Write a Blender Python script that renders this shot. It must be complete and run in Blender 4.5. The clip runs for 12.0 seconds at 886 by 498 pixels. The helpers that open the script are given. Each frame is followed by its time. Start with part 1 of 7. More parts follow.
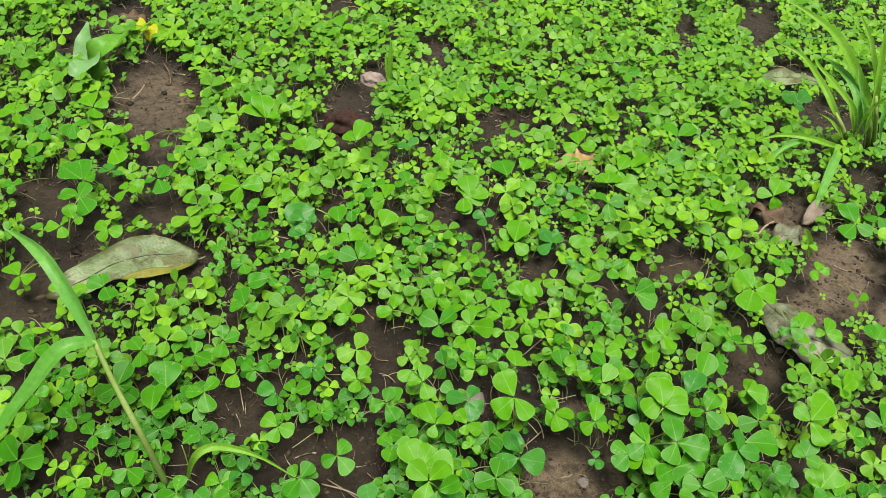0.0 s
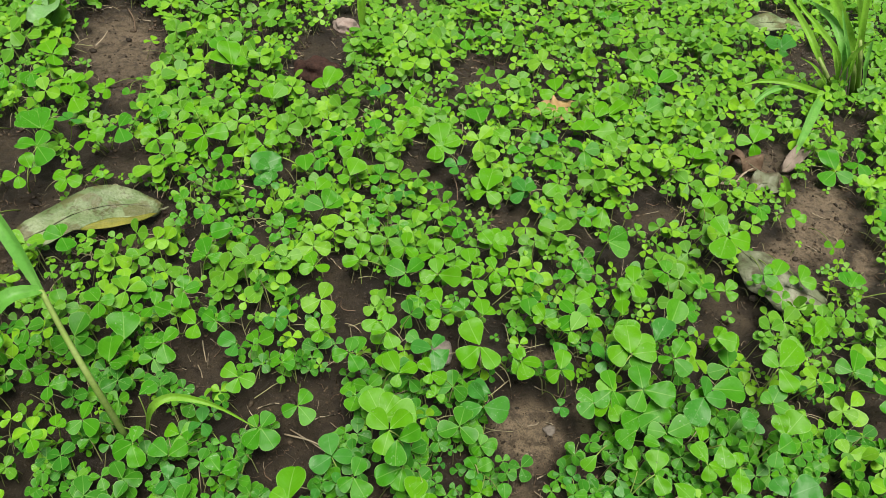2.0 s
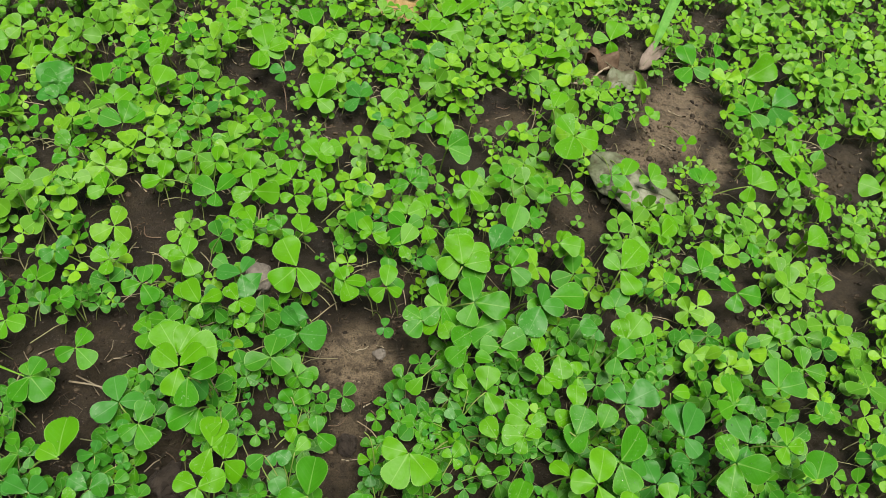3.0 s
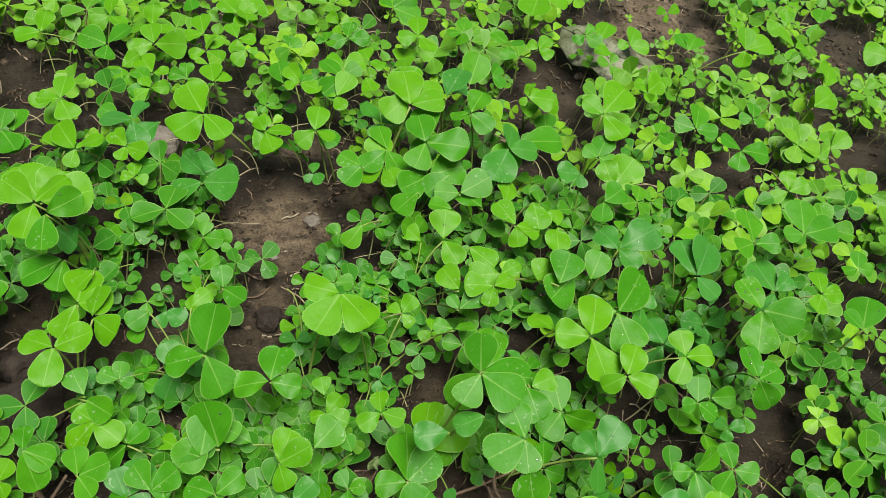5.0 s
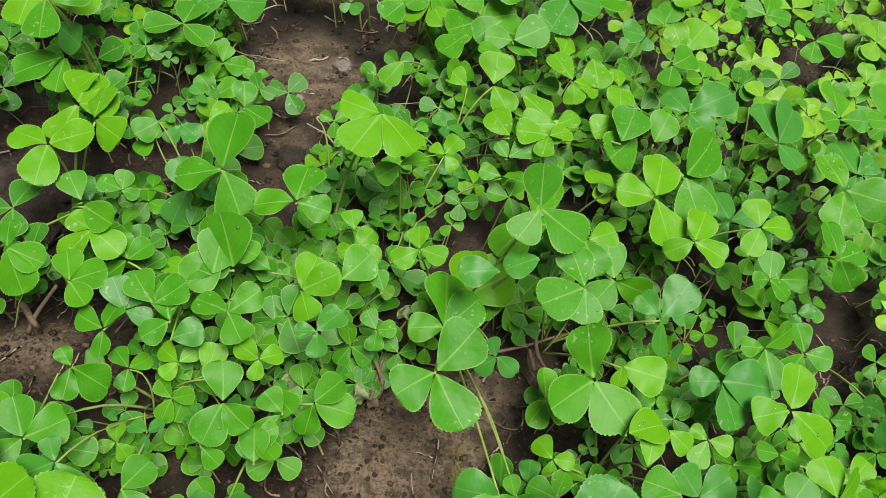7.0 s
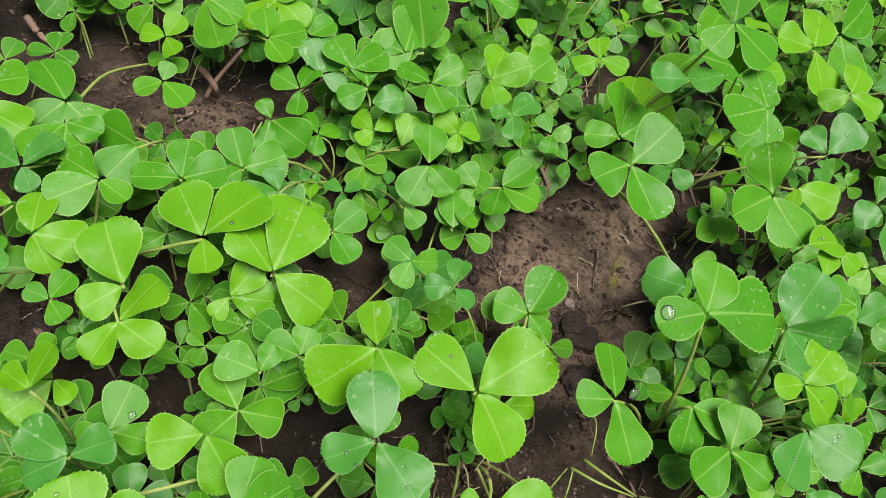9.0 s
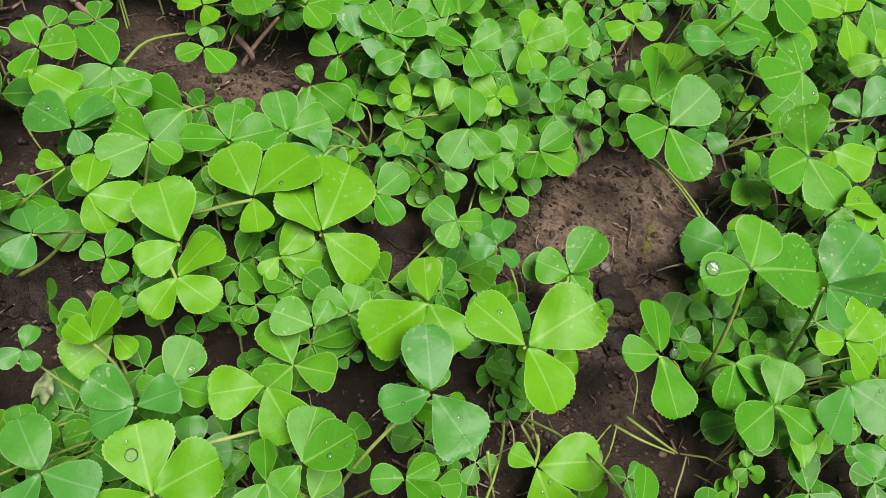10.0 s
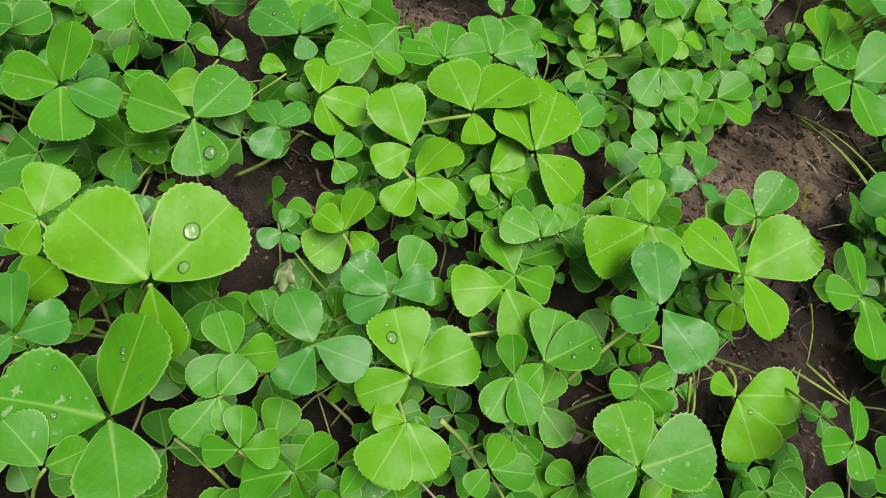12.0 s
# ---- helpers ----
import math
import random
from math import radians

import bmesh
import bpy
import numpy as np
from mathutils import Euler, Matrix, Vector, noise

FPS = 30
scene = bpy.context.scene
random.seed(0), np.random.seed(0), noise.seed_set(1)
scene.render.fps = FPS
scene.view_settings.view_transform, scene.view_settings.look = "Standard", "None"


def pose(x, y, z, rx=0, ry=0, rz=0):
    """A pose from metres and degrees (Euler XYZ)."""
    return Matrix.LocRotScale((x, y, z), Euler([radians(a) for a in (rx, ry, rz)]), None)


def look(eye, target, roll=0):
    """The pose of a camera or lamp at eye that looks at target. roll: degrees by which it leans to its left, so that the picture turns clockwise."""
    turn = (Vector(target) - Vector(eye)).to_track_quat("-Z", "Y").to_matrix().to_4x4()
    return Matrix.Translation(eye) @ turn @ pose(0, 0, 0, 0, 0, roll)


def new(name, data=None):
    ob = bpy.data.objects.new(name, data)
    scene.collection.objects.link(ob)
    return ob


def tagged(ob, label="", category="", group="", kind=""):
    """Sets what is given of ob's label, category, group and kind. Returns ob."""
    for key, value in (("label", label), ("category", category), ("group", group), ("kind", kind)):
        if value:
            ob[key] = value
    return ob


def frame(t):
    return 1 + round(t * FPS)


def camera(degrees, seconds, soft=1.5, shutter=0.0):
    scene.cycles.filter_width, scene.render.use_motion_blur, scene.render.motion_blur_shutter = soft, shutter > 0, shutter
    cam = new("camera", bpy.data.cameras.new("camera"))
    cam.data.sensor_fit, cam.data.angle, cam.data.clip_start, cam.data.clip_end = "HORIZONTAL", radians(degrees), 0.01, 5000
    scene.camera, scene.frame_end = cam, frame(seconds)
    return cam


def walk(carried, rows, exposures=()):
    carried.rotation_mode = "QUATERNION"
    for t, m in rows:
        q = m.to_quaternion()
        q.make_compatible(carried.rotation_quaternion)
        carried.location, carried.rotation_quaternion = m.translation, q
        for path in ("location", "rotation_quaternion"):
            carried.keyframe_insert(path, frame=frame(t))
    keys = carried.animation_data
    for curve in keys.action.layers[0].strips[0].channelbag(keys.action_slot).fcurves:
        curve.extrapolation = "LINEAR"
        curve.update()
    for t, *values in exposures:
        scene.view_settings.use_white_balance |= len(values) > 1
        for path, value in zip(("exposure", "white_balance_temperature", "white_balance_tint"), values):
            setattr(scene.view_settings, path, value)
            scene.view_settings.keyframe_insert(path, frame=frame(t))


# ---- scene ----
cam = camera(60.81, 12.0, soft=0.35)
PATH = [
    (0, (-0.0001, 0.0000, 0.5633), (-0.0078, 0.3783, 0.2364), 8.00),
    (0.5, (0.0023, -0.0005, 0.5615), (-0.0046, 0.3689, 0.2245), 8.08),
    (1, (0.0057, 0.0012, 0.5565), (-0.0010, 0.3664, 0.2151), 8.24),
    (1.5, (0.0105, 0.0051, 0.5501), (0.0074, 0.3657, 0.2038), 8.72),
    (2, (0.0259, 0.0087, 0.5489), (0.0266, 0.3686, 0.2018), 8.51),
    (2.5, (0.0578, 0.0251, 0.5306), (0.0822, 0.3732, 0.1725), 10.13),
    (3, (0.1060, 0.0472, 0.4967), (0.1695, 0.3777, 0.1269), 13.09),
    (3.2, (0.1162, 0.0581, 0.4810), (0.1804, 0.3740, 0.0988), 13.46),
    (4.8, (0.1472, 0.0272, 0.3447), (0.2250, 0.3826, 0.0017), 11.88),
    (5, (0.1454, 0.0307, 0.3370), (0.2246, 0.3750, -0.0167), 12.14),
    (5.5, (0.1486, 0.0324, 0.3280), (0.2262, 0.3792, -0.0237), 12.08),
    (6, (0.1466, 0.0341, 0.3074), (0.2247, 0.3796, -0.0454), 13.32),
    (6.5, (0.1430, 0.0313, 0.2866), (0.2222, 0.3662, -0.0761), 15.69),
    (7, (0.1347, 0.0229, 0.2667), (0.2186, 0.3440, -0.1073), 17.96),
    (7.5, (0.1254, 0.0191, 0.2471), (0.2244, 0.3251, -0.1357), 21.31),
    (7.7, (0.1182, 0.0150, 0.2421), (0.2178, 0.3199, -0.1415), 22.13),
    (9.3, (0.0668, -0.0260, 0.2138), (0.1691, 0.2648, -0.1799), 27.49),
    (9.5, (0.0648, -0.0265, 0.2135), (0.1666, 0.2624, -0.1817), 27.40),
    (10, (0.0626, -0.0307, 0.2103), (0.1622, 0.2562, -0.1868), 26.56),
    (10.5, (0.0539, -0.0362, 0.1984), (0.1559, 0.2482, -0.1999), 27.99),
    (11, (0.0442, -0.0416, 0.1920), (0.1455, 0.2421, -0.2071), 28.69),
    (11.5, (0.0280, -0.0471, 0.1870), (0.1224, 0.2356, -0.2145), 29.11),
    (12, (0.0155, -0.0534, 0.1860), (0.1048, 0.2304, -0.2160), 29.01),
]
# the camera turns a little paler and pinker as it comes close
EXPOSURES = [(0.0, 0.42, 6500, 12), (3.0, 0.33, 6500, 12), (6.0, 0.42, 6500, 13), (7.5, 0.47, 6450, 21), (9.3, 0.55, 6350, 28), (12.0, 0.38, 6350, 25)]
walk(cam, [(t, look(eye, target, roll)) for t, eye, target, roll in PATH], EXPOSURES)

# ---- overcast daylight ----
SUN_ELEVATION, SUN_AZIMUTH = 74.0, 165.0
world = bpy.data.worlds.new("sky")
scene.world = world
world.use_nodes = True
sky_nodes = world.node_tree
sky = sky_nodes.nodes.new("ShaderNodeTexSky")
sky.sky_type = "NISHITA"
sky.sun_disc = False
sky.sun_elevation, sky.sun_rotation = radians(SUN_ELEVATION), radians(SUN_AZIMUTH)
sky.air_density, sky.dust_density, sky.ozone_density = 1.0, 4.0, 1.0
haze = sky_nodes.nodes.new("ShaderNodeMixRGB")
haze.inputs[0].default_value = 0.35
haze.inputs[2].default_value = (9.6, 9.2, 8.4, 1)
sky_nodes.links.new(sky.outputs[0], haze.inputs[1])
sky_nodes.links.new(haze.outputs[0], sky_nodes.nodes["Background"].inputs[0])
sky_nodes.nodes["Background"].inputs[1].default_value = 0.042
sun_data = bpy.data.lights.new("sun", "SUN")
sun_data.energy, sun_data.angle, sun_data.color = 4.9, radians(32), (1.0, 0.95, 0.86)
sun = new("sun", sun_data)
a, e = radians(SUN_AZIMUTH), radians(SUN_ELEVATION)
sun.matrix_world = look((math.sin(a) * math.cos(e) * 5, math.cos(a) * math.cos(e) * 5, math.sin(e) * 5), (0, 0, 0))


# ---- materials ----
def material(name):
    m = bpy.data.materials.new(name)
    m.use_nodes = True
    t = m.node_tree
    return m, t, t.nodes["Principled BSDF"], t.nodes["Material Output"]


def node(t, kind, **values):
    n = t.nodes.new(kind)
    for key, value in values.items():
        n.inputs[int(key[1:]) if key[0] == "i" and key[1:].isdigit() else key.replace("_", " ")].default_value = value
    return n


def math_node(t, op, a, b=None, c=None, clamp=False):
    n = t.nodes.new("ShaderNodeMath")
    n.operation, n.use_clamp = op, clamp
    for k, v in enumerate((a, b, c)):
        if v is None:
            continue
        if hasattr(v, "is_linked"):
            t.links.new(v, n.inputs[k])
        else:
            n.inputs[k].default_value = v
    return n.outputs[0]


def mix_node(t, factor, a, b, blend="MIX"):
    n = t.nodes.new("ShaderNodeMixRGB")
    n.blend_type = blend
    for k, v in enumerate((factor, a, b)):
        if hasattr(v, "is_linked"):
            t.links.new(v, n.inputs[k])
        else:
            n.inputs[k].default_value = v if k == 0 else (*v, 1)
    return n.outputs[0]


def noise_out(t, vector, scale, detail=3.0, rough=0.55):
    n = node(t, "ShaderNodeTexNoise", Scale=scale, Detail=detail, Roughness=rough)
    if vector is not None:
        t.links.new(vector, n.inputs["Vector"])
    return n.outputs["Fac"]


def step_node(t, value, low, high):
    n = t.nodes.new("ShaderNodeMapRange")
    n.interpolation_type = "SMOOTHSTEP"
    t.links.new(value, n.inputs["Value"])
    n.inputs["From Min"].default_value, n.inputs["From Max"].default_value = low, high
    return n.outputs["Result"]


def bump_into(t, bsdf, height, strength, distance):
    n = node(t, "ShaderNodeBump", Strength=strength, Distance=distance)
    t.links.new(height, n.inputs["Height"])
    t.links.new(n.outputs[0], bsdf.inputs["Normal"])
    return n.outputs[0]


def leaf_material(name, first, second, pale, islands=False, gloss=0.44, through_light=0.15):
    """Clover leaf: two blended greens, pale midrib, side veins, margin, flecks of spots and painted glints; some light
    passes through.
    """
    m, t, bsdf, out = material(name)
    uv = t.nodes.new("ShaderNodeUVMap")
    uv.uv_map = "blade"
    sep = t.nodes.new("ShaderNodeSeparateXYZ")
    t.links.new(uv.outputs[0], sep.inputs[0])
    across = math_node(t, "ABSOLUTE", math_node(t, "SUBTRACT", sep.outputs[0], 0.5))
    along = sep.outputs[1]
    rim = t.nodes.new("ShaderNodeUVMap")
    rim.uv_map = "margin"
    rim_sep = t.nodes.new("ShaderNodeSeparateXYZ")
    t.links.new(rim.outputs[0], rim_sep.inputs[0])
    if islands:
        chance = t.nodes.new("ShaderNodeNewGeometry").outputs["Random Per Island"]
    else:
        chance = t.nodes.new("ShaderNodeObjectInfo").outputs["Random"]
    place = t.nodes.new("ShaderNodeNewGeometry").outputs["Position"]
    colour = mix_node(t, math_node(t, "POWER", chance, 1.7), first, second)
    mottle = noise_out(t, place, 160.0, 3.0)
    colour = mix_node(t, math_node(t, "MULTIPLY", step_node(t, mottle, 0.35, 0.75), 0.35), colour, tuple(0.72 * v for v in first))
    # side veins leave the midrib at a slant and run to the margin
    slant = math_node(t, "SUBTRACT", along, math_node(t, "MULTIPLY", across, 0.9))
    vein = math_node(t, "SINE", math_node(t, "MULTIPLY", slant, 44.0))
    vein = step_node(t, vein, 0.45, 1.0)
    colour = mix_node(t, math_node(t, "MULTIPLY", vein, 0.03), colour, pale)
    midrib = step_node(t, math_node(t, "SUBTRACT", math_node(t, "ADD", 0.026, 0.0), math_node(t, "MULTIPLY", across, math_node(t, "ADD", along, 0.45))), 0.0, 0.030)
    colour = mix_node(t, math_node(t, "MULTIPLY", midrib, 0.45), colour, pale)
    margin = math_node(t, "SUBTRACT", 1.0, step_node(t, rim_sep.outputs[0], 0.0, 0.09))
    colour = mix_node(t, math_node(t, "MULTIPLY", margin, 0.48), colour, pale)
    # pale dried spots; some of the flecks are glints painted into the colour
    spot_glint_chance = step_node(t, noise_out(t, place, 34.0, 1.0), 0.48, 0.64)
    spot_glint = math_node(t, "MULTIPLY", step_node(t, noise_out(t, place, 520.0, 2.0), 0.62, 0.70), spot_glint_chance)
    colour = mix_node(t, math_node(t, "MULTIPLY", spot_glint, 0.5), colour, (0.26, 0.38, 0.20))
    t.links.new(colour, bsdf.inputs["Base Color"])
    bsdf.inputs["Roughness"].default_value = gloss
    bsdf.inputs["Specular IOR Level"].default_value = 0.19
    height = math_node(t, "ADD", noise_out(t, place, 420.0, 3.0), math_node(t, "MULTIPLY", noise_out(t, place, 110.0, 2.0), 4.0))
    normal = bump_into(t, bsdf, height, 0.22, 0.0005)
    back = t.nodes.new("ShaderNodeBsdfTranslucent")
    warm = mix_node(t, 0.35, colour, (0.13, 0.37, 0.006))
    t.links.new(warm, back.inputs[0])
    t.links.new(normal, back.inputs["Normal"])
    blend = t.nodes.new("ShaderNodeMixShader")
    blend.inputs[0].default_value = through_light
    t.links.new(bsdf.outputs[0], blend.inputs[1])
    t.links.new(back.outputs[0], blend.inputs[2])
    t.links.new(blend.outputs[0], out.inputs["Surface"])
    return m


PALE = (0.240, 0.432, 0.102)
LEAF = {
    "y": leaf_material("young_clover_leaf", (0.086, 0.288, 0.002), (0.066, 0.258, 0.002), PALE),
    "g": leaf_material("green_clover_leaf", (0.035, 0.204, 0.004), (0.058, 0.246, 0.004), PALE),
    "b": leaf_material("bluish_clover_leaf", (0.038, 0.198, 0.024), (0.042, 0.210, 0.015), (0.156, 0.312, 0.120), gloss=0.38),
}
LEAF_STUFF = leaf_material("low_clover_leaf", (0.070, 0.236, 0.013), (0.180, 0.410, 0.011), PALE, islands=True)


# deeper green for the low leaves, with part of their shade mixed in
SHADED_STUFF = leaf_material("shaded_low_clover_leaf", (0.029, 0.168, 0.010), (0.064, 0.252, 0.004), PALE, islands=True)


def plain_material(name, first, second, scale, rough, bump=0.3, depth=0.001, through_light=0.0):
    m, t, bsdf, out = material(name)
    place = t.nodes.new("ShaderNodeNewGeometry").outputs["Position"]
    blotch = step_node(t, noise_out(t, place, scale, 5.0, 0.65), 0.3, 0.7)
    colour = mix_node(t, blotch, first, second)
    fine = noise_out(t, place, scale * 9, 3.0)
    colour = mix_node(t, math_node(t, "MULTIPLY", step_node(t, fine, 0.4, 0.75), 0.4), colour, tuple(0.6 * v for v in first))
    t.links.new(colour, bsdf.inputs["Base Color"])
    bsdf.inputs["Roughness"].default_value = rough
    bsdf.inputs["Specular IOR Level"].default_value = 0.25
    bump_into(t, bsdf, fine, bump, depth)
    if through_light:
        back = t.nodes.new("ShaderNodeBsdfTranslucent")
        t.links.new(colour, back.inputs[0])
        blend = t.nodes.new("ShaderNodeMixShader")
        blend.inputs[0].default_value = through_light
        t.links.new(bsdf.outputs[0], blend.inputs[1])
        t.links.new(back.outputs[0], blend.inputs[2])
        t.links.new(blend.outputs[0], out.inputs["Surface"])
    return m


STALK = plain_material("leaf_stalk_green", (0.23, 0.38, 0.06), (0.34, 0.44, 0.13), 60, 0.5, through_light=0.28)
STEM_STUFF = plain_material("low_stem_green", (0.180, 0.264, 0.060), (0.276, 0.252, 0.132), 40, 0.55)


def soil_material():
    m, t, bsdf, out = material("moist_garden_soil")
    place = t.nodes.new("ShaderNodeNewGeometry").outputs["Position"]
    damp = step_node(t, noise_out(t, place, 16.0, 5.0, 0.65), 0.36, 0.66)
    # damp soil, darkened further to carry part of the shade between leaves
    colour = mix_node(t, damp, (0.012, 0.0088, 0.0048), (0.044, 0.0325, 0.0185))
    # pale crust of the open patches, part of its paleness painted wet sheen
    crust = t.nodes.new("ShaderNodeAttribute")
    crust.attribute_name = "pale_crust"
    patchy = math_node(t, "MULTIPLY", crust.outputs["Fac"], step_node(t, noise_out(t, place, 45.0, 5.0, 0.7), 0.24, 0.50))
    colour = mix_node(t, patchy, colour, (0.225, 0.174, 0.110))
    crumb = noise_out(t, place, 210.0, 6.0, 0.72)
    colour = mix_node(t, math_node(t, "MULTIPLY", step_node(t, crumb, 0.46, 0.68), 0.40), colour, (0.022, 0.016, 0.011))
    clump = noise_out(t, place, 105.0, 4.0, 0.6)
    colour = mix_node(t, math_node(t, "MULTIPLY", step_node(t, clump, 0.48, 0.62), 0.50), colour, (0.018, 0.013, 0.009))
    fine = noise_out(t, place, 700.0, 3.0, 0.7)
    colour = mix_node(t, math_node(t, "MULTIPLY", step_node(t, fine, 0.44, 0.62), 0.55), colour, (0.014, 0.0105, 0.0065))
    grit = step_node(t, noise_out(t, place, 560.0, 2.0), 0.66, 0.72)
    colour = mix_node(t, math_node(t, "MULTIPLY", grit, 0.5), colour, (0.20, 0.17, 0.14))
    t.links.new(colour, bsdf.inputs["Base Color"])
    wet = math_node(t, "ADD", 0.22, math_node(t, "MULTIPLY", crumb, 0.50))
    t.links.new(wet, bsdf.inputs["Roughness"])
    bsdf.inputs["Specular IOR Level"].default_value = 0.45
    height = math_node(t, "ADD", crumb, math_node(t, "MULTIPLY", noise_out(t, place, 70.0, 4.0, 0.6), 1.6))
    height = math_node(t, "SUBTRACT", math_node(t, "ADD", height, math_node(t, "MULTIPLY", fine, 0.55)), math_node(t, "MULTIPLY", clump, 1.2))
    bump_into(t, bsdf, height, 0.9, 0.0048)
    return m


SOIL = soil_material()


# ---- builders ----
def link(name, mesh, parent=None, label="", m=None):
    ob = new(name, mesh)
    if parent is not None:
        ob.parent = parent
    if m is not None:
        ob.matrix_basis = m
    if label:
        ob["label"] = label
    return ob


def mesh_of(name, verts, faces, mat, smooth=True):
    me = bpy.data.meshes.new(name)
    me.from_pydata(verts, [], faces)
    me.materials.append(mat)
    if smooth:
        me.polygons.foreach_set("use_smooth", [True] * len(me.polygons))
    me.update()
    return me


def blade_width(v, base=0.80, tip=2.6):
    """Half-width along a leaflet, 1 at the widest: base narrows the wedge, tip squares the end."""
    s = (base / (base + 0.55 * tip)) ** (1 / tip)
    return v ** base * max(0.0, 1 - v ** tip) ** 0.55 / (s ** base * (1 - s ** tip) ** 0.55)


def leaflet_mesh(seed, mat, rows=31, teeth=0.025):
    """A toothed, wedge-based clover leaflet of length 1 along +y, folded a little along its midrib."""
    r = random.Random(seed)
    half, fold = r.uniform(0.41, 0.52), r.uniform(0.02, 0.40)
    base, tip = r.uniform(0.62, 0.94), r.uniform(2.3, 4.0)
    curl, skew, wave = r.uniform(-0.10, 0.34), r.uniform(-0.06, 0.06), r.uniform(0.0, 0.05)
    phase, notch = r.uniform(0, 6.3), r.uniform(0.0, 0.05)
    verts, blade, margin = [], [], []
    for i in range(rows):
        s = i / (rows - 1)
        v = 1 - (1 - s) ** 1.75
        w = half * blade_width(min(v, 0.994), base, tip) if i else 0.012
        if v > 0.38:
            w *= 1 + (teeth if i % 2 else -teeth * 0.6) * r.uniform(0.5, 1.3) * min(1.0, (v - 0.38) / 0.25)
        for k, side in enumerate((-1, -0.55, 0, 0.55, 1)):
            x = side * w + skew * v * v
            y = v * (1 - notch * max(0.0, 1 - abs(side * w) * 9) * v ** 12) + (r.uniform(-0.005, 0.005) + (0.010 if i % 2 else -0.006) * (v > 0.8) if abs(side) == 1 and 0.3 < v else 0)
            z = fold * abs(side * w) - curl * v * v * 0.55 + wave * math.sin(9 * v + phase + 2.2 * side) * abs(side) - 0.35 * (side * w) ** 2
            verts.append((x, y, z))
            blade.append((0.5 + side * w, v))
            margin.append((1 - abs(side), v))
    faces = []
    for i in range(rows - 1):
        for k in range(4):
            a = i * 5 + k
            faces.append((a, a + 1, a + 6, a + 5))
    me = mesh_of("leaflet", verts, faces, mat)
    for name, values in (("blade", blade), ("margin", margin)):
        layer = me.uv_layers.new(name=name)
        for loop in me.loops:
            layer.data[loop.index].uv = values[loop.vertex_index]
    return me


def tube_mesh(name, points, radii, mat, sides=6):
    """A round, tapered stalk through the given centre line."""
    verts, faces, n = [], [], len(points)
    for i, p in enumerate(points):
        ahead = (points[min(i + 1, n - 1)] - points[max(i - 1, 0)]).normalized()
        u = ahead.orthogonal().normalized()
        w = ahead.cross(u)
        for k in range(sides):
            a = 2 * math.pi * k / sides
            verts.append(p + radii[i] * (math.cos(a) * u + math.sin(a) * w))
    for i in range(n - 1):
        for k in range(sides):
            a, b = i * sides + k, i * sides + (k + 1) % sides
            faces.append((a, b, b + sides, a + sides))
    faces.append(tuple(range(sides))[::-1])
    faces.append(tuple((n - 1) * sides + k for k in range(sides)))
    return mesh_of(name, verts, faces, mat)


def arc(p0, p1, lift, count=7, sway=Vector((0, 0, 0))):
    """Points from p0 to p1, rising early: a stalk that leaves the ground and bends over."""
    mid = p0.lerp(p1, 0.45) + Vector((0, 0, lift)) + sway
    out = []
    for i in range(count):
        s = i / (count - 1)
        out.append((1 - s) ** 2 * p0 + 2 * s * (1 - s) * mid + s * s * p1)
    return out


# ---- bare patches of soil: centre, half axes, turn ----
BARE = []
for px, py, pa, pb, turn in (
    (0.098, 0.022, 0.010, 0.007, -155),
    (-0.028, 0.034, 0.007, 0.004, -166),
    (-0.030, 0.036, 0.007, 0.005, -167),
    (0.178, 0.036, 0.016, 0.008, -157),
    (0.102, 0.037, 0.009, 0.007, 61),
    (0.140, 0.042, 0.020, 0.011, 75),
    (0.139, 0.052, 0.009, 0.007, -162),
    (0.125, 0.056, 0.006, 0.004, -158),
    (0.002, 0.059, 0.006, 0.005, 162),
    (0.156, 0.061, 0.010, 0.005, -168),
    (0.176, 0.069, 0.019, 0.010, -166),
    (-0.065, 0.073, 0.007, 0.005, 115),
    (-0.005, 0.078, 0.013, 0.011, 167),
    (-0.001, 0.078, 0.016, 0.011, -156),
    (0.000, 0.082, 0.011, 0.009, 177),
    (0.176, 0.100, 0.015, 0.012, -128),
    (0.099, 0.108, 0.006, 0.004, -161),
    (0.094, 0.111, 0.016, 0.009, -179),
):
    BARE.append((px, py, pa, pb, math.cos(radians(turn)), math.sin(radians(turn))))
for px, py, pa, pb, turn in (
    (-0.021, 0.113, 0.009, 0.006, 112),
    (0.087, 0.114, 0.010, 0.006, -178),
    (0.191, 0.117, 0.021, 0.011, -146),
    (0.155, 0.124, 0.026, 0.015, -174),
    (0.095, 0.137, 0.007, 0.004, -159),
    (-0.021, 0.143, 0.017, 0.008, 101),
    (0.170, 0.145, 0.028, 0.019, -169),
    (-0.014, 0.146, 0.017, 0.006, 102),
    (0.182, 0.148, 0.039, 0.025, -149),
    (0.186, 0.159, 0.043, 0.022, -146),
    (0.019, 0.162, 0.010, 0.005, -160),
    (0.033, 0.167, 0.013, 0.009, 77),
    (0.029, 0.171, 0.016, 0.010, -157),
    (0.063, 0.171, 0.008, 0.006, 178),
    (0.211, 0.174, 0.020, 0.016, 61),
    (0.036, 0.175, 0.017, 0.012, 116),
    (0.033, 0.180, 0.023, 0.013, -157),
    (-0.036, 0.186, 0.017, 0.015, -146),
):
    BARE.append((px, py, pa, pb, math.cos(radians(turn)), math.sin(radians(turn))))
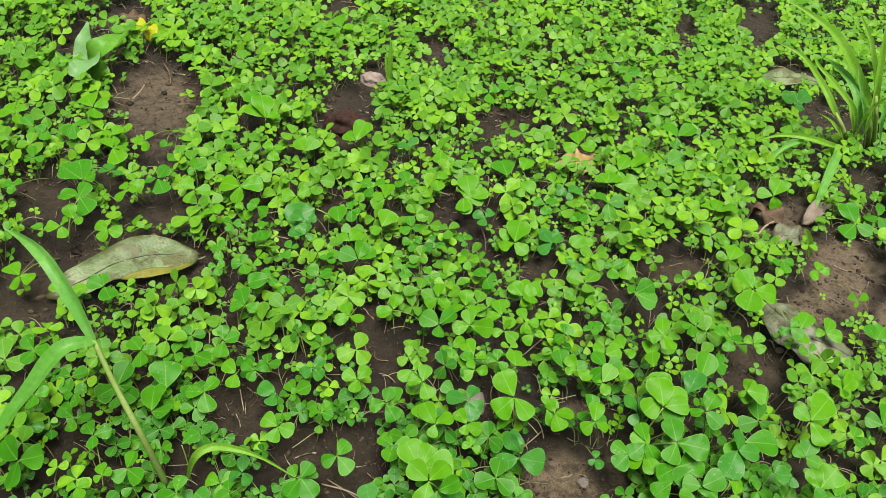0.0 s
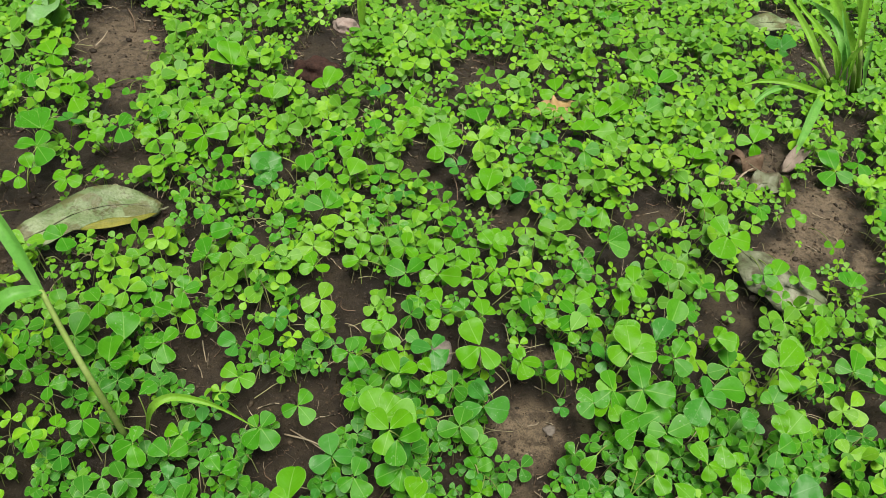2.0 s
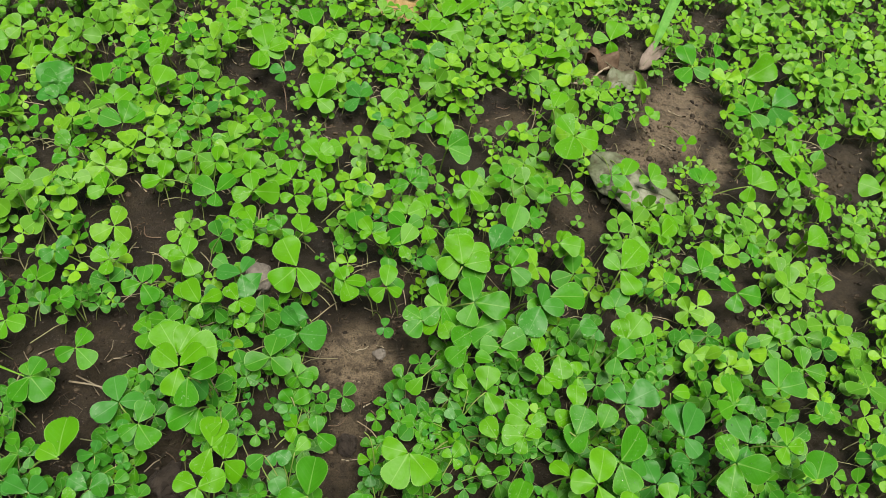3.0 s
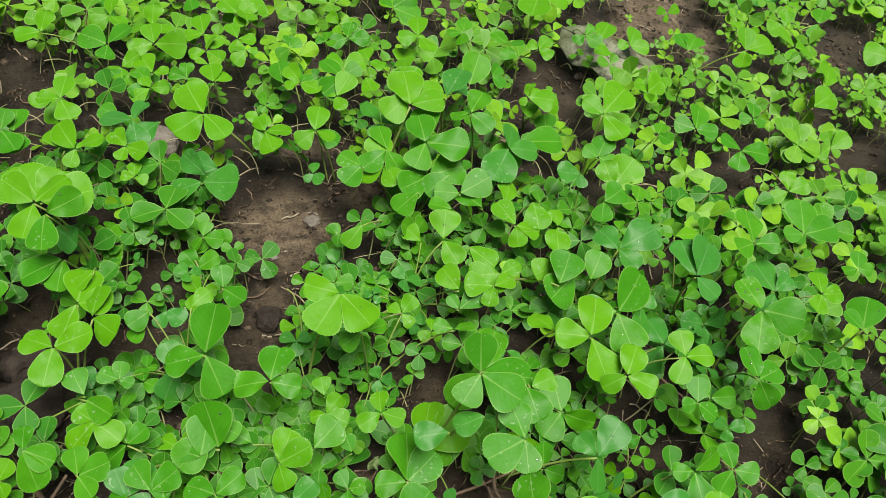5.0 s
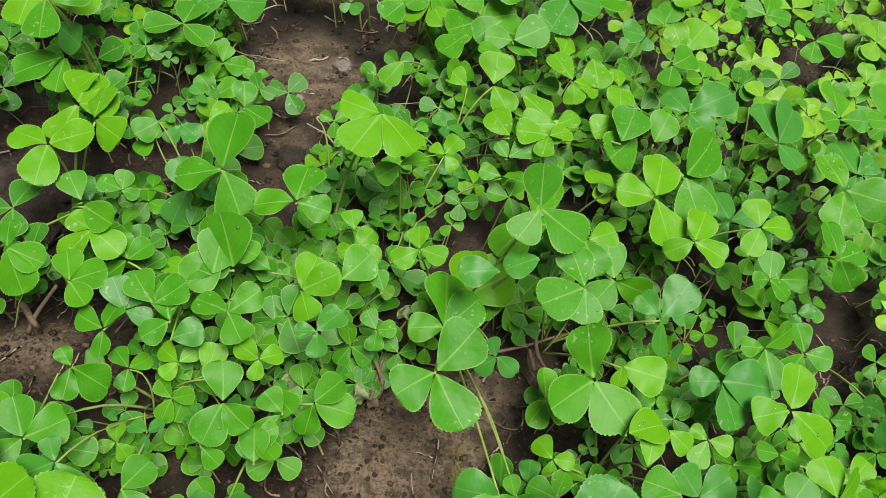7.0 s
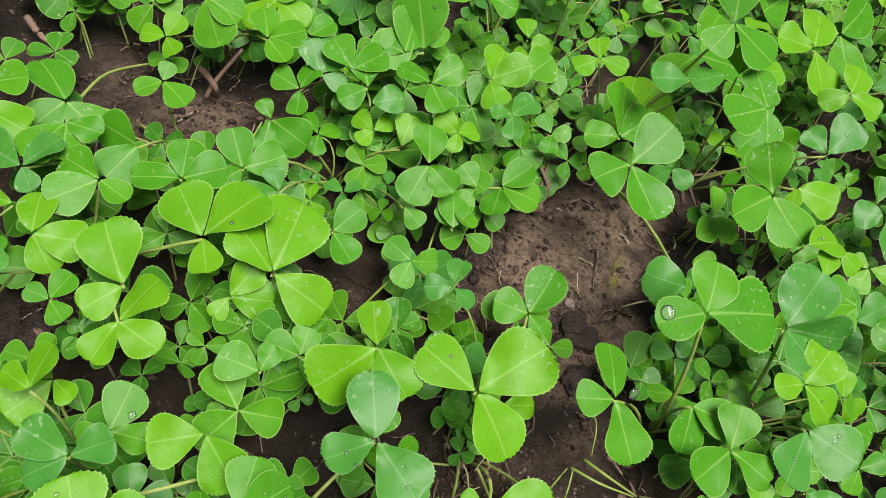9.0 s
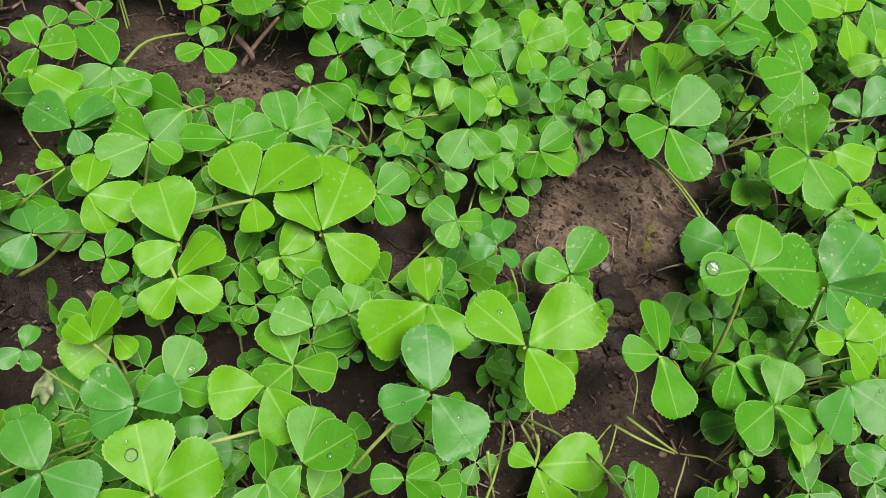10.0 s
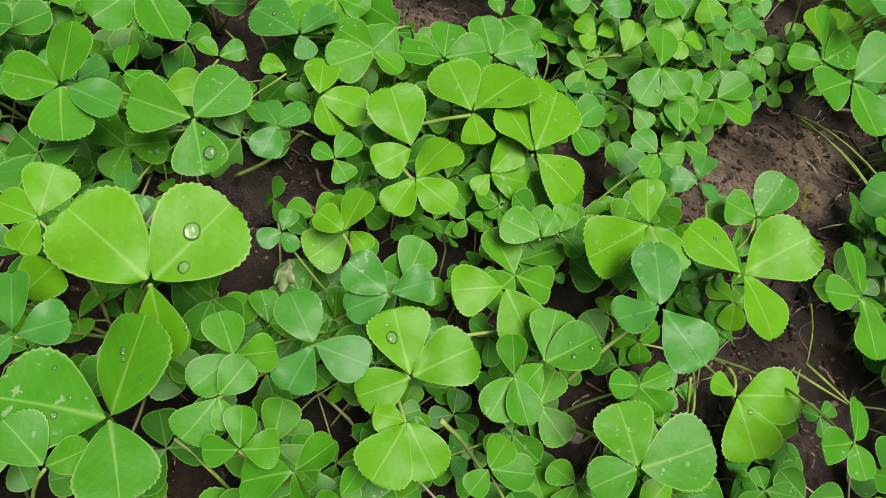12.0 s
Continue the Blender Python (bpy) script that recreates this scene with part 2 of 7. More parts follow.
for px, py, pa, pb, turn in (
    (0.043, 0.189, 0.008, 0.006, 175),
    (0.235, 0.191, 0.008, 0.006, 58),
    (0.066, 0.192, 0.013, 0.009, -129),
    (-0.004, 0.195, 0.012, 0.011, -138),
    (0.060, 0.196, 0.013, 0.010, -136),
    (0.168, 0.200, 0.012, 0.006, -153),
):
    BARE.append((px, py, pa, pb, math.cos(radians(turn)), math.sin(radians(turn))))
for px, py, pa, pb, turn in (
    (0.391, 0.233, 0.021, 0.012, -145),
    (0.206, 0.239, 0.018, 0.009, -176),
    (0.258, 0.241, 0.012, 0.007, 57),
    (0.011, 0.244, 0.013, 0.010, 111),
    (0.211, 0.246, 0.011, 0.008, 69),
    (0.114, 0.247, 0.007, 0.006, -156),
    (0.209, 0.249, 0.015, 0.007, 82),
    (0.009, 0.253, 0.028, 0.014, 111),
    (0.339, 0.257, 0.014, 0.009, 59),
    (0.065, 0.276, 0.014, 0.007, 179),
    (0.060, 0.284, 0.015, 0.008, -163),
    (-0.000, 0.295, 0.014, 0.010, 121),
    (0.118, 0.305, 0.021, 0.015, 97),
    (-0.058, 0.348, 0.028, 0.025, -174),
    (0.368, 0.357, 0.015, 0.010, 48),
    (-0.109, 0.361, 0.022, 0.020, 167),
    (0.123, 0.368, 0.039, 0.032, 93),
    (0.119, 0.375, 0.038, 0.028, -157),
):
    BARE.append((px, py, pa, pb, math.cos(radians(turn)), math.sin(radians(turn))))
for px, py, pa, pb, turn in (
    (-0.162, 0.389, 0.032, 0.026, 122),
    (0.286, 0.439, 0.019, 0.014, -140),
    (0.037, 0.441, 0.025, 0.014, 102),
    (0.132, 0.446, 0.021, 0.014, -170),
):
    BARE.append((px, py, pa, pb, math.cos(radians(turn)), math.sin(radians(turn))))
for px, py, pa, pb, turn in (
    (0.455, 0.461, 0.025, 0.012, -133),
    (0.450, 0.464, 0.036, 0.023, -138),
    (-0.397, 0.473, 0.041, 0.031, 153),
    (-0.045, 0.476, 0.022, 0.016, 96),
    (0.571, 0.485, 0.042, 0.017, 54),
    (-0.397, 0.509, 0.052, 0.040, 165),
    (-0.071, 0.511, 0.037, 0.014, 107),
    (0.323, 0.536, 0.042, 0.028, 50),
    (-0.291, 0.550, 0.052, 0.035, -174),
    (-0.338, 0.553, 0.080, 0.038, -169),
    (0.318, 0.559, 0.042, 0.023, 71),
    (0.400, 0.607, 0.045, 0.027, -146),
    (-0.460, 0.626, 0.046, 0.033, 135),
    (0.397, 0.630, 0.059, 0.035, 60),
    (-0.338, 0.636, 0.037, 0.026, -173),
    (0.101, 0.640, 0.028, 0.022, -138),
    (0.491, 0.643, 0.048, 0.016, 67),
    (0.646, 0.660, 0.058, 0.026, 51),
):
    BARE.append((px, py, pa, pb, math.cos(radians(turn)), math.sin(radians(turn))))
for px, py, pa, pb, turn in (
    (0.261, 0.682, 0.040, 0.021, -158),
    (-0.002, 0.708, 0.042, 0.032, -153),
    (0.461, 0.713, 0.100, 0.044, 65),
):
    BARE.append((px, py, pa, pb, math.cos(radians(turn)), math.sin(radians(turn))))
for px, py, pa, pb, turn in (
    (-0.378, 0.753, 0.052, 0.023, 113),
    (0.400, 0.805, 0.061, 0.038, -128),
    (0.413, 0.810, 0.067, 0.039, 57),
    (-0.430, 0.865, 0.113, 0.059, 113),
    (-0.181, 0.875, 0.033, 0.029, 86),
    (0.149, 0.878, 0.036, 0.026, -143),
    (-0.176, 0.918, 0.064, 0.036, 99),
    (0.545, 0.920, 0.047, 0.026, -131),
    (0.041, 0.927, 0.050, 0.039, -132),
    (-0.575, 0.963, 0.055, 0.034, 120),
    (-0.160, 1.010, 0.032, 0.021, 94),
    (-0.137, 1.023, 0.032, 0.010, 98),
    (-0.529, 1.053, 0.032, 0.017, 114),
    (-0.585, 1.069, 0.041, 0.025, 116),
    (0.591, 1.084, 0.065, 0.031, 59),
    (-0.568, 1.092, 0.034, 0.029, 125),
    (0.529, 1.100, 0.065, 0.032, 61),
    (-0.070, 1.120, 0.041, 0.027, 86),
):
    BARE.append((px, py, pa, pb, math.cos(radians(turn)), math.sin(radians(turn))))
for px, py, pa, pb, turn in (
    (0.523, 1.226, 0.078, 0.042, -142),
    (-0.260, 1.231, 0.059, 0.039, 96),
    (0.352, 1.327, 0.106, 0.020, 81),
    (-0.001, 1.350, 0.048, 0.035, -134),
    (0.506, 1.430, 0.122, 0.042, 73),
):
    BARE.append((px, py, pa, pb, math.cos(radians(turn)), math.sin(radians(turn))))

for px, py, pa, pb, turn in (
    (0.006, 0.083, 0.016, 0.011, -155),
    (-0.022, 0.082, 0.013, 0.006, -160),
    (-0.058, 0.067, 0.006, 0.005, -148),
    (-0.033, 0.033, 0.006, 0.004, -163),
    (0.092, 0.020, 0.009, 0.007, -141),
    (0.142, 0.039, 0.012, 0.009, 55),
    (0.073, 0.053, 0.008, 0.004, -161),
    (0.177, 0.066, 0.011, 0.006, -153),
    (-0.001, 0.080, 0.010, 0.007, 120),
    (0.021, 0.168, 0.019, 0.012, -159),
    (0.002, 0.182, 0.014, 0.007, -157),
    (-0.014, 0.116, 0.008, 0.004, 110),
    (0.167, 0.092, 0.010, 0.007, 59),
    (0.167, 0.056, 0.011, 0.007, -161),
    (0.039, 0.175, 0.014, 0.012, 172),
    (0.087, 0.111, 0.012, 0.007, 177),
    (0.015, 0.259, 0.014, 0.011, 111),
    (0.068, 0.167, 0.008, 0.007, 117),
    (0.272, 0.139, 0.014, 0.009, 63),
):
    BARE.append((px, py, pa, pb, math.cos(radians(turn)), math.sin(radians(turn))))
for px, py, pa, pb, turn in (
    (0.210, 0.243, 0.013, 0.009, 66),
    (0.376, 0.207, 0.018, 0.007, 63),
    (0.071, 0.289, 0.014, 0.007, -164),
    (0.015, 0.247, 0.022, 0.013, 114),
    (0.109, 0.281, 0.021, 0.014, 98),
    (0.056, 0.276, 0.017, 0.009, 176),
    (0.217, 0.236, 0.018, 0.011, 3),
    (0.171, 0.398, 0.020, 0.014, 84),
    (0.327, 0.215, 0.019, 0.009, -171),
    (0.375, 0.210, 0.019, 0.012, -158),
    (0.440, 0.437, 0.030, 0.019, -143),
    (0.630, 0.627, 0.050, 0.025, -137),
    (0.120, 0.293, 0.035, 0.011, 96),
    (-0.174, 0.396, 0.025, 0.021, 164),
    (-0.069, 0.300, 0.027, 0.022, 122),
    (0.004, 0.709, 0.038, 0.030, 85),
    (0.092, 0.634, 0.026, 0.021, 77),
    (0.263, 0.687, 0.033, 0.017, -161),
    (-0.061, 0.372, 0.027, 0.014, -175),
    (-0.168, 0.856, 0.036, 0.026, 0),
):
    BARE.append((px, py, pa, pb, math.cos(radians(turn)), math.sin(radians(turn))))


def bareness(x, y):
    """Above 0 inside a bare patch."""
    best = -9.0
    for cx, cy, a, b, ca, sa in BARE:
        dx, dy = x - cx, y - cy
        if abs(dx) > 0.2 or abs(dy) > 0.2:
            continue
        u, v = (dx * ca + dy * sa) / a, (-dx * sa + dy * ca) / b
        best = max(best, 1 - math.sqrt(u * u + v * v))
    return best


def covers_bare(x, y, h):
    """Whether a leaf held up at height h would hang over a bare patch."""
    spare = -0.15 if y < 0.45 else 0.0
    return bareness(x, y) > spare or bareness(x + 0.15 * h, y + 0.8 * h) > spare + 0.06


# ---- ground ----
def relief(x, y):
    near = max(0.0, 1 - math.hypot(x - 0.1, y - 0.6) / 3.0)
    z = 0.010 * noise.noise((x * 3.1, y * 3.1, 0.2)) + 0.0045 * noise.noise((x * 14, y * 14, 3.0))
    z += near * (0.0022 * noise.noise((x * 55, y * 55, 7.0)) + 0.0012 * noise.noise((x * 150, y * 150, 9.0)))
    if bareness(x, y) > 0:
        z -= 0.001
    return z - 0.002


def spaced(centre, reach, step, far):
    """Even steps near the centre, ever longer ones out to the far edge."""
    inner = np.arange(-reach, reach + step / 2, step)
    outer, d = [], reach
    while d < far:
        step *= 1.35
        d += step
        outer.append(d)
    return centre + np.concatenate([-np.array(outer)[::-1], inner, np.array(outer)])


gx, gy = spaced(0.08, 0.75, 0.0062, 60.0), spaced(0.55, 0.85, 0.0062, 60.0)
ground_verts = [(x, y, relief(x, y)) for y in gy for x in gx]
nx = len(gx)
ground_faces = [(j * nx + i, j * nx + i + 1, (j + 1) * nx + i + 1, (j + 1) * nx + i) for j in range(len(gy) - 1) for i in range(nx - 1)]
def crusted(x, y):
    """How far the surface shows the pale crust over the shade-darkened base: most on the three trodden spots."""
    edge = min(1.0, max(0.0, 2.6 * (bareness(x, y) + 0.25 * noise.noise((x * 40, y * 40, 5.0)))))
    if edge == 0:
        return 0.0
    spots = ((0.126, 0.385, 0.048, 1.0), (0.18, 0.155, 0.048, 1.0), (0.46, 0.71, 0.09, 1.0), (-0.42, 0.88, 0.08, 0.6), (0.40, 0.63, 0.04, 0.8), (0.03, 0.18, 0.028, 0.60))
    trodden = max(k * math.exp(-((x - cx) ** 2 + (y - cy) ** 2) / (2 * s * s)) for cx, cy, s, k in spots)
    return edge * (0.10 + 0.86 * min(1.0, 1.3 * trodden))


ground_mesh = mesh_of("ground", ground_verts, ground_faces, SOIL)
crust_layer = ground_mesh.attributes.new("pale_crust", "FLOAT", "POINT")
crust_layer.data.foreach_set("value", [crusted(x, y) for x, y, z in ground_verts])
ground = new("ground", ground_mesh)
tagged(ground, "moist dark brown garden soil with crumbs and grit", "soil", kind="structure")

# ---- the clover plants ----
# leaves turn their faces to the open light: 22 degrees out of level
FACING = Vector((0, 0, 1)).rotation_difference(Vector((-0.2 * math.sin(radians(22)), -0.98 * math.sin(radians(22)), math.cos(radians(22))))).to_matrix().to_4x4()
MESHES = {tone: [leaflet_mesh(17 * k + ord(tone), LEAF[tone]) for k in range(16)] for tone in LEAF}
LEAVES = []


def leaf(x, y, z, tone, *blades, lean=0.07):
    """One three-bladed clover leaf: the place of its joint, its tone, and the length (mm) and heading of each blade."""
    LEAVES.append((Vector((x, y, z)), tone, [(blades[k] / 1000, blades[k + 1]) for k in range(0, len(blades), 2)], lean))


leaf(-0.0310, 0.0040, 0.0430, "b", 10.2, 28, 11.6, 109, 7.1, -127)
leaf(-0.0170, -0.0180, 0.0430, "g", 10.4, 142, 7.9, 32)
leaf(-0.0110, 0.0190, 0.0470, "y", 21.1, 148, 21.3, 59, 15.5, -60)
leaf(-0.0090, -0.0090, 0.0470, "g", 18.4, 82, 20.0, 177, 14.3, -66)
leaf(0.0010, -0.0050, 0.0320, "g", 10.5, 40)
leaf(0.0080, 0.0100, 0.0420, "g", 9.2, 119, 8.4, 19, 9.8, -128)
leaf(0.0140, -0.0080, 0.0420, "g", 7.9, 99, 7.5, 11, 6.8, -166)
leaf(0.0230, 0.0170, 0.0410, "b", 12.2, 127, 11.9, -11, 10.9, -103)
leaf(0.0450, 0.0160, 0.0380, "y", 15.0, 117, 15.2, 37, 11.8, -147)
leaf(0.0460, 0.0070, 0.0360, "y", 13.9, -110, 13.0, -53, 7.1, 180)
leaf(0.0680, 0.0210, 0.0400, "g", 10.8, -114, 10.8, -67, 9.0, 99)
leaf(0.0980, 0.0060, 0.0400, "g", 14.8, 118, 17.4, 26, 11.3, -149)
leaf(-0.0470, 0.0670, 0.0400, "g", 14.2, 86, 13.3, 177, 14.3, -72)
leaf(-0.0460, 0.0670, 0.0400, "b", 12.7, -9)
leaf(-0.0370, 0.0300, 0.0420, "y", 11.2, 90, 9.1, 169, 8.2, -105)
leaf(-0.0170, 0.0680, 0.0400, "g", 15.2, 179, 15.6, 62, 13.6, -64)
leaf(0.0020, 0.0740, 0.0390, "b", 8.9, 129, 9.1, -100, 8.8, 48)
leaf(0.0240, 0.0480, 0.0390, "y", 10.7, 73, 7.8, 152)
leaf(0.0260, 0.0550, 0.0300, "y", 9.5, 144, 7.2, -36, 12.5, -130)
leaf(0.0370, 0.0340, 0.0400, "b", 11.7, 156, 10.1, 31, 10.4, -148)
leaf(0.0380, 0.0670, 0.0420, "y", 13.4, 60, 11.0, -111, 11.7, -29)
leaf(0.0640, 0.0430, 0.0410, "y", 12.7, -163, 14.2, -53)
leaf(0.0730, 0.0610, 0.0400, "g", 10.7, 165, 7.2, 67)
leaf(0.0750, 0.0260, 0.0400, "g", 13.1, 33, 8.5, -126, 12.7, 86)
leaf(0.0990, 0.0260, 0.0400, "g", 8.1, -171, 8.3, 33, 8.9, -36)
leaf(0.1010, 0.0710, 0.0450, "y", 18.8, -140, 14.8, -54, 11.4, 104)
leaf(0.1030, 0.0460, 0.0450, "b", 12.7, -149, 16.4, -45, 16.2, 102)
leaf(0.1280, 0.0630, 0.0450, "y", 17.8, 147, 21.7, 40, 17.6, -59)
leaf(0.1390, 0.0400, 0.0220, "y", 8.0, 160, 18.7, 12, 17.8, -63)
leaf(0.1600, 0.0260, 0.0380, "g", 10.6, -164, 11.2, 72, 9.0, -68)
leaf(0.1700, 0.0700, 0.0410, "g", 15.5, 90, 11.6, -172, 17.5, -71)
leaf(0.1980, 0.0750, 0.0360, "g", 14.0, -20, 13.7, -97)
leaf(0.2070, 0.0620, 0.0380, "g", 14.7, -139, 13.5, -33, 12.9, 75)
leaf(0.2210, 0.0480, 0.0280, "y", 9.3, 95)
leaf(0.2300, 0.0530, 0.0380, "b", 10.9, -25)
leaf(0.2310, 0.0700, 0.0430, "b", 17.9, -122, 16.5, -28)
leaf(-0.0430, 0.1110, 0.0370, "g", 17.0, -49, 12.9, -87, 16.9, -119)
leaf(-0.0170, 0.0900, 0.0400, "g", 6.2, 153, 6.9, 35)
leaf(-0.0010, 0.1040, 0.0280, "y", 7.5, 171)
leaf(-0.0000, 0.1110, 0.0360, "b", 16.1, 157, 12.3, 59, 7.4, -56)
leaf(0.0100, 0.0900, 0.0370, "y", 12.2, 100, 10.7, -51, 13.0, 0)
leaf(0.0180, 0.0760, 0.0300, "g", 6.4, 168, 8.1, 65, 6.8, -50)
leaf(0.0210, 0.1090, 0.0400, "g", 12.6, 154, 13.9, -141, 9.3, -28)
leaf(0.0360, 0.0780, 0.0400, "y", 17.8, 120, 11.1, -136)
leaf(0.0410, 0.1160, 0.0390, "g", 11.7, 94, 12.8, -170, 12.6, 26)
leaf(0.0510, 0.0970, 0.0400, "y", 16.4, 126, 20.1, 50, 11.3, -68)
leaf(0.0610, 0.0870, 0.0290, "y", 11.3, 61, 12.0, 0, 7.0, -117)
leaf(0.0630, 0.1020, 0.0360, "y", 12.0, 133)
leaf(0.0680, 0.1190, 0.0390, "b", 11.1, -154, 11.0, -47, 7.5, 114)
leaf(0.0710, 0.0920, 0.0370, "y", 22.7, 75, 15.9, 135, 17.9, -24)
leaf(0.0860, 0.1160, 0.0290, "g", 11.3, 52, 10.9, -50)
leaf(0.1090, 0.1040, 0.0390, "g", 7.7, 6, 8.4, -109, 8.9, 145)
leaf(0.1220, 0.0980, 0.0390, "b", 8.6, 79, 8.0, -170, 7.9, -31)
leaf(0.1500, 0.1010, 0.0280, "g", 11.7, 171, 15.8, 63, 8.5, -42)
leaf(0.1900, 0.0910, 0.0610, "g", 14.9, -163, 23.4, 12, 15.9, 74)
leaf(0.2040, 0.1190, 0.0350, "b", 15.2, 172)
leaf(0.2240, 0.0980, 0.0520, "b", 21.5, 62, 13.9, -42, 20.5, -2)
leaf(0.2320, 0.0840, 0.0450, "y", 10.2, -166, 15.9, 52, 14.4, -35)
leaf(0.2650, 0.1200, 0.0430, "g", 13.5, -136, 14.2, 160)
leaf(0.2850, 0.1070, 0.0430, "g", 9.6, 99, 16.0, 159, 10.3, -21)
leaf(0.3030, 0.1180, 0.0440, "g", 11.8, 166, 12.1, 53)
leaf(0.3100, 0.1070, 0.0430, "g", 15.4, 165)
leaf(0.3230, 0.1220, 0.0440, "y", 14.4, 102, 13.7, 40, 14.5, -87)
leaf(-0.0180, 0.1380, 0.0360, "g", 11.3, 17, 10.7, 131, 10.8, -98)
leaf(-0.0180, 0.1290, 0.0360, "y", 14.5, -20)
leaf(0.0010, 0.1420, 0.0310, "g", 14.6, 131, 12.5, -125, 14.8, -34)
leaf(0.0260, 0.1270, 0.0360, "g", 12.9, 157, 12.6, -120)
leaf(0.0560, 0.1270, 0.0360, "g", 13.2, 26, 12.8, 114, 10.3, -133)
leaf(0.0600, 0.1570, 0.0280, "g", 11.2, -94, 7.0, 125, 14.5, -24)
leaf(0.0670, 0.1710, 0.0310, "g", 10.5, 158, 9.5, 72, 9.5, -86)
leaf(0.0890, 0.1720, 0.0380, "g", 13.7, 103, 10.4, -143)
leaf(0.0910, 0.1650, 0.0380, "b", 10.8, 22)
leaf(0.0940, 0.1610, 0.0300, "y", 8.4, 146, 7.6, 41, 7.2, -128)
leaf(0.1040, 0.1560, 0.0300, "y", 11.6, 80)
leaf(0.1070, 0.1310, 0.0300, "g", 8.2, -43)
leaf(0.1070, 0.1590, 0.0300, "y", 9.4, 101)
leaf(0.1090, 0.1720, 0.0470, "g", 11.7, 159, 12.8, 38, 11.7, -62)
leaf(0.1120, 0.1420, 0.0400, "g", 13.8, -113, 11.5, -42, 12.9, 94)
leaf(0.1210, 0.1590, 0.0400, "y", 9.1, 146, 8.3, 24, 7.0, -93)
leaf(0.1240, 0.1270, 0.0290, "g", 11.1, 95)
leaf(0.1270, 0.1540, 0.0300, "g", 11.0, -49)
leaf(0.1310, 0.1440, 0.0320, "g", 13.4, -129, 9.2, 132)
leaf(0.1390, 0.1700, 0.0440, "b", 7.5, -177, 11.8, 48, 9.4, -79)
leaf(0.1410, 0.1510, 0.0280, "g", 11.0, -98, 12.7, 39, 14.2, -12)
leaf(0.1800, 0.1550, 0.0490, "g", 15.7, -149, 19.7, 47, 20.6, -65)
leaf(0.2060, 0.1720, 0.0360, "b", 9.4, -142, 9.3, -40, 7.3, 116)
leaf(0.2380, 0.1590, 0.0470, "g", 19.6, 96, 19.3, -147, 19.7, -58)
leaf(0.2470, 0.1390, 0.0470, "y", 14.8, 20)
leaf(0.2500, 0.1660, 0.0470, "y", 16.0, -17, 7.7, -105)
leaf(0.2540, 0.1290, 0.0430, "y", 11.1, 74)
leaf(0.2650, 0.1440, 0.0430, "y", 10.1, -40)
leaf(0.2840, 0.1450, 0.0360, "y", 10.7, -120, 8.8, -17, 7.1, 144)
leaf(0.2900, 0.1650, 0.0450, "b", 11.3, -175, 19.5, -2, 17.7, -72)
leaf(0.3110, 0.1410, 0.0370, "g", 8.5, 169, 8.7, -21)
leaf(0.3140, 0.1540, 0.0470, "y", 15.0, -166, 16.9, 72, 20.3, -36)
leaf(0.0300, 0.1950, 0.0390, "g", 13.5, -20, 16.7, -69, 9.5, 93)
leaf(0.0460, 0.2240, 0.0350, "g", 12.7, 124)
leaf(0.0470, 0.2220, 0.0350, "g", 14.9, -29)
leaf(0.0520, 0.2130, 0.0320, "y", 10.2, 151, 15.0, -129, 14.2, -34)
leaf(0.0530, 0.1850, 0.0370, "g", 11.7, 105, 12.8, 22, 11.6, -50)
leaf(0.0660, 0.2060, 0.0250, "g", 14.4, -142, 11.1, 117, 10.5, 43)
leaf(0.0730, 0.1770, 0.0340, "b", 15.3, 74, 12.4, 117, 9.1, -13)
leaf(0.0810, 0.1790, 0.0280, "g", 8.7, -81)
leaf(0.0830, 0.1770, 0.0400, "g", 12.9, 131, 12.5, 36)
leaf(0.1000, 0.1920, 0.0400, "g", 10.8, 160, 16.9, 81)
leaf(0.1020, 0.2010, 0.0430, "g", 17.0, -131)
leaf(0.1050, 0.2060, 0.0430, "g", 10.4, -29, 14.1, -128)
leaf(0.1070, 0.1960, 0.0400, "g", 20.5, 101)
leaf(0.1200, 0.2030, 0.0320, "g", 11.1, 153)
leaf(0.1260, 0.2220, 0.0520, "g", 17.1, 84, 13.1, -13, 15.4, -176)
leaf(0.1320, 0.1890, 0.0410, "y", 14.9, 69, 15.2, 27, 11.4, -69)
leaf(0.1460, 0.1970, 0.0390, "g", 15.5, 44)
leaf(0.1510, 0.2180, 0.0330, "y", 7.5, -170, 10.5, 55, 10.8, -21)
leaf(0.1620, 0.1850, 0.0260, "g", 8.4, 124, 7.4, 7, 8.1, -94)
leaf(0.1630, 0.1980, 0.0340, "g", 8.0, 111)
leaf(0.1750, 0.2110, 0.0460, "y", 11.4, -146, 9.7, 99, 11.0, -20)
leaf(0.1970, 0.2060, 0.0260, "y", 20.7, 89, 23.5, 28)
leaf(0.2020, 0.1930, 0.0610, "b", 14.8, -171)
leaf(0.2150, 0.2130, 0.0750, "g", 14.9, -121, 20.0, -36, 16.6, 86)
leaf(0.2180, 0.2010, 0.0610, "b", 13.7, -159)
leaf(0.2240, 0.2030, 0.0610, "y", 10.9, 84)
leaf(0.2350, 0.1910, 0.0590, "g", 15.3, 108, 19.2, -153, 13.8, -88)
leaf(0.2430, 0.2250, 0.0490, "g", 17.1, -72)
leaf(0.2450, 0.2240, 0.0490, "y", 12.6, 24)
leaf(0.2710, 0.1900, 0.0460, "b", 12.3, 130, 19.0, 50, 14.8, -100)
leaf(0.3320, 0.2230, 0.0400, "g", 12.5, 77, 8.2, -167, 11.4, -41)
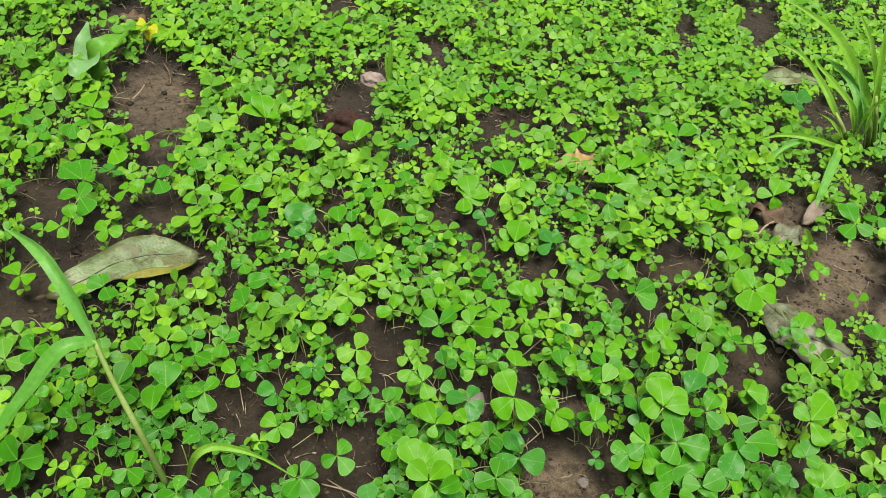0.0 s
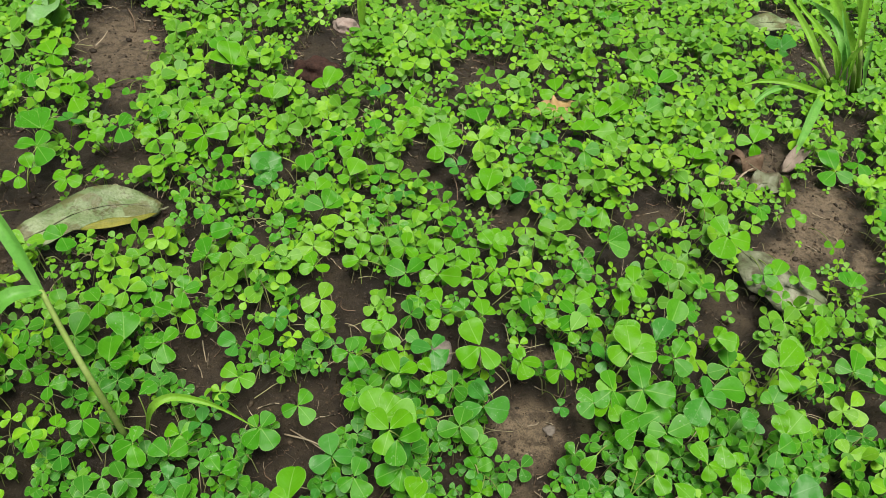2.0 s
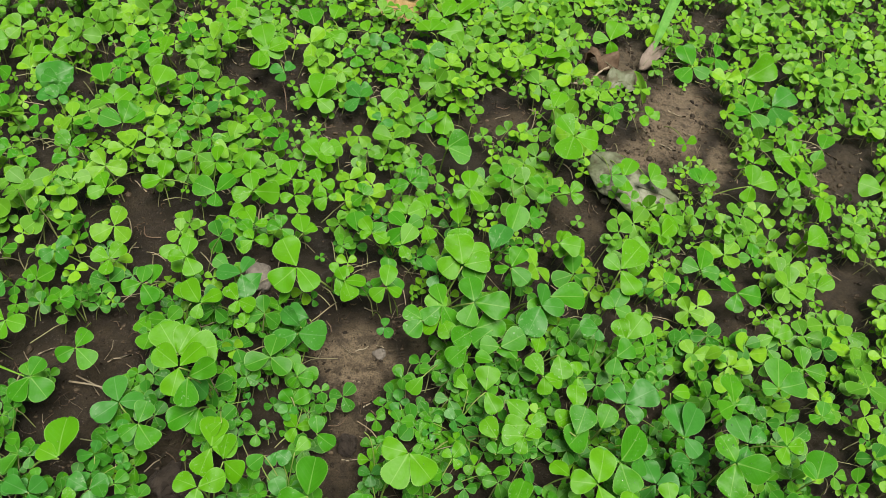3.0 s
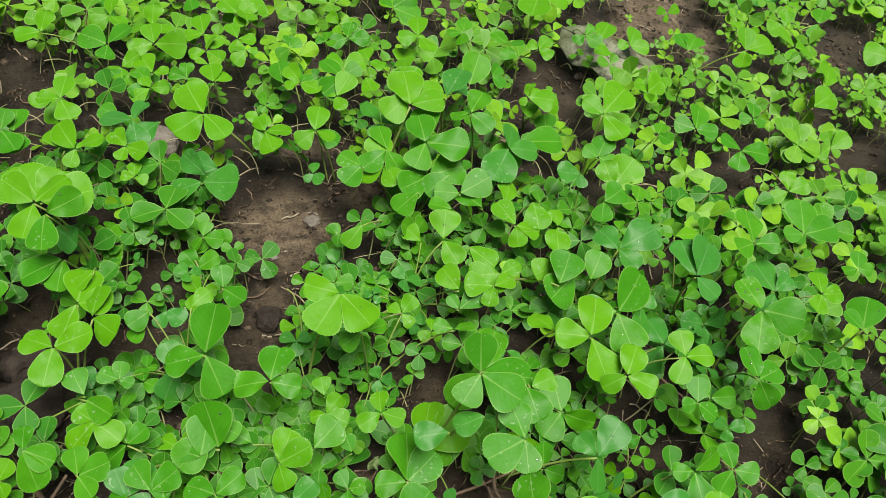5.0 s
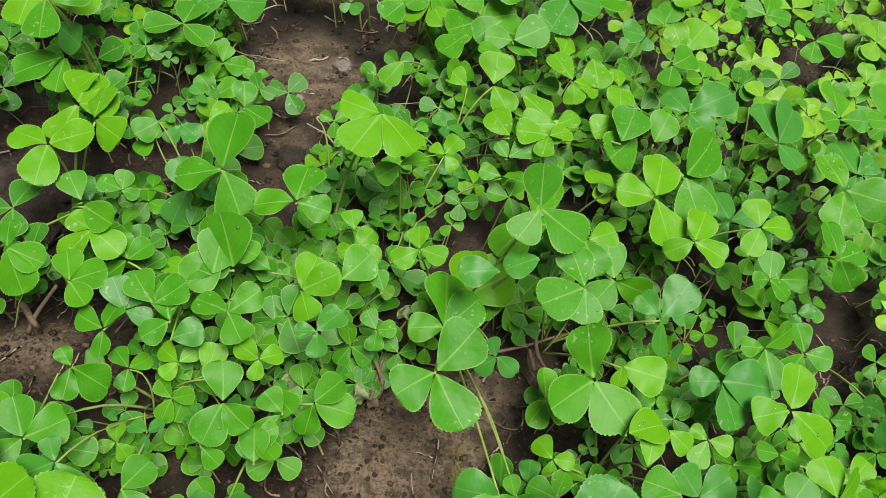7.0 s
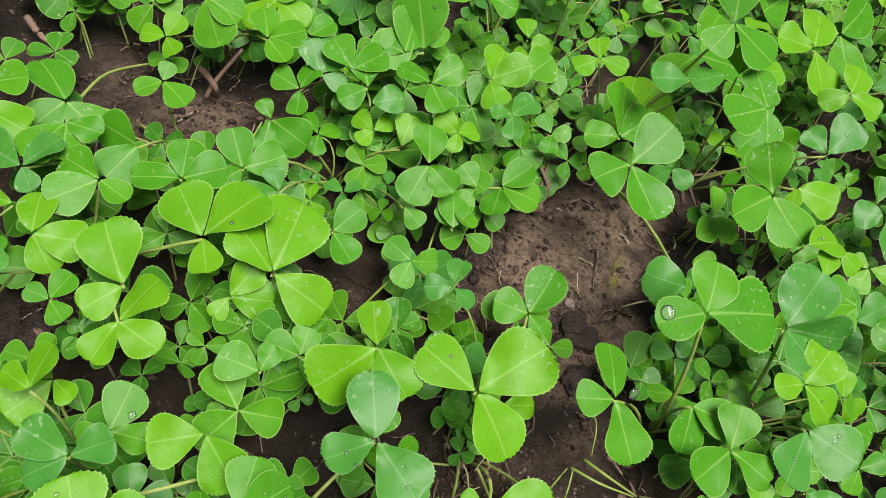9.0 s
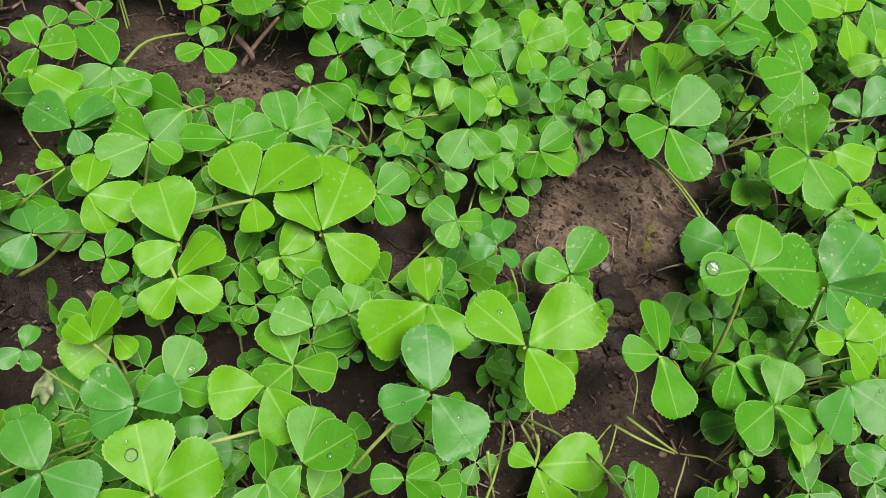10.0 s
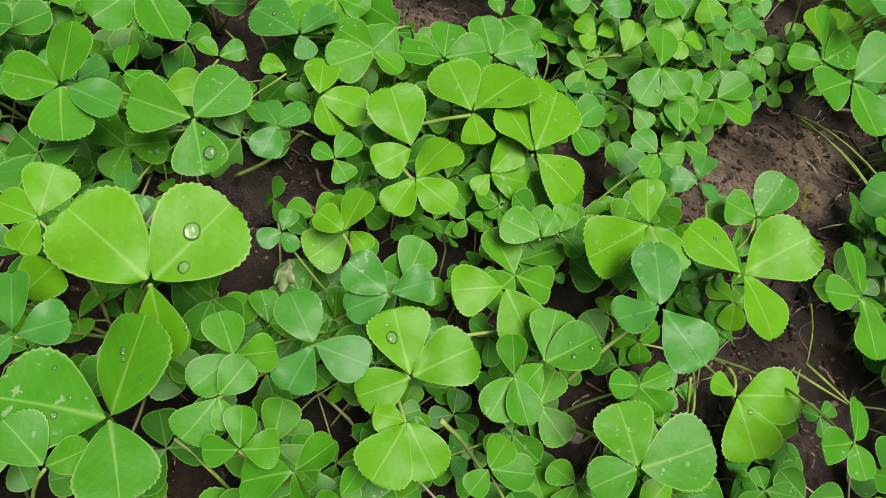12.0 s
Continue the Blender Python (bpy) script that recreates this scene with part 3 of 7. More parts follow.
leaf(-0.0560, 0.2600, 0.0380, "y", 13.9, 156, 24.1, 94)
leaf(0.0300, 0.2430, 0.0440, "y", 14.5, 163, 16.9, 21, 17.4, -94)
leaf(0.0330, 0.2700, 0.0420, "y", 21.3, 88, 15.9, 6, 17.4, -110)
leaf(0.0420, 0.2610, 0.0430, "y", 16.2, 88, 16.1, -33)
leaf(0.0580, 0.2340, 0.0330, "g", 9.3, 160, 8.1, 89, 6.5, -15)
leaf(0.0640, 0.2650, 0.0350, "g", 10.4, -124)
leaf(0.0660, 0.2670, 0.0420, "g", 11.3, -136)
leaf(0.0730, 0.2720, 0.0370, "b", 9.5, -112, 10.2, -33)
leaf(0.0850, 0.2690, 0.0440, "y", 10.9, 44)
leaf(0.0960, 0.2390, 0.0470, "g", 17.9, -167, 22.9, 82, 19.4, -62)
leaf(0.1500, 0.2260, 0.0350, "y", 9.1, 103)
leaf(0.1550, 0.2600, 0.0690, "y", 16.7, 170, 20.3, -48, 22.1, -120)
leaf(0.1660, 0.2530, 0.0490, "g", 11.8, -144, 12.5, 21)
leaf(0.1870, 0.2720, 0.0410, "y", 7.2, 145, 10.7, 52, 8.0, -50)
leaf(0.2130, 0.2630, 0.0410, "g", 10.4, 167, 10.2, 10)
leaf(0.2640, 0.2600, 0.0470, "y", 14.8, 133)
leaf(0.2810, 0.2550, 0.0490, "y", 23.8, 70, 18.2, 175, 22.0, -70)
leaf(0.2960, 0.2340, 0.0460, "y", 17.3, 61, 15.3, -28, 13.1, -152)
leaf(0.2990, 0.2710, 0.0500, "g", 18.5, 178, 25.5, 49, 20.9, -74)
leaf(0.3270, 0.2420, 0.0520, "y", 13.3, 95, 13.9, 4, 14.2, -114)
leaf(0.3630, 0.2310, 0.0500, "g", 16.5, 108, 14.7, 23, 14.5, -75)
leaf(0.4380, 0.2650, 0.0500, "g", 12.9, 123, 21.5, 61)
leaf(-0.1860, 0.3220, 0.0470, "g", 13.9, 53)
leaf(-0.1770, 0.2850, 0.0410, "g", 12.5, 89, 16.7, -151, 17.4, -62)
leaf(-0.1500, 0.2820, 0.0370, "g", 15.4, 154, 15.2, 36)
leaf(-0.1090, 0.2750, 0.0370, "g", 15.2, 140, 12.0, 21)
leaf(-0.0910, 0.3160, 0.0360, "g", 13.3, 66, 16.9, -117, 18.2, -43)
leaf(-0.0130, 0.2810, 0.0470, "g", 12.5, -140, 14.0, 74, 16.8, -53)
leaf(0.0070, 0.3130, 0.0650, "y", 19.0, 54, 18.6, 144, 18.3, -97)
leaf(0.0110, 0.3180, 0.0440, "b", 17.8, -31)
leaf(0.0140, 0.3060, 0.0650, "g", 17.8, 33, 18.5, -89)
leaf(0.0210, 0.2960, 0.0440, "g", 16.3, -95, 20.9, -153)
leaf(0.0370, 0.2860, 0.0460, "y", 10.5, -132)
leaf(0.0980, 0.2830, 0.0420, "g", 11.7, 100, 13.9, -36)
leaf(0.2000, 0.3250, 0.0400, "y", 11.3, 137)
leaf(0.2110, 0.3200, 0.0470, "y", 17.3, 84, 16.2, -61)
leaf(0.2170, 0.2850, 0.0460, "y", 15.2, 127)
leaf(0.2170, 0.2770, 0.0400, "g", 8.5, 124, 14.3, 40)
leaf(0.2240, 0.3130, 0.0500, "y", 17.7, -34)
leaf(0.2350, 0.2860, 0.0490, "y", 15.4, 178, 12.8, 26, 11.8, -107)
leaf(0.2400, 0.2950, 0.0490, "y", 16.9, -176, 11.6, 27, 10.4, -108)
leaf(0.2710, 0.2890, 0.0490, "g", 20.2, 65)
leaf(0.2750, 0.3080, 0.0470, "y", 18.9, 88, 15.6, -148)
leaf(0.2830, 0.3000, 0.0450, "g", 21.1, -140)
leaf(0.2910, 0.2970, 0.0450, "g", 17.2, 63)
leaf(0.3080, 0.3120, 0.0550, "b", 15.1, -52, 15.5, 125, 23.4, 28)
leaf(0.3390, 0.2820, 0.0680, "b", 22.2, 102, 23.0, 58, 14.5, -54)
leaf(0.3430, 0.3220, 0.0580, "y", 13.8, 9)
leaf(0.3830, 0.3100, 0.0670, "g", 21.6, 89, 16.1, -156, 14.9, 2)
leaf(0.3950, 0.2890, 0.0510, "b", 22.9, -116, 20.2, 110, 14.6, 40)
leaf(0.4230, 0.2880, 0.0520, "y", 14.4, 83, 13.3, -123, 13.6, 2)
leaf(0.4680, 0.3200, 0.0410, "g", 10.5, -161, 9.5, -12, 12.1, 70)
leaf(-0.2230, 0.3520, 0.0390, "g", 22.8, 106, 16.9, 1)
leaf(-0.1210, 0.3590, 0.0360, "y", 14.6, 155, 13.2, -101, 13.6, -13)
leaf(-0.0670, 0.3360, 0.0430, "g", 13.5, 60, 12.6, -150, 16.4, -38)
leaf(-0.0010, 0.3360, 0.0430, "y", 20.7, 70, 26.2, 14, 24.0, 125)
leaf(0.0380, 0.3690, 0.0350, "y", 9.7, 95, 7.6, 168, 7.8, -11)
leaf(0.0770, 0.3610, 0.0420, "b", 19.9, -160, 20.7, -7)
leaf(0.0790, 0.3670, 0.0420, "b", 17.9, 135)
leaf(0.1670, 0.3300, 0.0460, "y", 14.7, -125)
leaf(0.1990, 0.3550, 0.0500, "g", 17.6, -141)
leaf(0.2050, 0.3720, 0.0470, "g", 20.4, -148, 23.5, 24)
leaf(0.2180, 0.3450, 0.0470, "g", 13.4, 163)
leaf(0.2180, 0.3700, 0.0520, "g", 17.8, -142)
leaf(0.2230, 0.3560, 0.0500, "g", 14.4, 172, 19.8, 27)
leaf(0.2360, 0.3480, 0.0470, "g", 17.8, 130)
leaf(0.2510, 0.3550, 0.0460, "y", 15.3, 72)
leaf(0.2550, 0.3370, 0.0450, "y", 17.6, 124, 14.4, -11, 13.0, -86)
leaf(0.2670, 0.3540, 0.0490, "y", 18.5, -82)
leaf(0.2810, 0.3390, 0.0440, "y", 11.1, 94, 15.7, -95)
leaf(0.3090, 0.3520, 0.0540, "g", 16.4, 34, 13.8, -103)
leaf(0.3200, 0.3690, 0.0520, "y", 16.2, 108, 21.7, 51)
leaf(0.4310, 0.3340, 0.0540, "g", 21.5, 82, 12.4, -178, 20.3, 10)
leaf(-0.2210, 0.3760, 0.0380, "g", 25.1, 105)
leaf(-0.1880, 0.3760, 0.0430, "g", 14.2, -170, 15.2, 58, 17.2, -65)
leaf(-0.1710, 0.4050, 0.0370, "y", 15.3, 147, 13.6, -92)
leaf(-0.1560, 0.4110, 0.0370, "g", 13.0, 154, 11.4, 42, 10.2, -107)
leaf(-0.1320, 0.3900, 0.0380, "b", 15.4, 168, 12.6, -96)
leaf(-0.1080, 0.4240, 0.0370, "b", 11.3, -140, 12.6, 52, 13.8, -35)
leaf(-0.0670, 0.4170, 0.0390, "y", 13.9, 160, 14.5, 62, 11.9, -94)
leaf(-0.0380, 0.3940, 0.0430, "g", 13.8, -160, 12.1, 82, 18.0, -50)
leaf(-0.0320, 0.3950, 0.0410, "g", 15.4, 96, 14.6, -63)
leaf(-0.0100, 0.4150, 0.0520, "y", 12.9, 180, 15.0, 85, 15.4, -58)
leaf(-0.0010, 0.3810, 0.0420, "y", 18.6, 120)
leaf(0.0060, 0.3790, 0.0450, "y", 19.5, 129, 16.2, 35, 11.0, -101)
leaf(0.0200, 0.4210, 0.0350, "g", 14.4, 151, 6.8, -11)
leaf(0.0320, 0.3840, 0.0450, "y", 14.8, 131, 9.5, -105, 14.0, -20)
leaf(0.0450, 0.4140, 0.0420, "b", 19.3, -131)
leaf(0.0700, 0.4180, 0.0470, "y", 26.3, 121, 23.8, -128, 22.3, -45)
leaf(0.0840, 0.3790, 0.0360, "b", 17.3, 162)
leaf(0.1010, 0.4200, 0.0400, "y", 9.5, 27, 16.6, -66, 9.6, 116)
leaf(0.1070, 0.4140, 0.0400, "y", 11.4, 117, 15.8, 1, 16.4, -67)
leaf(0.1380, 0.4000, 0.0540, "y", 13.2, -135, 12.2, -25, 17.3, 86)
leaf(0.1390, 0.4220, 0.0380, "g", 13.1, -136, 15.9, 83, 15.7, -37)
leaf(0.1660, 0.3770, 0.0480, "g", 14.6, 148, 15.4, -128)
leaf(0.1790, 0.4230, 0.0460, "b", 17.8, 138, 21.9, 40, 12.2, -120)
leaf(0.1800, 0.3800, 0.0480, "y", 18.9, 107, 17.0, -138, 17.5, -65)
leaf(0.1810, 0.3880, 0.0530, "g", 16.4, 109, 19.1, -136, 16.7, -59)
leaf(0.1950, 0.4180, 0.0650, "y", 26.5, 97, 20.7, 14)
leaf(0.2030, 0.3860, 0.0620, "g", 20.3, 100, 25.2, -9, 18.3, -108)
leaf(0.2100, 0.4040, 0.0550, "g", 20.8, 107, 19.6, -120)
leaf(0.2550, 0.3900, 0.0590, "b", 17.7, 72, 18.4, 0, 25.7, -115)
leaf(0.2640, 0.4030, 0.0540, "g", 26.7, 5, 10.9, 127, 20.2, -127)
leaf(0.3000, 0.3770, 0.0530, "b", 15.4, 180, 8.8, -87)
leaf(0.3190, 0.4030, 0.0470, "g", 16.3, 64, 13.6, -22, 11.1, 146)
leaf(0.4570, 0.3960, 0.0350, "y", 15.7, 20, 13.1, -160, 14.3, 85)
leaf(-0.0210, 0.4350, 0.0410, "y", 14.4, -134, 10.5, 45, 21.5, -66)
leaf(0.0030, 0.4690, 0.0390, "g", 12.3, -48)
leaf(0.0110, 0.4700, 0.0400, "y", 11.4, -154, 13.9, 42, 14.2, -82)
leaf(0.0320, 0.4620, 0.0430, "y", 17.5, 123, 15.6, -142, 10.9, -2)
leaf(0.0320, 0.4510, 0.0440, "g", 14.4, 131, 15.5, -118)
leaf(0.0340, 0.4440, 0.0440, "y", 10.0, 126, 13.1, -138, 11.6, 7)
leaf(0.0710, 0.4560, 0.0440, "y", 12.2, 44, 15.7, 104)
leaf(0.1140, 0.4650, 0.0410, "g", 17.6, 100, 15.9, 53)
leaf(0.1260, 0.4610, 0.0460, "y", 14.7, 125, 14.6, -30, 10.3, -167)
leaf(0.1390, 0.4750, 0.0430, "g", 14.9, -151)
leaf(0.1500, 0.4540, 0.0420, "y", 16.1, 138, 18.4, 60, 11.5, -67)
leaf(0.1530, 0.4680, 0.0480, "g", 17.5, 139, 13.9, 38, 18.0, -131)
leaf(0.1950, 0.4290, 0.0650, "y", 22.1, 97, 21.7, -134, 20.6, 11)
leaf(0.1960, 0.4730, 0.0520, "y", 17.2, 99)
leaf(0.2210, 0.4430, 0.0560, "b", 25.6, 68)
leaf(0.2360, 0.4290, 0.0550, "g", 13.0, -171, 17.8, 59, 17.5, -43)
leaf(0.2390, 0.4600, 0.0460, "b", 20.4, 123)
leaf(0.2410, 0.4740, 0.0460, "g", 26.0, 72)
leaf(0.2830, 0.4710, 0.0430, "y", 11.8, 73, 7.3, -122, 18.8, -7)
leaf(0.3240, 0.4300, 0.0620, "y", 15.6, 143, 29.8, 52, 21.8, -58)
leaf(0.3410, 0.4630, 0.0420, "y", 11.6, -178, 21.5, 35, 18.2, -49)
leaf(0.3690, 0.4330, 0.0470, "g", 10.5, 63, 11.1, -44)
leaf(0.4130, 0.4640, 0.0320, "g", 15.9, 159, 20.3, 73, 16.0, -13)
leaf(0.4400, 0.4410, 0.0330, "g", 17.0, 148, 20.7, -9, 17.8, -107)
leaf(0.5190, 0.4550, 0.0310, "y", 14.2, 86, 12.2, -152, 16.5, 33)
leaf(-0.1890, 0.4870, 0.0350, "g", 18.3, 116, 14.4, -167, 13.8, -9)
leaf(-0.0890, 0.4900, 0.0390, "y", 15.2, 120, 14.3, -18, 13.8, -150)
leaf(-0.0500, 0.5100, 0.0360, "y", 16.0, -156, 15.9, 84)
leaf(-0.0040, 0.4970, 0.0390, "g", 19.2, 156, 19.7, 44, 13.1, -88)
leaf(0.0550, 0.5230, 0.0380, "y", 17.2, 103, 14.1, -167, 15.4, -40)
leaf(0.0590, 0.5060, 0.0350, "y", 12.5, 76, 12.0, -161, 15.3, -38)
leaf(0.0790, 0.5190, 0.0390, "y", 14.8, 117, 12.4, -1, 13.7, -88)
leaf(0.1540, 0.4880, 0.0430, "y", 13.6, 141, 16.1, 27)
leaf(0.1690, 0.4770, 0.0440, "y", 15.4, -68)
leaf(0.1720, 0.4970, 0.0440, "y", 13.4, 112, 11.6, -27)
leaf(0.1970, 0.4900, 0.0440, "y", 18.4, 92)
leaf(0.2050, 0.5050, 0.0630, "y", 18.2, 93, 14.0, -165, 16.5, -58)
leaf(0.2070, 0.5220, 0.0440, "y", 12.0, 87, 10.7, -158, 14.4, -35)
leaf(0.2630, 0.5040, 0.0360, "g", 11.2, 60, 11.7, -33)
leaf(0.2960, 0.4760, 0.0330, "y", 14.2, -164, 15.1, 103, 14.7, 11)
leaf(0.3790, 0.4920, 0.0410, "y", 11.0, 112, 20.5, 42, 7.0, -55)
leaf(0.3810, 0.4990, 0.0410, "y", 10.1, 138, 19.6, 40, 13.7, -81)
leaf(0.4670, 0.4850, 0.0310, "g", 10.9, -179, 10.5, -40, 14.3, 71)
leaf(0.5280, 0.5070, 0.0320, "y", 23.7, 35)
leaf(-0.4310, 0.5490, 0.0330, "g", 12.1, 15)
leaf(-0.4010, 0.5550, 0.0360, "y", 14.3, -168, 10.6, 72, 13.8, -60)
leaf(-0.3940, 0.5680, 0.0360, "y", 16.8, 127, 10.9, -14)
leaf(-0.3550, 0.5610, 0.0360, "y", 13.7, -110, 15.0, -9, 15.0, 160)
leaf(-0.3310, 0.5720, 0.0360, "y", 8.8, -138, 8.8, 29, 13.6, 112)
leaf(-0.1760, 0.5280, 0.0360, "g", 21.6, -156, 11.7, 138, 10.0, -49)
leaf(-0.0980, 0.5750, 0.0350, "g", 20.4, 81, 20.8, 163, 21.1, 46)
leaf(-0.0090, 0.5310, 0.0410, "y", 14.7, 87, 14.1, -136, 15.3, -48)
leaf(0.0190, 0.5290, 0.0370, "y", 16.7, 92, 15.8, -160, 14.2, -23)
leaf(0.0750, 0.5540, 0.0380, "y", 16.2, 47, 10.8, -72, 18.6, 131)
leaf(0.0790, 0.5610, 0.0380, "y", 15.7, 116, 17.3, 31, 16.6, -84)
leaf(0.1500, 0.5600, 0.0350, "y", 11.7, 137, 12.0, 5, 9.2, -104)
leaf(0.1560, 0.5280, 0.0420, "g", 12.8, -159, 13.7, 80, 15.8, 2)
leaf(0.2420, 0.5400, 0.0490, "g", 11.5, -164, 13.6, 75, 11.1, -94)
leaf(0.3630, 0.5730, 0.0350, "y", 21.2, 65, 13.5, 123, 16.5, -88)
leaf(0.3900, 0.5750, 0.0320, "y", 16.9, 66, 10.3, -179, 16.3, -6)
leaf(0.4920, 0.5750, 0.0380, "y", 19.7, 89, 23.6, 16, 18.6, -111)
leaf(0.5530, 0.5380, 0.0320, "y", 26.2, 65)
leaf(-0.4910, 0.6200, 0.0260, "y", 12.3, 162, 8.3, 33, 10.6, -71)
leaf(-0.4060, 0.6040, 0.0360, "g", 22.7, 172, 17.6, 74, 24.0, -42)
leaf(-0.2610, 0.6100, 0.0360, "y", 13.5, 161, 13.6, 77, 9.0, -90)
leaf(-0.1130, 0.6050, 0.0310, "y", 13.7, 147, 18.0, 60)
leaf(0.1910, 0.5800, 0.0420, "g", 20.9, 42, 10.8, 141, 22.4, -17)
leaf(0.3090, 0.5940, 0.0600, "y", 22.5, 124, 24.4, -5, 28.8, -109)
leaf(0.4430, 0.5760, 0.0320, "g", 17.9, 113, 19.9, 61)
leaf(0.5110, 0.6180, 0.0310, "y", 15.2, 115, 12.1, 7)
leaf(0.6410, 0.5900, 0.0360, "y", 24.7, 160)
leaf(-0.4160, 0.6330, 0.0360, "g", 28.4, 156, 15.2, 24, 28.6, 120)
leaf(-0.3960, 0.6670, 0.0260, "y", 8.5, -116, 6.8, 42)
leaf(-0.3700, 0.6440, 0.0330, "y", 16.9, -10)
leaf(-0.3410, 0.6550, 0.0360, "g", 14.3, -154, 17.5, 64, 21.1, -53)
leaf(-0.2960, 0.6450, 0.0360, "y", 18.5, 146, 16.6, -98, 17.2, 12)
leaf(-0.2500, 0.6630, 0.0360, "y", 24.6, 169, 25.7, 22, 19.3, -88)
leaf(-0.2380, 0.6350, 0.0260, "y", 11.5, 137, 13.3, -34)
leaf(-0.1600, 0.6510, 0.0320, "b", 34.0, -145)
leaf(-0.1300, 0.6330, 0.0310, "g", 21.9, 106)
leaf(-0.0830, 0.6340, 0.0330, "y", 14.6, -137, 23.1, 74)
leaf(0.0650, 0.6560, 0.0220, "y", 17.8, -159, 18.4, -38, 33.1, 82)
leaf(0.1070, 0.6600, 0.0260, "b", 18.1, -136, 13.7, 44, 19.1, 125)
leaf(0.1940, 0.6520, 0.0260, "y", 21.3, -157, 14.1, 34, 22.9, -95)
leaf(0.3010, 0.6570, 0.0420, "y", 21.3, 65)
leaf(0.5580, 0.6350, 0.0320, "y", 17.7, 77, 18.9, -169, 16.4, -30)
leaf(0.6020, 0.6550, 0.0290, "g", 20.8, 62, 17.7, -125)
leaf(-0.5000, 0.7180, 0.0330, "g", 13.2, 148, 15.6, -79)
leaf(-0.4140, 0.7020, 0.0330, "y", 18.5, 139, 18.0, 18, 24.5, -52)
leaf(-0.3840, 0.7230, 0.0360, "y", 13.4, 175, 13.4, 74, 13.5, -67)
leaf(-0.2740, 0.7070, 0.0330, "y", 15.0, 155, 14.1, 23)
leaf(-0.0880, 0.6870, 0.0320, "y", 17.3, -137, 20.8, 86)
leaf(-0.0870, 0.6950, 0.0320, "y", 15.0, 107, 16.6, -154, 7.0, -44)
leaf(0.0010, 0.7120, 0.0320, "y", 23.0, 85, 23.8, 6, 21.0, -84)
leaf(0.0090, 0.7140, 0.0320, "y", 27.7, 105, 20.9, 26, 24.0, -107)
leaf(0.0290, 0.6880, 0.0260, "b", 14.7, 165, 13.4, 58, 12.9, -106)
leaf(0.0640, 0.6770, 0.0220, "y", 17.7, -146, 17.7, 15, 16.9, -96)
leaf(0.1060, 0.6750, 0.0220, "b", 15.8, 143, 12.7, 43, 13.7, -84)
leaf(0.1440, 0.6850, 0.0240, "y", 19.3, -129, 15.4, -57, 14.0, 125)
leaf(0.3730, 0.6880, 0.0300, "g", 11.3, -160, 11.8, -8, 16.3, -83)
leaf(0.5390, 0.7110, 0.0260, "g", 19.7, 172, 24.5, 64, 22.1, -58)
leaf(-0.3620, 0.7320, 0.0260, "g", 9.7, 153, 7.5, 52)
leaf(-0.2890, 0.7530, 0.0260, "g", 13.9, 136, 10.4, -11)
leaf(-0.2350, 0.7480, 0.0330, "y", 15.0, 153, 10.8, 40, 15.7, -82)
leaf(-0.1990, 0.7560, 0.0320, "y", 22.3, 126, 21.0, 60)
leaf(0.0990, 0.7330, 0.0250, "g", 15.6, -80, 16.0, 40, 13.8, 166)
leaf(-0.4710, 0.7750, 0.0360, "y", 26.6, 132, 18.1, 42, 19.8, -61)
leaf(-0.2650, 0.8140, 0.0330, "y", 34.1, 113, 19.3, 46, 32.8, 138)
leaf(-0.1450, 0.7990, 0.0290, "y", 19.8, 141, 31.6, 76)
leaf(-0.1380, 0.8120, 0.0290, "y", 17.3, 87, 17.2, -179)
leaf(-0.0760, 0.8030, 0.0290, "b", 15.3, 166, 15.3, 73)
leaf(-0.0370, 0.8100, 0.0290, "y", 21.8, 79, 10.6, -170, 23.1, -83)
leaf(-0.0010, 0.8040, 0.0210, "y", 9.4, -151, 12.3, -3, 12.6, 121)
leaf(0.0510, 0.7830, 0.0220, "g", 32.1, 107)
leaf(0.0670, 0.7760, 0.0210, "y", 16.4, -114, 21.7, -34)
leaf(0.0700, 0.8010, 0.0210, "y", 21.4, 76)
leaf(0.1800, 0.8020, 0.0210, "y", 18.6, 128, 22.6, 55)
leaf(0.1880, 0.8050, 0.0180, "y", 30.3, 13)
leaf(0.3110, 0.7760, 0.0230, "y", 17.8, 135, 18.8, 75, 27.6, 18)
leaf(0.5600, 0.7870, 0.0190, "y", 13.3, 142, 18.1, -69, 39.3, 37)
leaf(0.1950, 0.8340, 0.0210, "y", 17.3, 178, 23.6, 64, 12.8, -72)
leaf(0.2130, 0.8510, 0.0180, "y", 21.6, 126, 15.2, -2, 28.9, 41)
leaf(0.2640, 0.8730, 0.0180, "g", 11.8, 161, 27.2, 38, 21.0, -82)
leaf(0.4010, 0.8400, 0.0150, "y", 20.2, 165, 29.0, 66, 18.6, -82)
leaf(0.4200, 0.8540, 0.0180, "y", 12.4, 82, 10.4, -19)
leaf(0.1450, 0.8860, 0.0190, "y", 25.5, 99, 22.3, -156, 21.9, -13)
leaf(0.2170, 0.9180, 0.0180, "y", 13.5, -117, 22.9, 6, 10.9, 100)
leaf(0.0410, 0.9590, 0.0180, "g", 7.7, -173, 10.4, 17)
leaf(0.2870, 0.9470, 0.0190, "g", 26.7, 120, 28.4, 34, 18.3, -97)
leaf(0.0140, 0.9890, 0.0200, "g", 12.5, 164, 17.9, 53, 17.5, -76)
leaf(0.4540, 1.0010, 0.0360, "y", 16.8, 71, 12.9, -29, 18.5, -123)
leaf(-0.2310, 1.1160, 0.0250, "y", 24.3, 111, 18.0, 26, 24.5, -140)
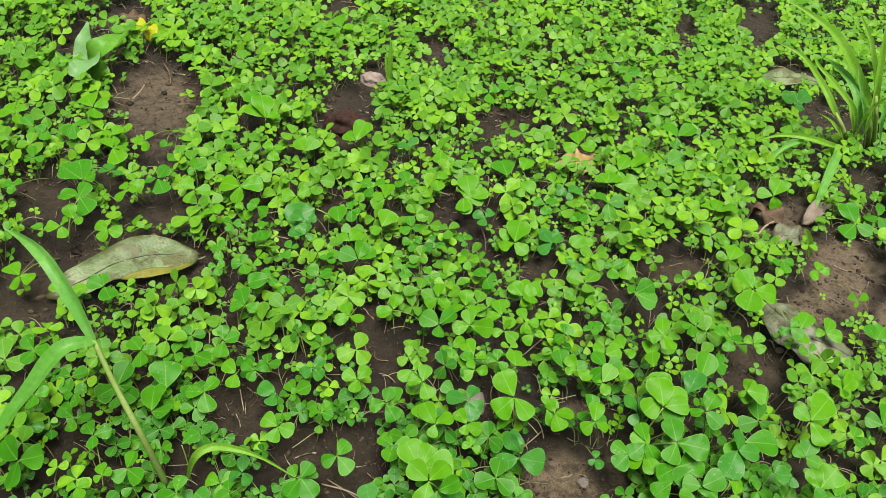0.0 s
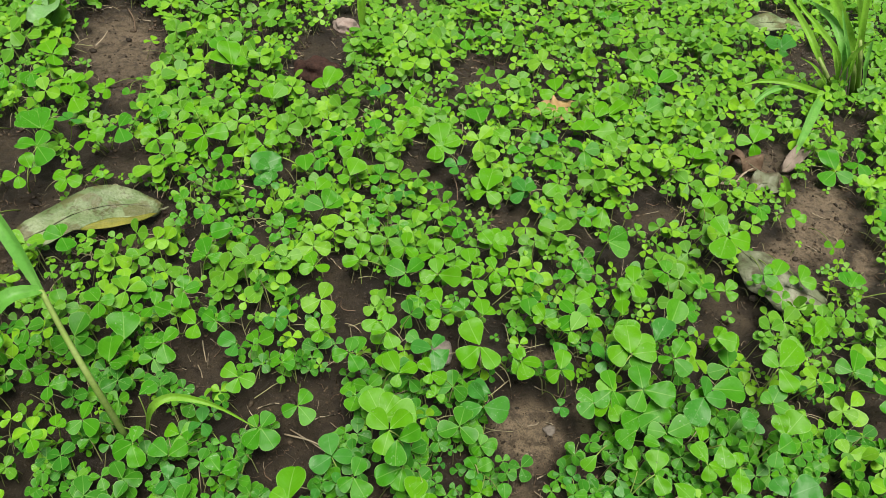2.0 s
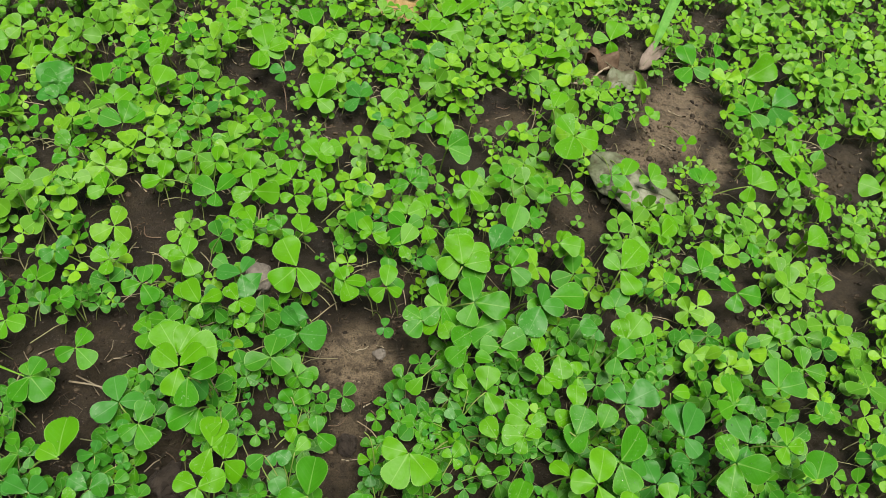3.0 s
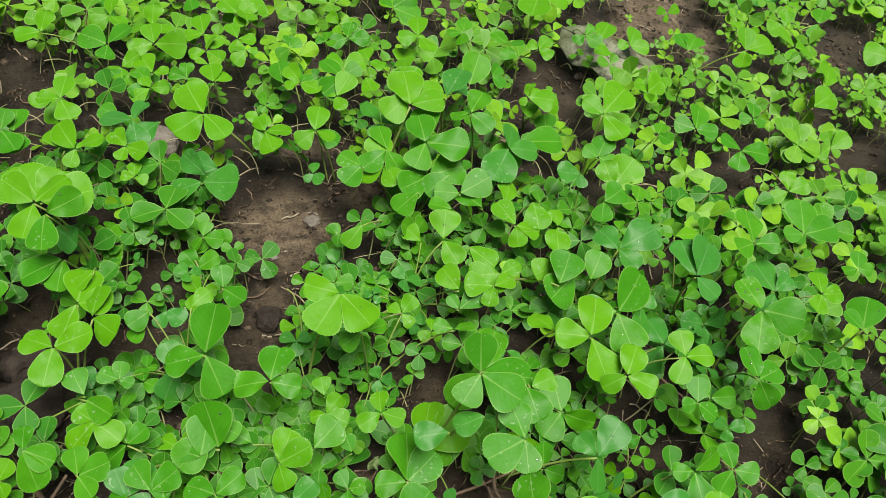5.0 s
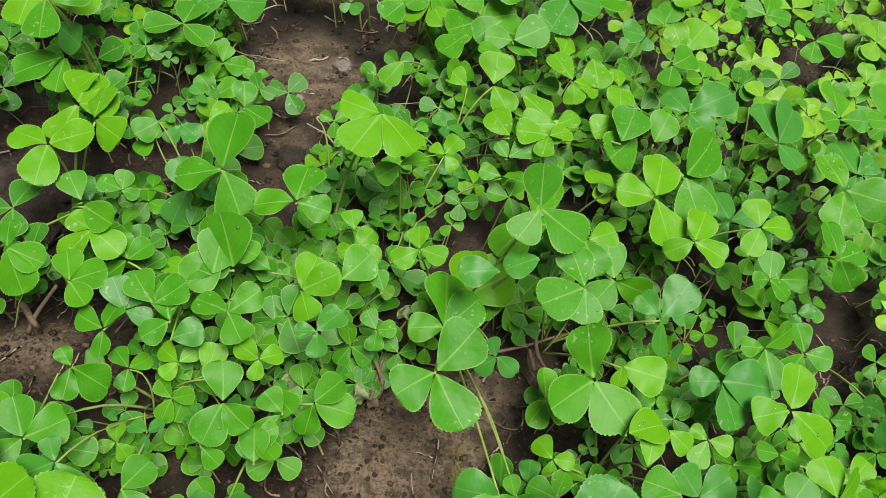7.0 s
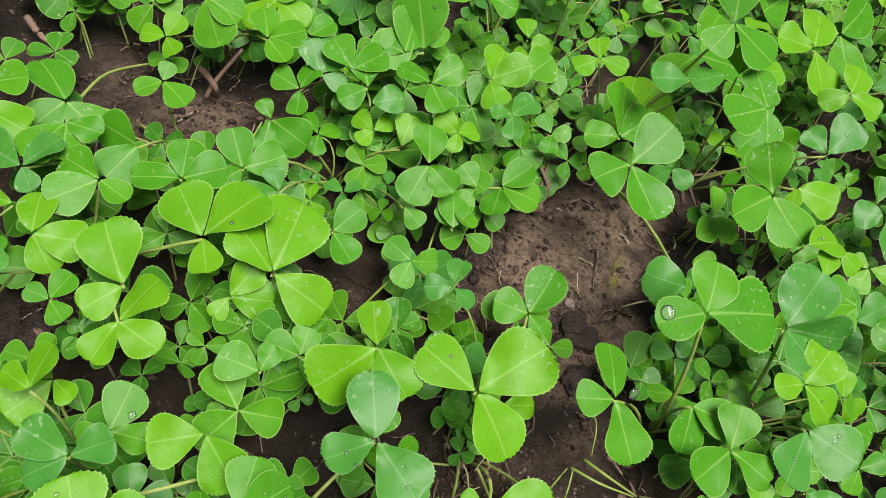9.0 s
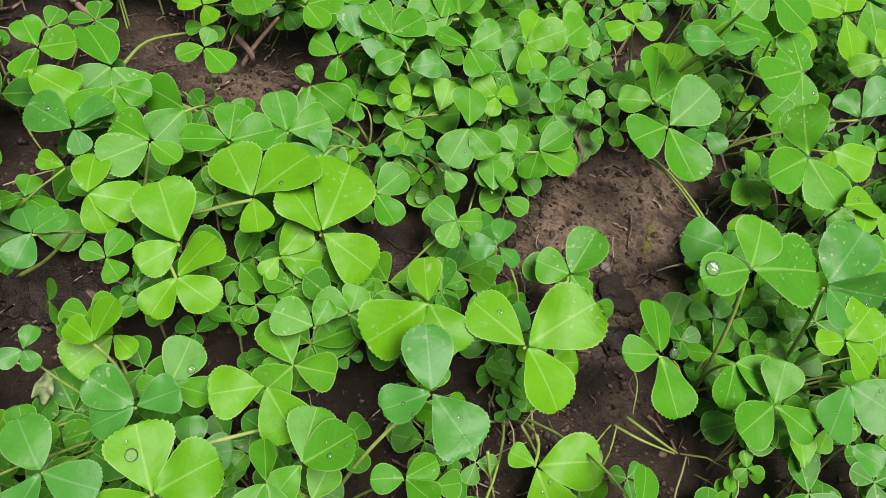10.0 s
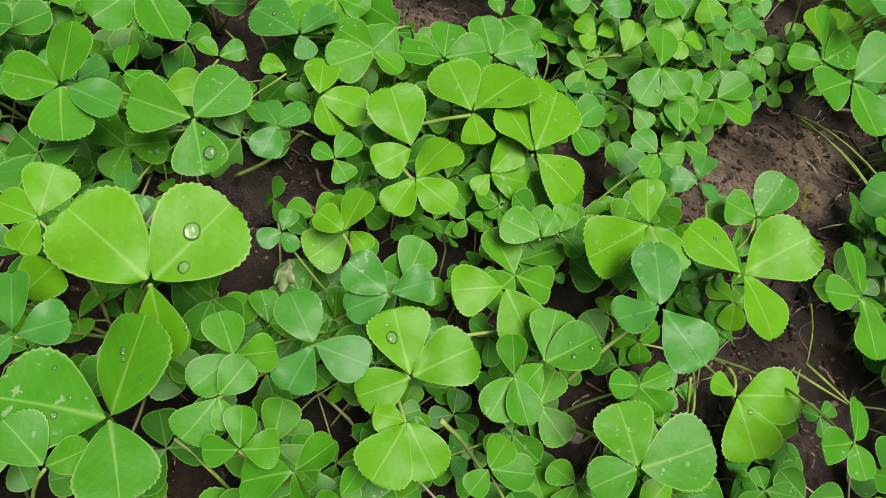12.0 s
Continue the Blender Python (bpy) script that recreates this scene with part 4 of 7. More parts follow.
leaf(0.4930, 1.1240, 0.0260, "b", 22.5, -68, 24.8, -139)
leaf(0.2810, 1.1990, 0.0200, "y", 22.9, 78, 17.4, -120, 23.2, -14)
leaf(0.0074, 0.0010, 0.0424, "g", 9.8, -114, 6.4, -61, 8.6, 62)
leaf(0.0248, -0.0097, 0.0409, "g", 10.4, -163, 7.0, -51, 8.9, 44)
leaf(0.0639, -0.0008, 0.0394, "g", 6.3, -123, 9.2, 3, 7.1, 64)
leaf(0.0104, 0.0434, 0.0393, "b", 5.9, -140, 5.4, -45, 5.6, 84)
leaf(0.0417, 0.0445, 0.0298, "g", 7.3, -156, 10.1, -9, 11.5, 75)
leaf(0.0825, 0.0723, 0.0297, "g", 8.4, -35, 8.1, 78, 9.9, 162)
leaf(0.0067, 0.1275, 0.0387, "g", 14.7, -122, 12.0, -80, 9.8, -10)
leaf(0.1237, 0.1366, 0.0296, "g", 8.0, -122, 10.3, -59, 7.1, 23)
leaf(0.0244, 0.1609, 0.0296, "g", 9.1, -144, 11.8, -39, 6.6, 85)
leaf(0.1870, 0.1844, 0.0334, "g", 13.7, -178, 17.8, 42, 20.0, 93)
leaf(0.3200, 0.1879, 0.0373, "g", 10.7, -177, 17.0, -85, 14.8, 44)
leaf(0.2237, 0.2363, 0.0423, "g", 20.8, -133, 24.0, -7, 21.2, 72)
leaf(-0.2968, 0.2881, 0.0457, "g", 19.3, -89, 18.6, 16, 21.2, 140)
leaf(-0.2472, 0.2759, 0.0435, "y", 7.3, -179, 11.1, -48, 8.7, 40)
leaf(-0.2334, 0.2874, 0.0443, "y", 6.5, -142, 7.8, 35, 10.0, 121)
leaf(-0.2185, 0.2967, 0.0430, "g", 12.2, -130, 14.8, -26, 13.2, 79)
leaf(0.3167, 0.2815, 0.0428, "b", 14.6, -97, 9.5, 19, 13.0, 159)
leaf(0.3794, 0.2723, 0.0543, "g", 22.8, -108, 22.1, -13, 19.4, 114)
leaf(-0.3157, 0.3459, 0.0451, "g", 11.9, -68, 11.3, 31, 11.4, 162)
leaf(-0.2884, 0.3550, 0.0425, "g", 8.1, -162, 12.0, -47, 10.9, 44)
leaf(-0.2772, 0.3325, 0.0430, "g", 11.2, -80, 13.2, 16, 14.4, 148)
leaf(-0.2553, 0.3200, 0.0438, "g", 11.1, -70, 13.1, 26, 12.4, 141)
leaf(0.0792, 0.3378, 0.0214, "g", 8.4, -136, 11.8, -12, 9.1, 81)
leaf(-0.3398, 0.3906, 0.0438, "g", 13.2, -115, 13.1, 6, 14.0, 133)
leaf(-0.2569, 0.4121, 0.0390, "g", 15.8, -71, 12.2, 19, 16.0, 145)
leaf(-0.0899, 0.3765, 0.0403, "g", 9.9, -177, 10.8, -12, 10.8, 52)
leaf(0.0306, 0.4088, 0.0452, "b", 18.2, -72, 13.8, 66, 18.4, 175)
leaf(0.1386, 0.3670, 0.0483, "b", 6.4, -139, 9.0, -49, 7.0, 87)
leaf(-0.2109, 0.4164, 0.0388, "g", 13.1, -112, 17.1, -16, 12.6, 94)
leaf(-0.1927, 0.4371, 0.0387, "g", 15.5, -87, 14.0, 27, 13.8, 107)
leaf(0.0536, 0.4584, 0.0438, "g", 10.7, -30, 11.9, 95, 11.5, 158)
leaf(-0.4023, 0.4788, 0.0363, "y", 14.3, -91, 16.0, -10, 18.0, 150)
leaf(-0.3226, 0.4818, 0.0363, "g", 17.5, -49, 14.6, 117, 15.5, 171)
leaf(-0.1584, 0.5185, 0.0381, "g", 9.3, -121, 10.8, -35, 7.4, 98)
leaf(-0.1279, 0.5197, 0.0380, "g", 10.9, -178, 8.3, -18, 7.4, 138)
leaf(0.0255, 0.5017, 0.0398, "y", 17.1, -161, 21.6, 0, 16.0, 104)
leaf(0.0870, 0.5025, 0.0402, "y", 12.4, -129, 7.3, 6, 10.1, 159)
leaf(0.1163, 0.5057, 0.0434, "g", 11.1, -141, 9.5, 40, 11.1, 93)
leaf(0.1406, 0.5140, 0.0456, "g", 7.8, -24, 10.1, 77, 7.1, 157)
leaf(-0.2360, 0.5562, 0.0363, "g", 11.7, -88, 10.0, 85, 8.4, 177)
leaf(-0.2319, 0.5323, 0.0351, "g", 9.9, -64, 8.8, 41, 8.2, 178)
leaf(-0.2079, 0.5413, 0.0359, "g", 11.3, -169, 13.6, -61, 9.0, 104)
leaf(-0.1965, 0.5534, 0.0359, "y", 9.0, -79, 9.2, 10, 8.5, 92)
leaf(-0.1678, 0.5743, 0.0361, "g", 12.2, -109, 8.0, 31, 9.4, 128)
leaf(-0.1306, 0.5381, 0.0371, "g", 10.0, -63, 14.5, 24, 13.9, 136)
leaf(-0.1282, 0.5647, 0.0370, "g", 9.6, -21, 9.6, 68, 7.7, 150)
leaf(-0.0491, 0.5729, 0.0365, "g", 13.4, -68, 13.7, 29, 9.6, 176)
leaf(-0.0204, 0.5647, 0.0373, "g", 11.6, -122, 9.3, -1, 11.4, 121)
leaf(0.0374, 0.5752, 0.0366, "g", 12.9, -76, 9.4, 14, 15.6, 138)
leaf(0.2757, 0.5282, 0.0490, "g", 12.9, -92, 12.0, 6, 16.8, 128)
leaf(0.2996, 0.5280, 0.0482, "y", 12.6, -40, 13.2, 48, 9.2, 147)
leaf(0.3448, 0.5621, 0.0449, "g", 10.9, -143, 14.2, -42, 10.8, 44)
leaf(-0.4771, 0.6044, 0.0363, "g", 9.9, -103, 10.0, 66, 12.0, 169)
leaf(-0.3637, 0.6274, 0.0363, "y", 16.1, -127, 10.6, 6, 13.7, 138)
leaf(-0.2384, 0.5993, 0.0363, "g", 10.4, -91, 10.3, 6, 12.2, 152)
leaf(-0.2068, 0.5955, 0.0363, "g", 13.9, -104, 15.0, -52, 11.9, 86)
leaf(-0.1653, 0.6231, 0.0356, "b", 13.4, -64, 12.5, 23, 16.8, 156)
leaf(-0.1595, 0.6002, 0.0355, "b", 9.5, -17, 13.3, 135, 17.2, 177)
leaf(-0.0464, 0.6176, 0.0333, "g", 11.0, -173, 11.8, -75, 10.5, 18)
leaf(-0.0234, 0.6226, 0.0321, "b", 12.3, -134, 14.0, -26, 8.9, 113)
leaf(0.0166, 0.6023, 0.0335, "y", 11.8, -98, 10.4, 18, 11.6, 176)
leaf(0.1289, 0.6175, 0.0334, "b", 13.5, -87, 10.9, -3, 10.7, 131)
leaf(0.1714, 0.6238, 0.0365, "g", 14.3, -88, 12.2, 33, 9.7, 178)
leaf(0.5506, 0.5979, 0.0325, "y", 17.4, -117, 20.8, 17, 23.2, 133)
leaf(-0.4841, 0.6583, 0.0363, "g", 10.9, -143, 11.2, 2, 13.7, 111)
leaf(-0.4309, 0.6489, 0.0363, "g", 18.5, -22, 13.9, 68, 17.6, 176)
leaf(-0.3951, 0.6551, 0.0363, "b", 12.6, 0, 11.3, 125, 12.6, 179)
leaf(-0.3082, 0.6816, 0.0363, "g", 8.4, -139, 11.2, 27, 13.5, 106)
leaf(-0.2213, 0.6336, 0.0363, "g", 10.7, -153, 16.0, -35, 13.3, 131)
leaf(-0.1856, 0.6649, 0.0338, "y", 16.3, -178, 12.8, -91, 16.4, 43)
leaf(-0.1212, 0.6567, 0.0322, "g", 14.7, -79, 10.4, -13, 11.3, 107)
leaf(-0.0513, 0.6438, 0.0317, "g", 13.1, -140, 9.5, -6, 14.1, 108)
leaf(0.0090, 0.6371, 0.0297, "g", 7.8, -83, 9.5, 55, 8.5, 150)
leaf(0.4107, 0.6801, 0.0291, "y", 14.0, -125, 12.9, 0, 12.3, 74)
leaf(0.4397, 0.6327, 0.0344, "y", 8.2, -109, 11.7, 34, 9.5, 152)
leaf(-0.5489, 0.7382, 0.0363, "y", 17.8, -52, 13.0, 66, 22.8, 159)
leaf(-0.5151, 0.7165, 0.0363, "g", 10.8, -89, 13.8, -14, 17.9, 145)
leaf(-0.4743, 0.7308, 0.0363, "g", 15.4, -140, 18.3, -59, 15.3, 36)
leaf(-0.4223, 0.7226, 0.0363, "y", 15.4, -58, 15.0, 76, 12.5, 167)
leaf(-0.1053, 0.7066, 0.0316, "g", 15.3, -115, 14.3, 45, 16.9, 156)
leaf(-0.0687, 0.7263, 0.0315, "g", 14.4, -160, 11.8, -5, 16.0, 113)
leaf(-0.0349, 0.7399, 0.0314, "y", 16.3, -72, 15.7, 53, 15.0, 137)
leaf(0.1371, 0.7081, 0.0256, "g", 12.6, 35, 11.6, 99, 9.2, 162)
leaf(0.5711, 0.7300, 0.0234, "b", 27.5, -73, 33.1, 41, 24.5, 166)
leaf(0.5875, 0.6935, 0.0269, "y", 16.7, -108, 11.0, 0, 12.9, 115)
leaf(0.0712, 0.7584, 0.0261, "y", 13.3, -106, 14.7, -6, 12.7, 155)
leaf(0.1094, 0.7814, 0.0237, "y", 11.6, -104, 9.9, 26, 13.9, 111)
leaf(0.1269, 0.7664, 0.0239, "b", 14.6, -179, 11.0, -68, 18.3, 36)
leaf(0.1766, 0.7567, 0.0240, "g", 24.5, -85, 19.0, 19, 19.0, 143)
leaf(-0.2840, 0.8409, 0.0363, "g", 17.7, -76, 16.2, 16, 22.9, 135)
leaf(0.4950, 0.7981, 0.0185, "g", 25.8, -136, 20.8, -32, 32.4, 106)
leaf(0.5285, 0.8207, 0.0212, "g", 17.7, -151, 20.3, -60, 17.7, 70)
leaf(0.0425, 1.0031, 0.0215, "g", 15.8, -84, 16.0, 25, 16.2, 145)
leaf(0.2520, 0.9998, 0.0212, "g", 15.6, -89, 15.9, 21, 15.3, 143)
leaf(0.1351, 1.0606, 0.0251, "y", 16.8, -93, 15.8, 14, 16.6, 144)
leaf(0.4797, 1.0716, 0.0363, "b", 18.1, -77, 28.0, 48, 25.1, 176)
leaf(0.2209, 1.0848, 0.0363, "g", 16.8, -89, 18.8, 23, 16.4, 143)

# further leaves of the near plants, between those above
NEAR_X, NEAR_Y = (-0.16, 0.40), (-0.12, 0.33)


ROSETTES = ((0.095, 0.150, 0.032, 0.030), (0.155, 0.215, 0.040, 0.025), (0.063, 0.225, 0.030, 0.022), (0.19, 0.29, 0.04, 0.03), (0.18, 0.045, 0.02, 0.02))


def scatter_leaves():
    r = random.Random(23)
    first = list(LEAVES)
    added = 0
    for _ in range(9000):
        x, y = r.uniform(*NEAR_X), r.uniform(*NEAR_Y)
        size = min(0.0165, max(0.006, r.lognormvariate(math.log(0.0098), 0.28)))
        # rosettes of tiny leaves stand close together
        if any(math.hypot((x - cx) / a, (y - cy) / b) < 1 for cx, cy, a, b in ROSETTES):
            size *= 0.60
        h = 0.010 + r.uniform(0.0, 0.013) + 0.5 * size
        if covers_bare(x, y, h + 0.4 * size) or noise.noise((x * 26, y * 26, 61.0)) < -0.22:
            continue
        if any((p.x - x) ** 2 + (p.y - y) ** 2 < (0.50 * size + 0.42 * max(q[0] for q in b)) ** 2 for p, t, b, u in LEAVES):
            continue
        over = [p.z for p, t, b, u in first if (p.x - x) ** 2 + (p.y - y) ** 2 < 0.0009]
        h = min([h] + [z - 0.008 for z in over])
        turn = r.uniform(0, 360)
        leaf(x, y, max(0.008, h), r.choice("ggbbgby"), *(v for k in (0, 118, 240) for v in (1000 * size * r.uniform(0.85, 1.1), turn + k + r.uniform(-16, 16))), lean=0.30)
        added += 1
        if added == 440:
            break


scatter_leaves()

TONES = {"y": "bright yellow-green young", "g": "fresh green", "b": "bluish green older"}


def grow_plants():
    """Groups neighbouring leaves into plants, each rooted in one crown."""
    cells = {}
    for item in LEAVES:
        cells.setdefault((math.floor(item[0].x / 0.055), math.floor(item[0].y / 0.055)), []).append(item)
    for key, items in sorted(cells.items()):
        r = random.Random(key[0] * 977 + key[1])
        mean = sum((i[0] for i in items), Vector()) / len(items)
        foot = Vector((mean.x + r.uniform(-0.012, 0.012), mean.y + r.uniform(0.0, 0.022), 0))
        # no plant is rooted in the bare spots
        for _ in range(14):
            if bareness(foot.x, foot.y) > -0.12:
                foot.y += 0.004
        foot.z = relief(foot.x, foot.y)
        plant = new("clover_plant")
        plant.location = foot
        tones = [i[1] for i in items]
        common = max(set(tones), key=tones.count)
        size = sum(b[0] for i in items for b in i[2]) / sum(len(i[2]) for i in items)
        word = "large-leaved" if size > 0.0185 else "small-leaved" if size < 0.012 else "three-leaved"
        count = "a single leaf" if len(items) == 1 else "a few leaves" if len(items) < 4 else "many leaves"
        tagged(plant, f"{TONES[common]} {word} clover with {count} rooted in soil", "clover", group="clover plants in the bed")
        for centre, tone, blades, bent in items:
            top = centre - foot
            sway = Vector((r.uniform(-0.006, 0.006), r.uniform(-0.006, 0.006), 0))
            line = arc(Vector((r.uniform(-0.003, 0.003), r.uniform(-0.003, 0.003), -0.002)), top - Vector((0, 0, 0.0012)), 0.012, 8, sway)
            length = max(b[0] for b in blades)
            thick = 0.00022 + 0.020 * length
            stalk = link("leaf_stalk", tube_mesh("leaf_stalk", line, [thick * (1.15 - 0.35 * i / 7) for i in range(8)], STALK), plant)
            lean = Euler((r.gauss(0, bent), r.gauss(0, bent), 0)).to_matrix().to_4x4()
            for long, heading in blades:
                me = r.choice(MESHES[tone])
                m = Matrix.Translation(top) @ FACING @ lean @ pose(0, 0, 0, 0, 0, heading - 90) @ pose(0, 0, 0, r.gauss(3, 6), r.gauss(0, 15), 0)
                m = m @ Matrix.Translation((0, 0.04 * long, 0)) @ Matrix.Diagonal((long * r.uniform(0.94, 1.04), long, long, 1))
                link("leaflet", me, stalk, m=m)


grow_plants()


# ---- the low growth that fills the bed ----
def low_growth():
    r = random.Random(5)
    shapes = []
    for vs in ((0.04, 0.24, 0.42, 0.57, 0.69, 0.79, 0.88, 0.945, 0.985), (0.05, 0.36, 0.62, 0.83, 0.965), tuple(0.03 + 0.965 * (1 - (1 - k / 18) ** 1.7) for k in range(19))):
        n = len(vs)
        ring = [(0.455 * blade_width(v) * (1.03 if k % 2 else 0.98), v) for k, v in enumerate(vs)]
        xy = np.array([(0, 0), (0, 0.5), (0, 1.0)] + ring + [(-x, v) for x, v in ring])
        tri = []
        for first, flip in ((3, False), (3 + n, True)):
            fans = [(0, first, 1)] + [(1, first + k, first + k + 1) for k in range(n - 1)] + [(1, first + n - 1, 2)]
            tri += [f[::-1] if flip else f for f in fans]
        shapes.append((xy, np.array(tri), np.array([1, 1, 0.15] + [0] * (2 * n), float)))
    young, deeper = [[], [], [], []], [[], [], [], []]
    stem_v, stem_f = [], []
    counts = {False: 0, True: 0}
    tall = [(i[0].x, i[0].y, i[0].z, max(b[0] for b in i[2])) for i in LEAVES]
    grid = {}
    for x, y, z, s in tall:
        for di in (-1, 0, 1):
            for dj in (-1, 0, 1):
                grid.setdefault((int(x // 0.04) + di, int(y // 0.04) + dj), []).append((x, y, z, s))
    face = FACING.to_3x3()
    tried = 0
    while tried < 104600:
        tried += 1
        upper = tried < 38000
        y, x = -0.9 + 3.5 * r.random() ** 0.95, 0.09 + r.uniform(-1.75, 1.75)
        under = tried > 102000
        if under:
            x, y = r.uniform(-0.24, 0.46), r.uniform(-0.17, 0.40)
        # the bed thins out towards an uneven edge
        outer = math.hypot((x - 0.09) / 1.7, (y - 0.75) / 1.65) + 0.10 * noise.noise((x * 2.2, y * 2.2, 33.0))
        if outer > 0.97 or r.random() < 1.8 * (outer - 0.52):
            continue
        if upper and NEAR_X[0] < x < NEAR_X[1] and NEAR_Y[0] < y < NEAR_Y[1]:
            continue
        if covers_bare(x, y, 0.026 if upper else 0.008) and r.random() > (0.0 if upper else (0.012 if y < 0.45 else 0.03) + 0.30 * max(0.0, noise.noise((x * 30, y * 30, 51.0)) - 0.1) * (y > 0.45)):
            continue
        thick = noise.noise((x * 9, y * 9, 21.0))
        if not under and r.random() > (0.75 if upper else 0.85) + 0.5 * thick:
            continue
        near = grid.get((int(x // 0.04), int(y // 0.04)), ())
        if upper:
            if any(math.hypot(px - x, py - y) < 0.85 * s + 0.006 for px, py, z, s in near):
                continue
            size = min(0.018, max(0.006, r.lognormvariate(math.log(0.0122), 0.26)))
            h = 0.016 + r.uniform(0.0, 0.018) + 0.016 * max(0.0, thick + 0.2)
        else:
            size = min(0.013, max(0.0035, r.lognormvariate(math.log(0.0066), 0.34)))
            h = 0.004 + 0.9 * size + r.uniform(0.0, 0.012)
        if under:
            size = min(0.013, max(0.004, r.lognormvariate(math.log(0.0082), 0.3)))
            h = 0.006 + 0.9 * size + r.uniform(0.0, 0.016)
        top = min([z for px, py, z, s in near if math.hypot(px - x, py - y) < 1.1 * s + 0.004], default=9.0)
        if top < 9:
            h = min(h, top - 0.008)
            if h < 0.004:
                continue
        ground_z = relief(x, y)
        c = np.array((x, y, ground_z + h))
        turn, three = r.uniform(0, 360), (0, r.gauss(118, 10), r.gauss(240, 10))
        lean = face @ Euler((r.gauss(0, 0.26), r.gauss(0, 0.26), 0)).to_matrix()
        middle = None
        # low leaves, and most near ones, get the green with shade painted in
        shaded = under or r.random() < 1.7 - 1.4 * math.hypot((x - 0.11) / 0.55, (y - 0.05) / 0.45)
        verts, faces, uvs, rims = deeper if shaded else young
        base_xy, tri, edge = shapes[2 if abs(x - 0.11) < 0.26 and y < 0.30 else 0 if (upper or under) and abs(x - 0.09) < 0.6 and y < 0.85 else 1]
        for k in three:
            fold, curl = r.uniform(0.0, 0.5), r.uniform(-0.1, 0.35)
            m = lean @ Euler((0, 0, radians(turn + k))).to_matrix() @ Euler((r.gauss(0.05, 0.14), r.gauss(0, 0.14), 0)).to_matrix()
            m = np.array(m) * size * r.uniform(0.85, 1.1)
            z = fold * np.abs(base_xy[:, 0]) - curl * base_xy[:, 1] ** 2 * 0.5
            p = np.column_stack([base_xy[:, 0], base_xy[:, 1] + 0.05, z]) @ m.T + c
            if middle is None:
                middle, p[0] = counts[shaded], c
            faces.append(np.where(tri == 0, middle, tri + counts[shaded]))
            verts.append(p)
            uvs.append(np.column_stack([base_xy[:, 0] + 0.5, base_xy[:, 1]]))
            rims.append(np.column_stack([edge, base_xy[:, 1]]))
            counts[shaded] += len(base_xy)
        foot = np.array((x + r.uniform(-0.01, 0.01), y + r.uniform(-0.01, 0.01), ground_z - 0.001))
        mid = foot * 0.5 + c * 0.5 + np.array((0, 0, 0.25 * h))
        w, base = 0.00022 + 0.028 * size, len(stem_v)
        line = (foot, mid, c - np.array((0, 0, 0.0005))) if y < 0.8 and abs(x - 0.09) < 0.5 else (foot, c - np.array((0, 0, 0.0005)))
        for p in line:
            for k in range(3):
                a = 2.094 * k
                stem_v.append((p[0] + w * math.cos(a), p[1] + w * math.sin(a), p[2]))
        for i in range(len(line) - 1):
            for k in range(3):
                q, q2 = base + 3 * i + k, base + 3 * i + (k + 1) % 3
                stem_f.append((q, q2, q2 + 3, q + 3))
    for (verts, faces, uvs, rims), mat, label in ((young, LEAF_STUFF, "low carpet of small fresh green clover leaves"), (deeper, SHADED_STUFF, "deep green clover leaves low among the stalks, shade in their colour")):
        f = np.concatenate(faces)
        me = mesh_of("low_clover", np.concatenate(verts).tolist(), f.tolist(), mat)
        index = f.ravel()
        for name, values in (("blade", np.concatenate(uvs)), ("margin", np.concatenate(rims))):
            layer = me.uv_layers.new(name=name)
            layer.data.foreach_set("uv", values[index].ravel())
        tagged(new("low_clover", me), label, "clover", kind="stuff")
    tagged(new("clover_stems", mesh_of("clover_stems", stem_v, stem_f, STEM_STUFF)), "thin pale green clover stems over soil", "stems", kind="stuff")


low_growth()


# ---- grass, weeds, fallen leaves, stones and twigs ----
GRASS = plain_material("grass_green", (0.19, 0.46, 0.028), (0.27, 0.52, 0.070), 35, 0.40, 0.12, 0.0004, 0.40)
GRASS_BLUE = plain_material("bluish_grass_green", (0.14, 0.42, 0.065), (0.20, 0.47, 0.10), 30, 0.40, 0.12, 0.0004, 0.36)
GRASS_DEEP = plain_material("deep_grass_green", (0.09, 0.31, 0.03), (0.13, 0.36, 0.06), 30, 0.42, 0.12, 0.0004, 0.22)
GRASS_BASE = plain_material("pale_grass_sheath", (0.27, 0.44, 0.075), (0.38, 0.50, 0.17), 40, 0.45, 0.12, 0.0004, 0.35)
WEED = plain_material("broad_weed_green", (0.084, 0.288, 0.018), (0.144, 0.336, 0.042), 50, 0.40, 0.3, 0.001, 0.15)
WEED_PALE = plain_material("pale_weed_green", (0.144, 0.336, 0.096), (0.204, 0.372, 0.156), 40, 0.40, 0.3, 0.001, 0.12)


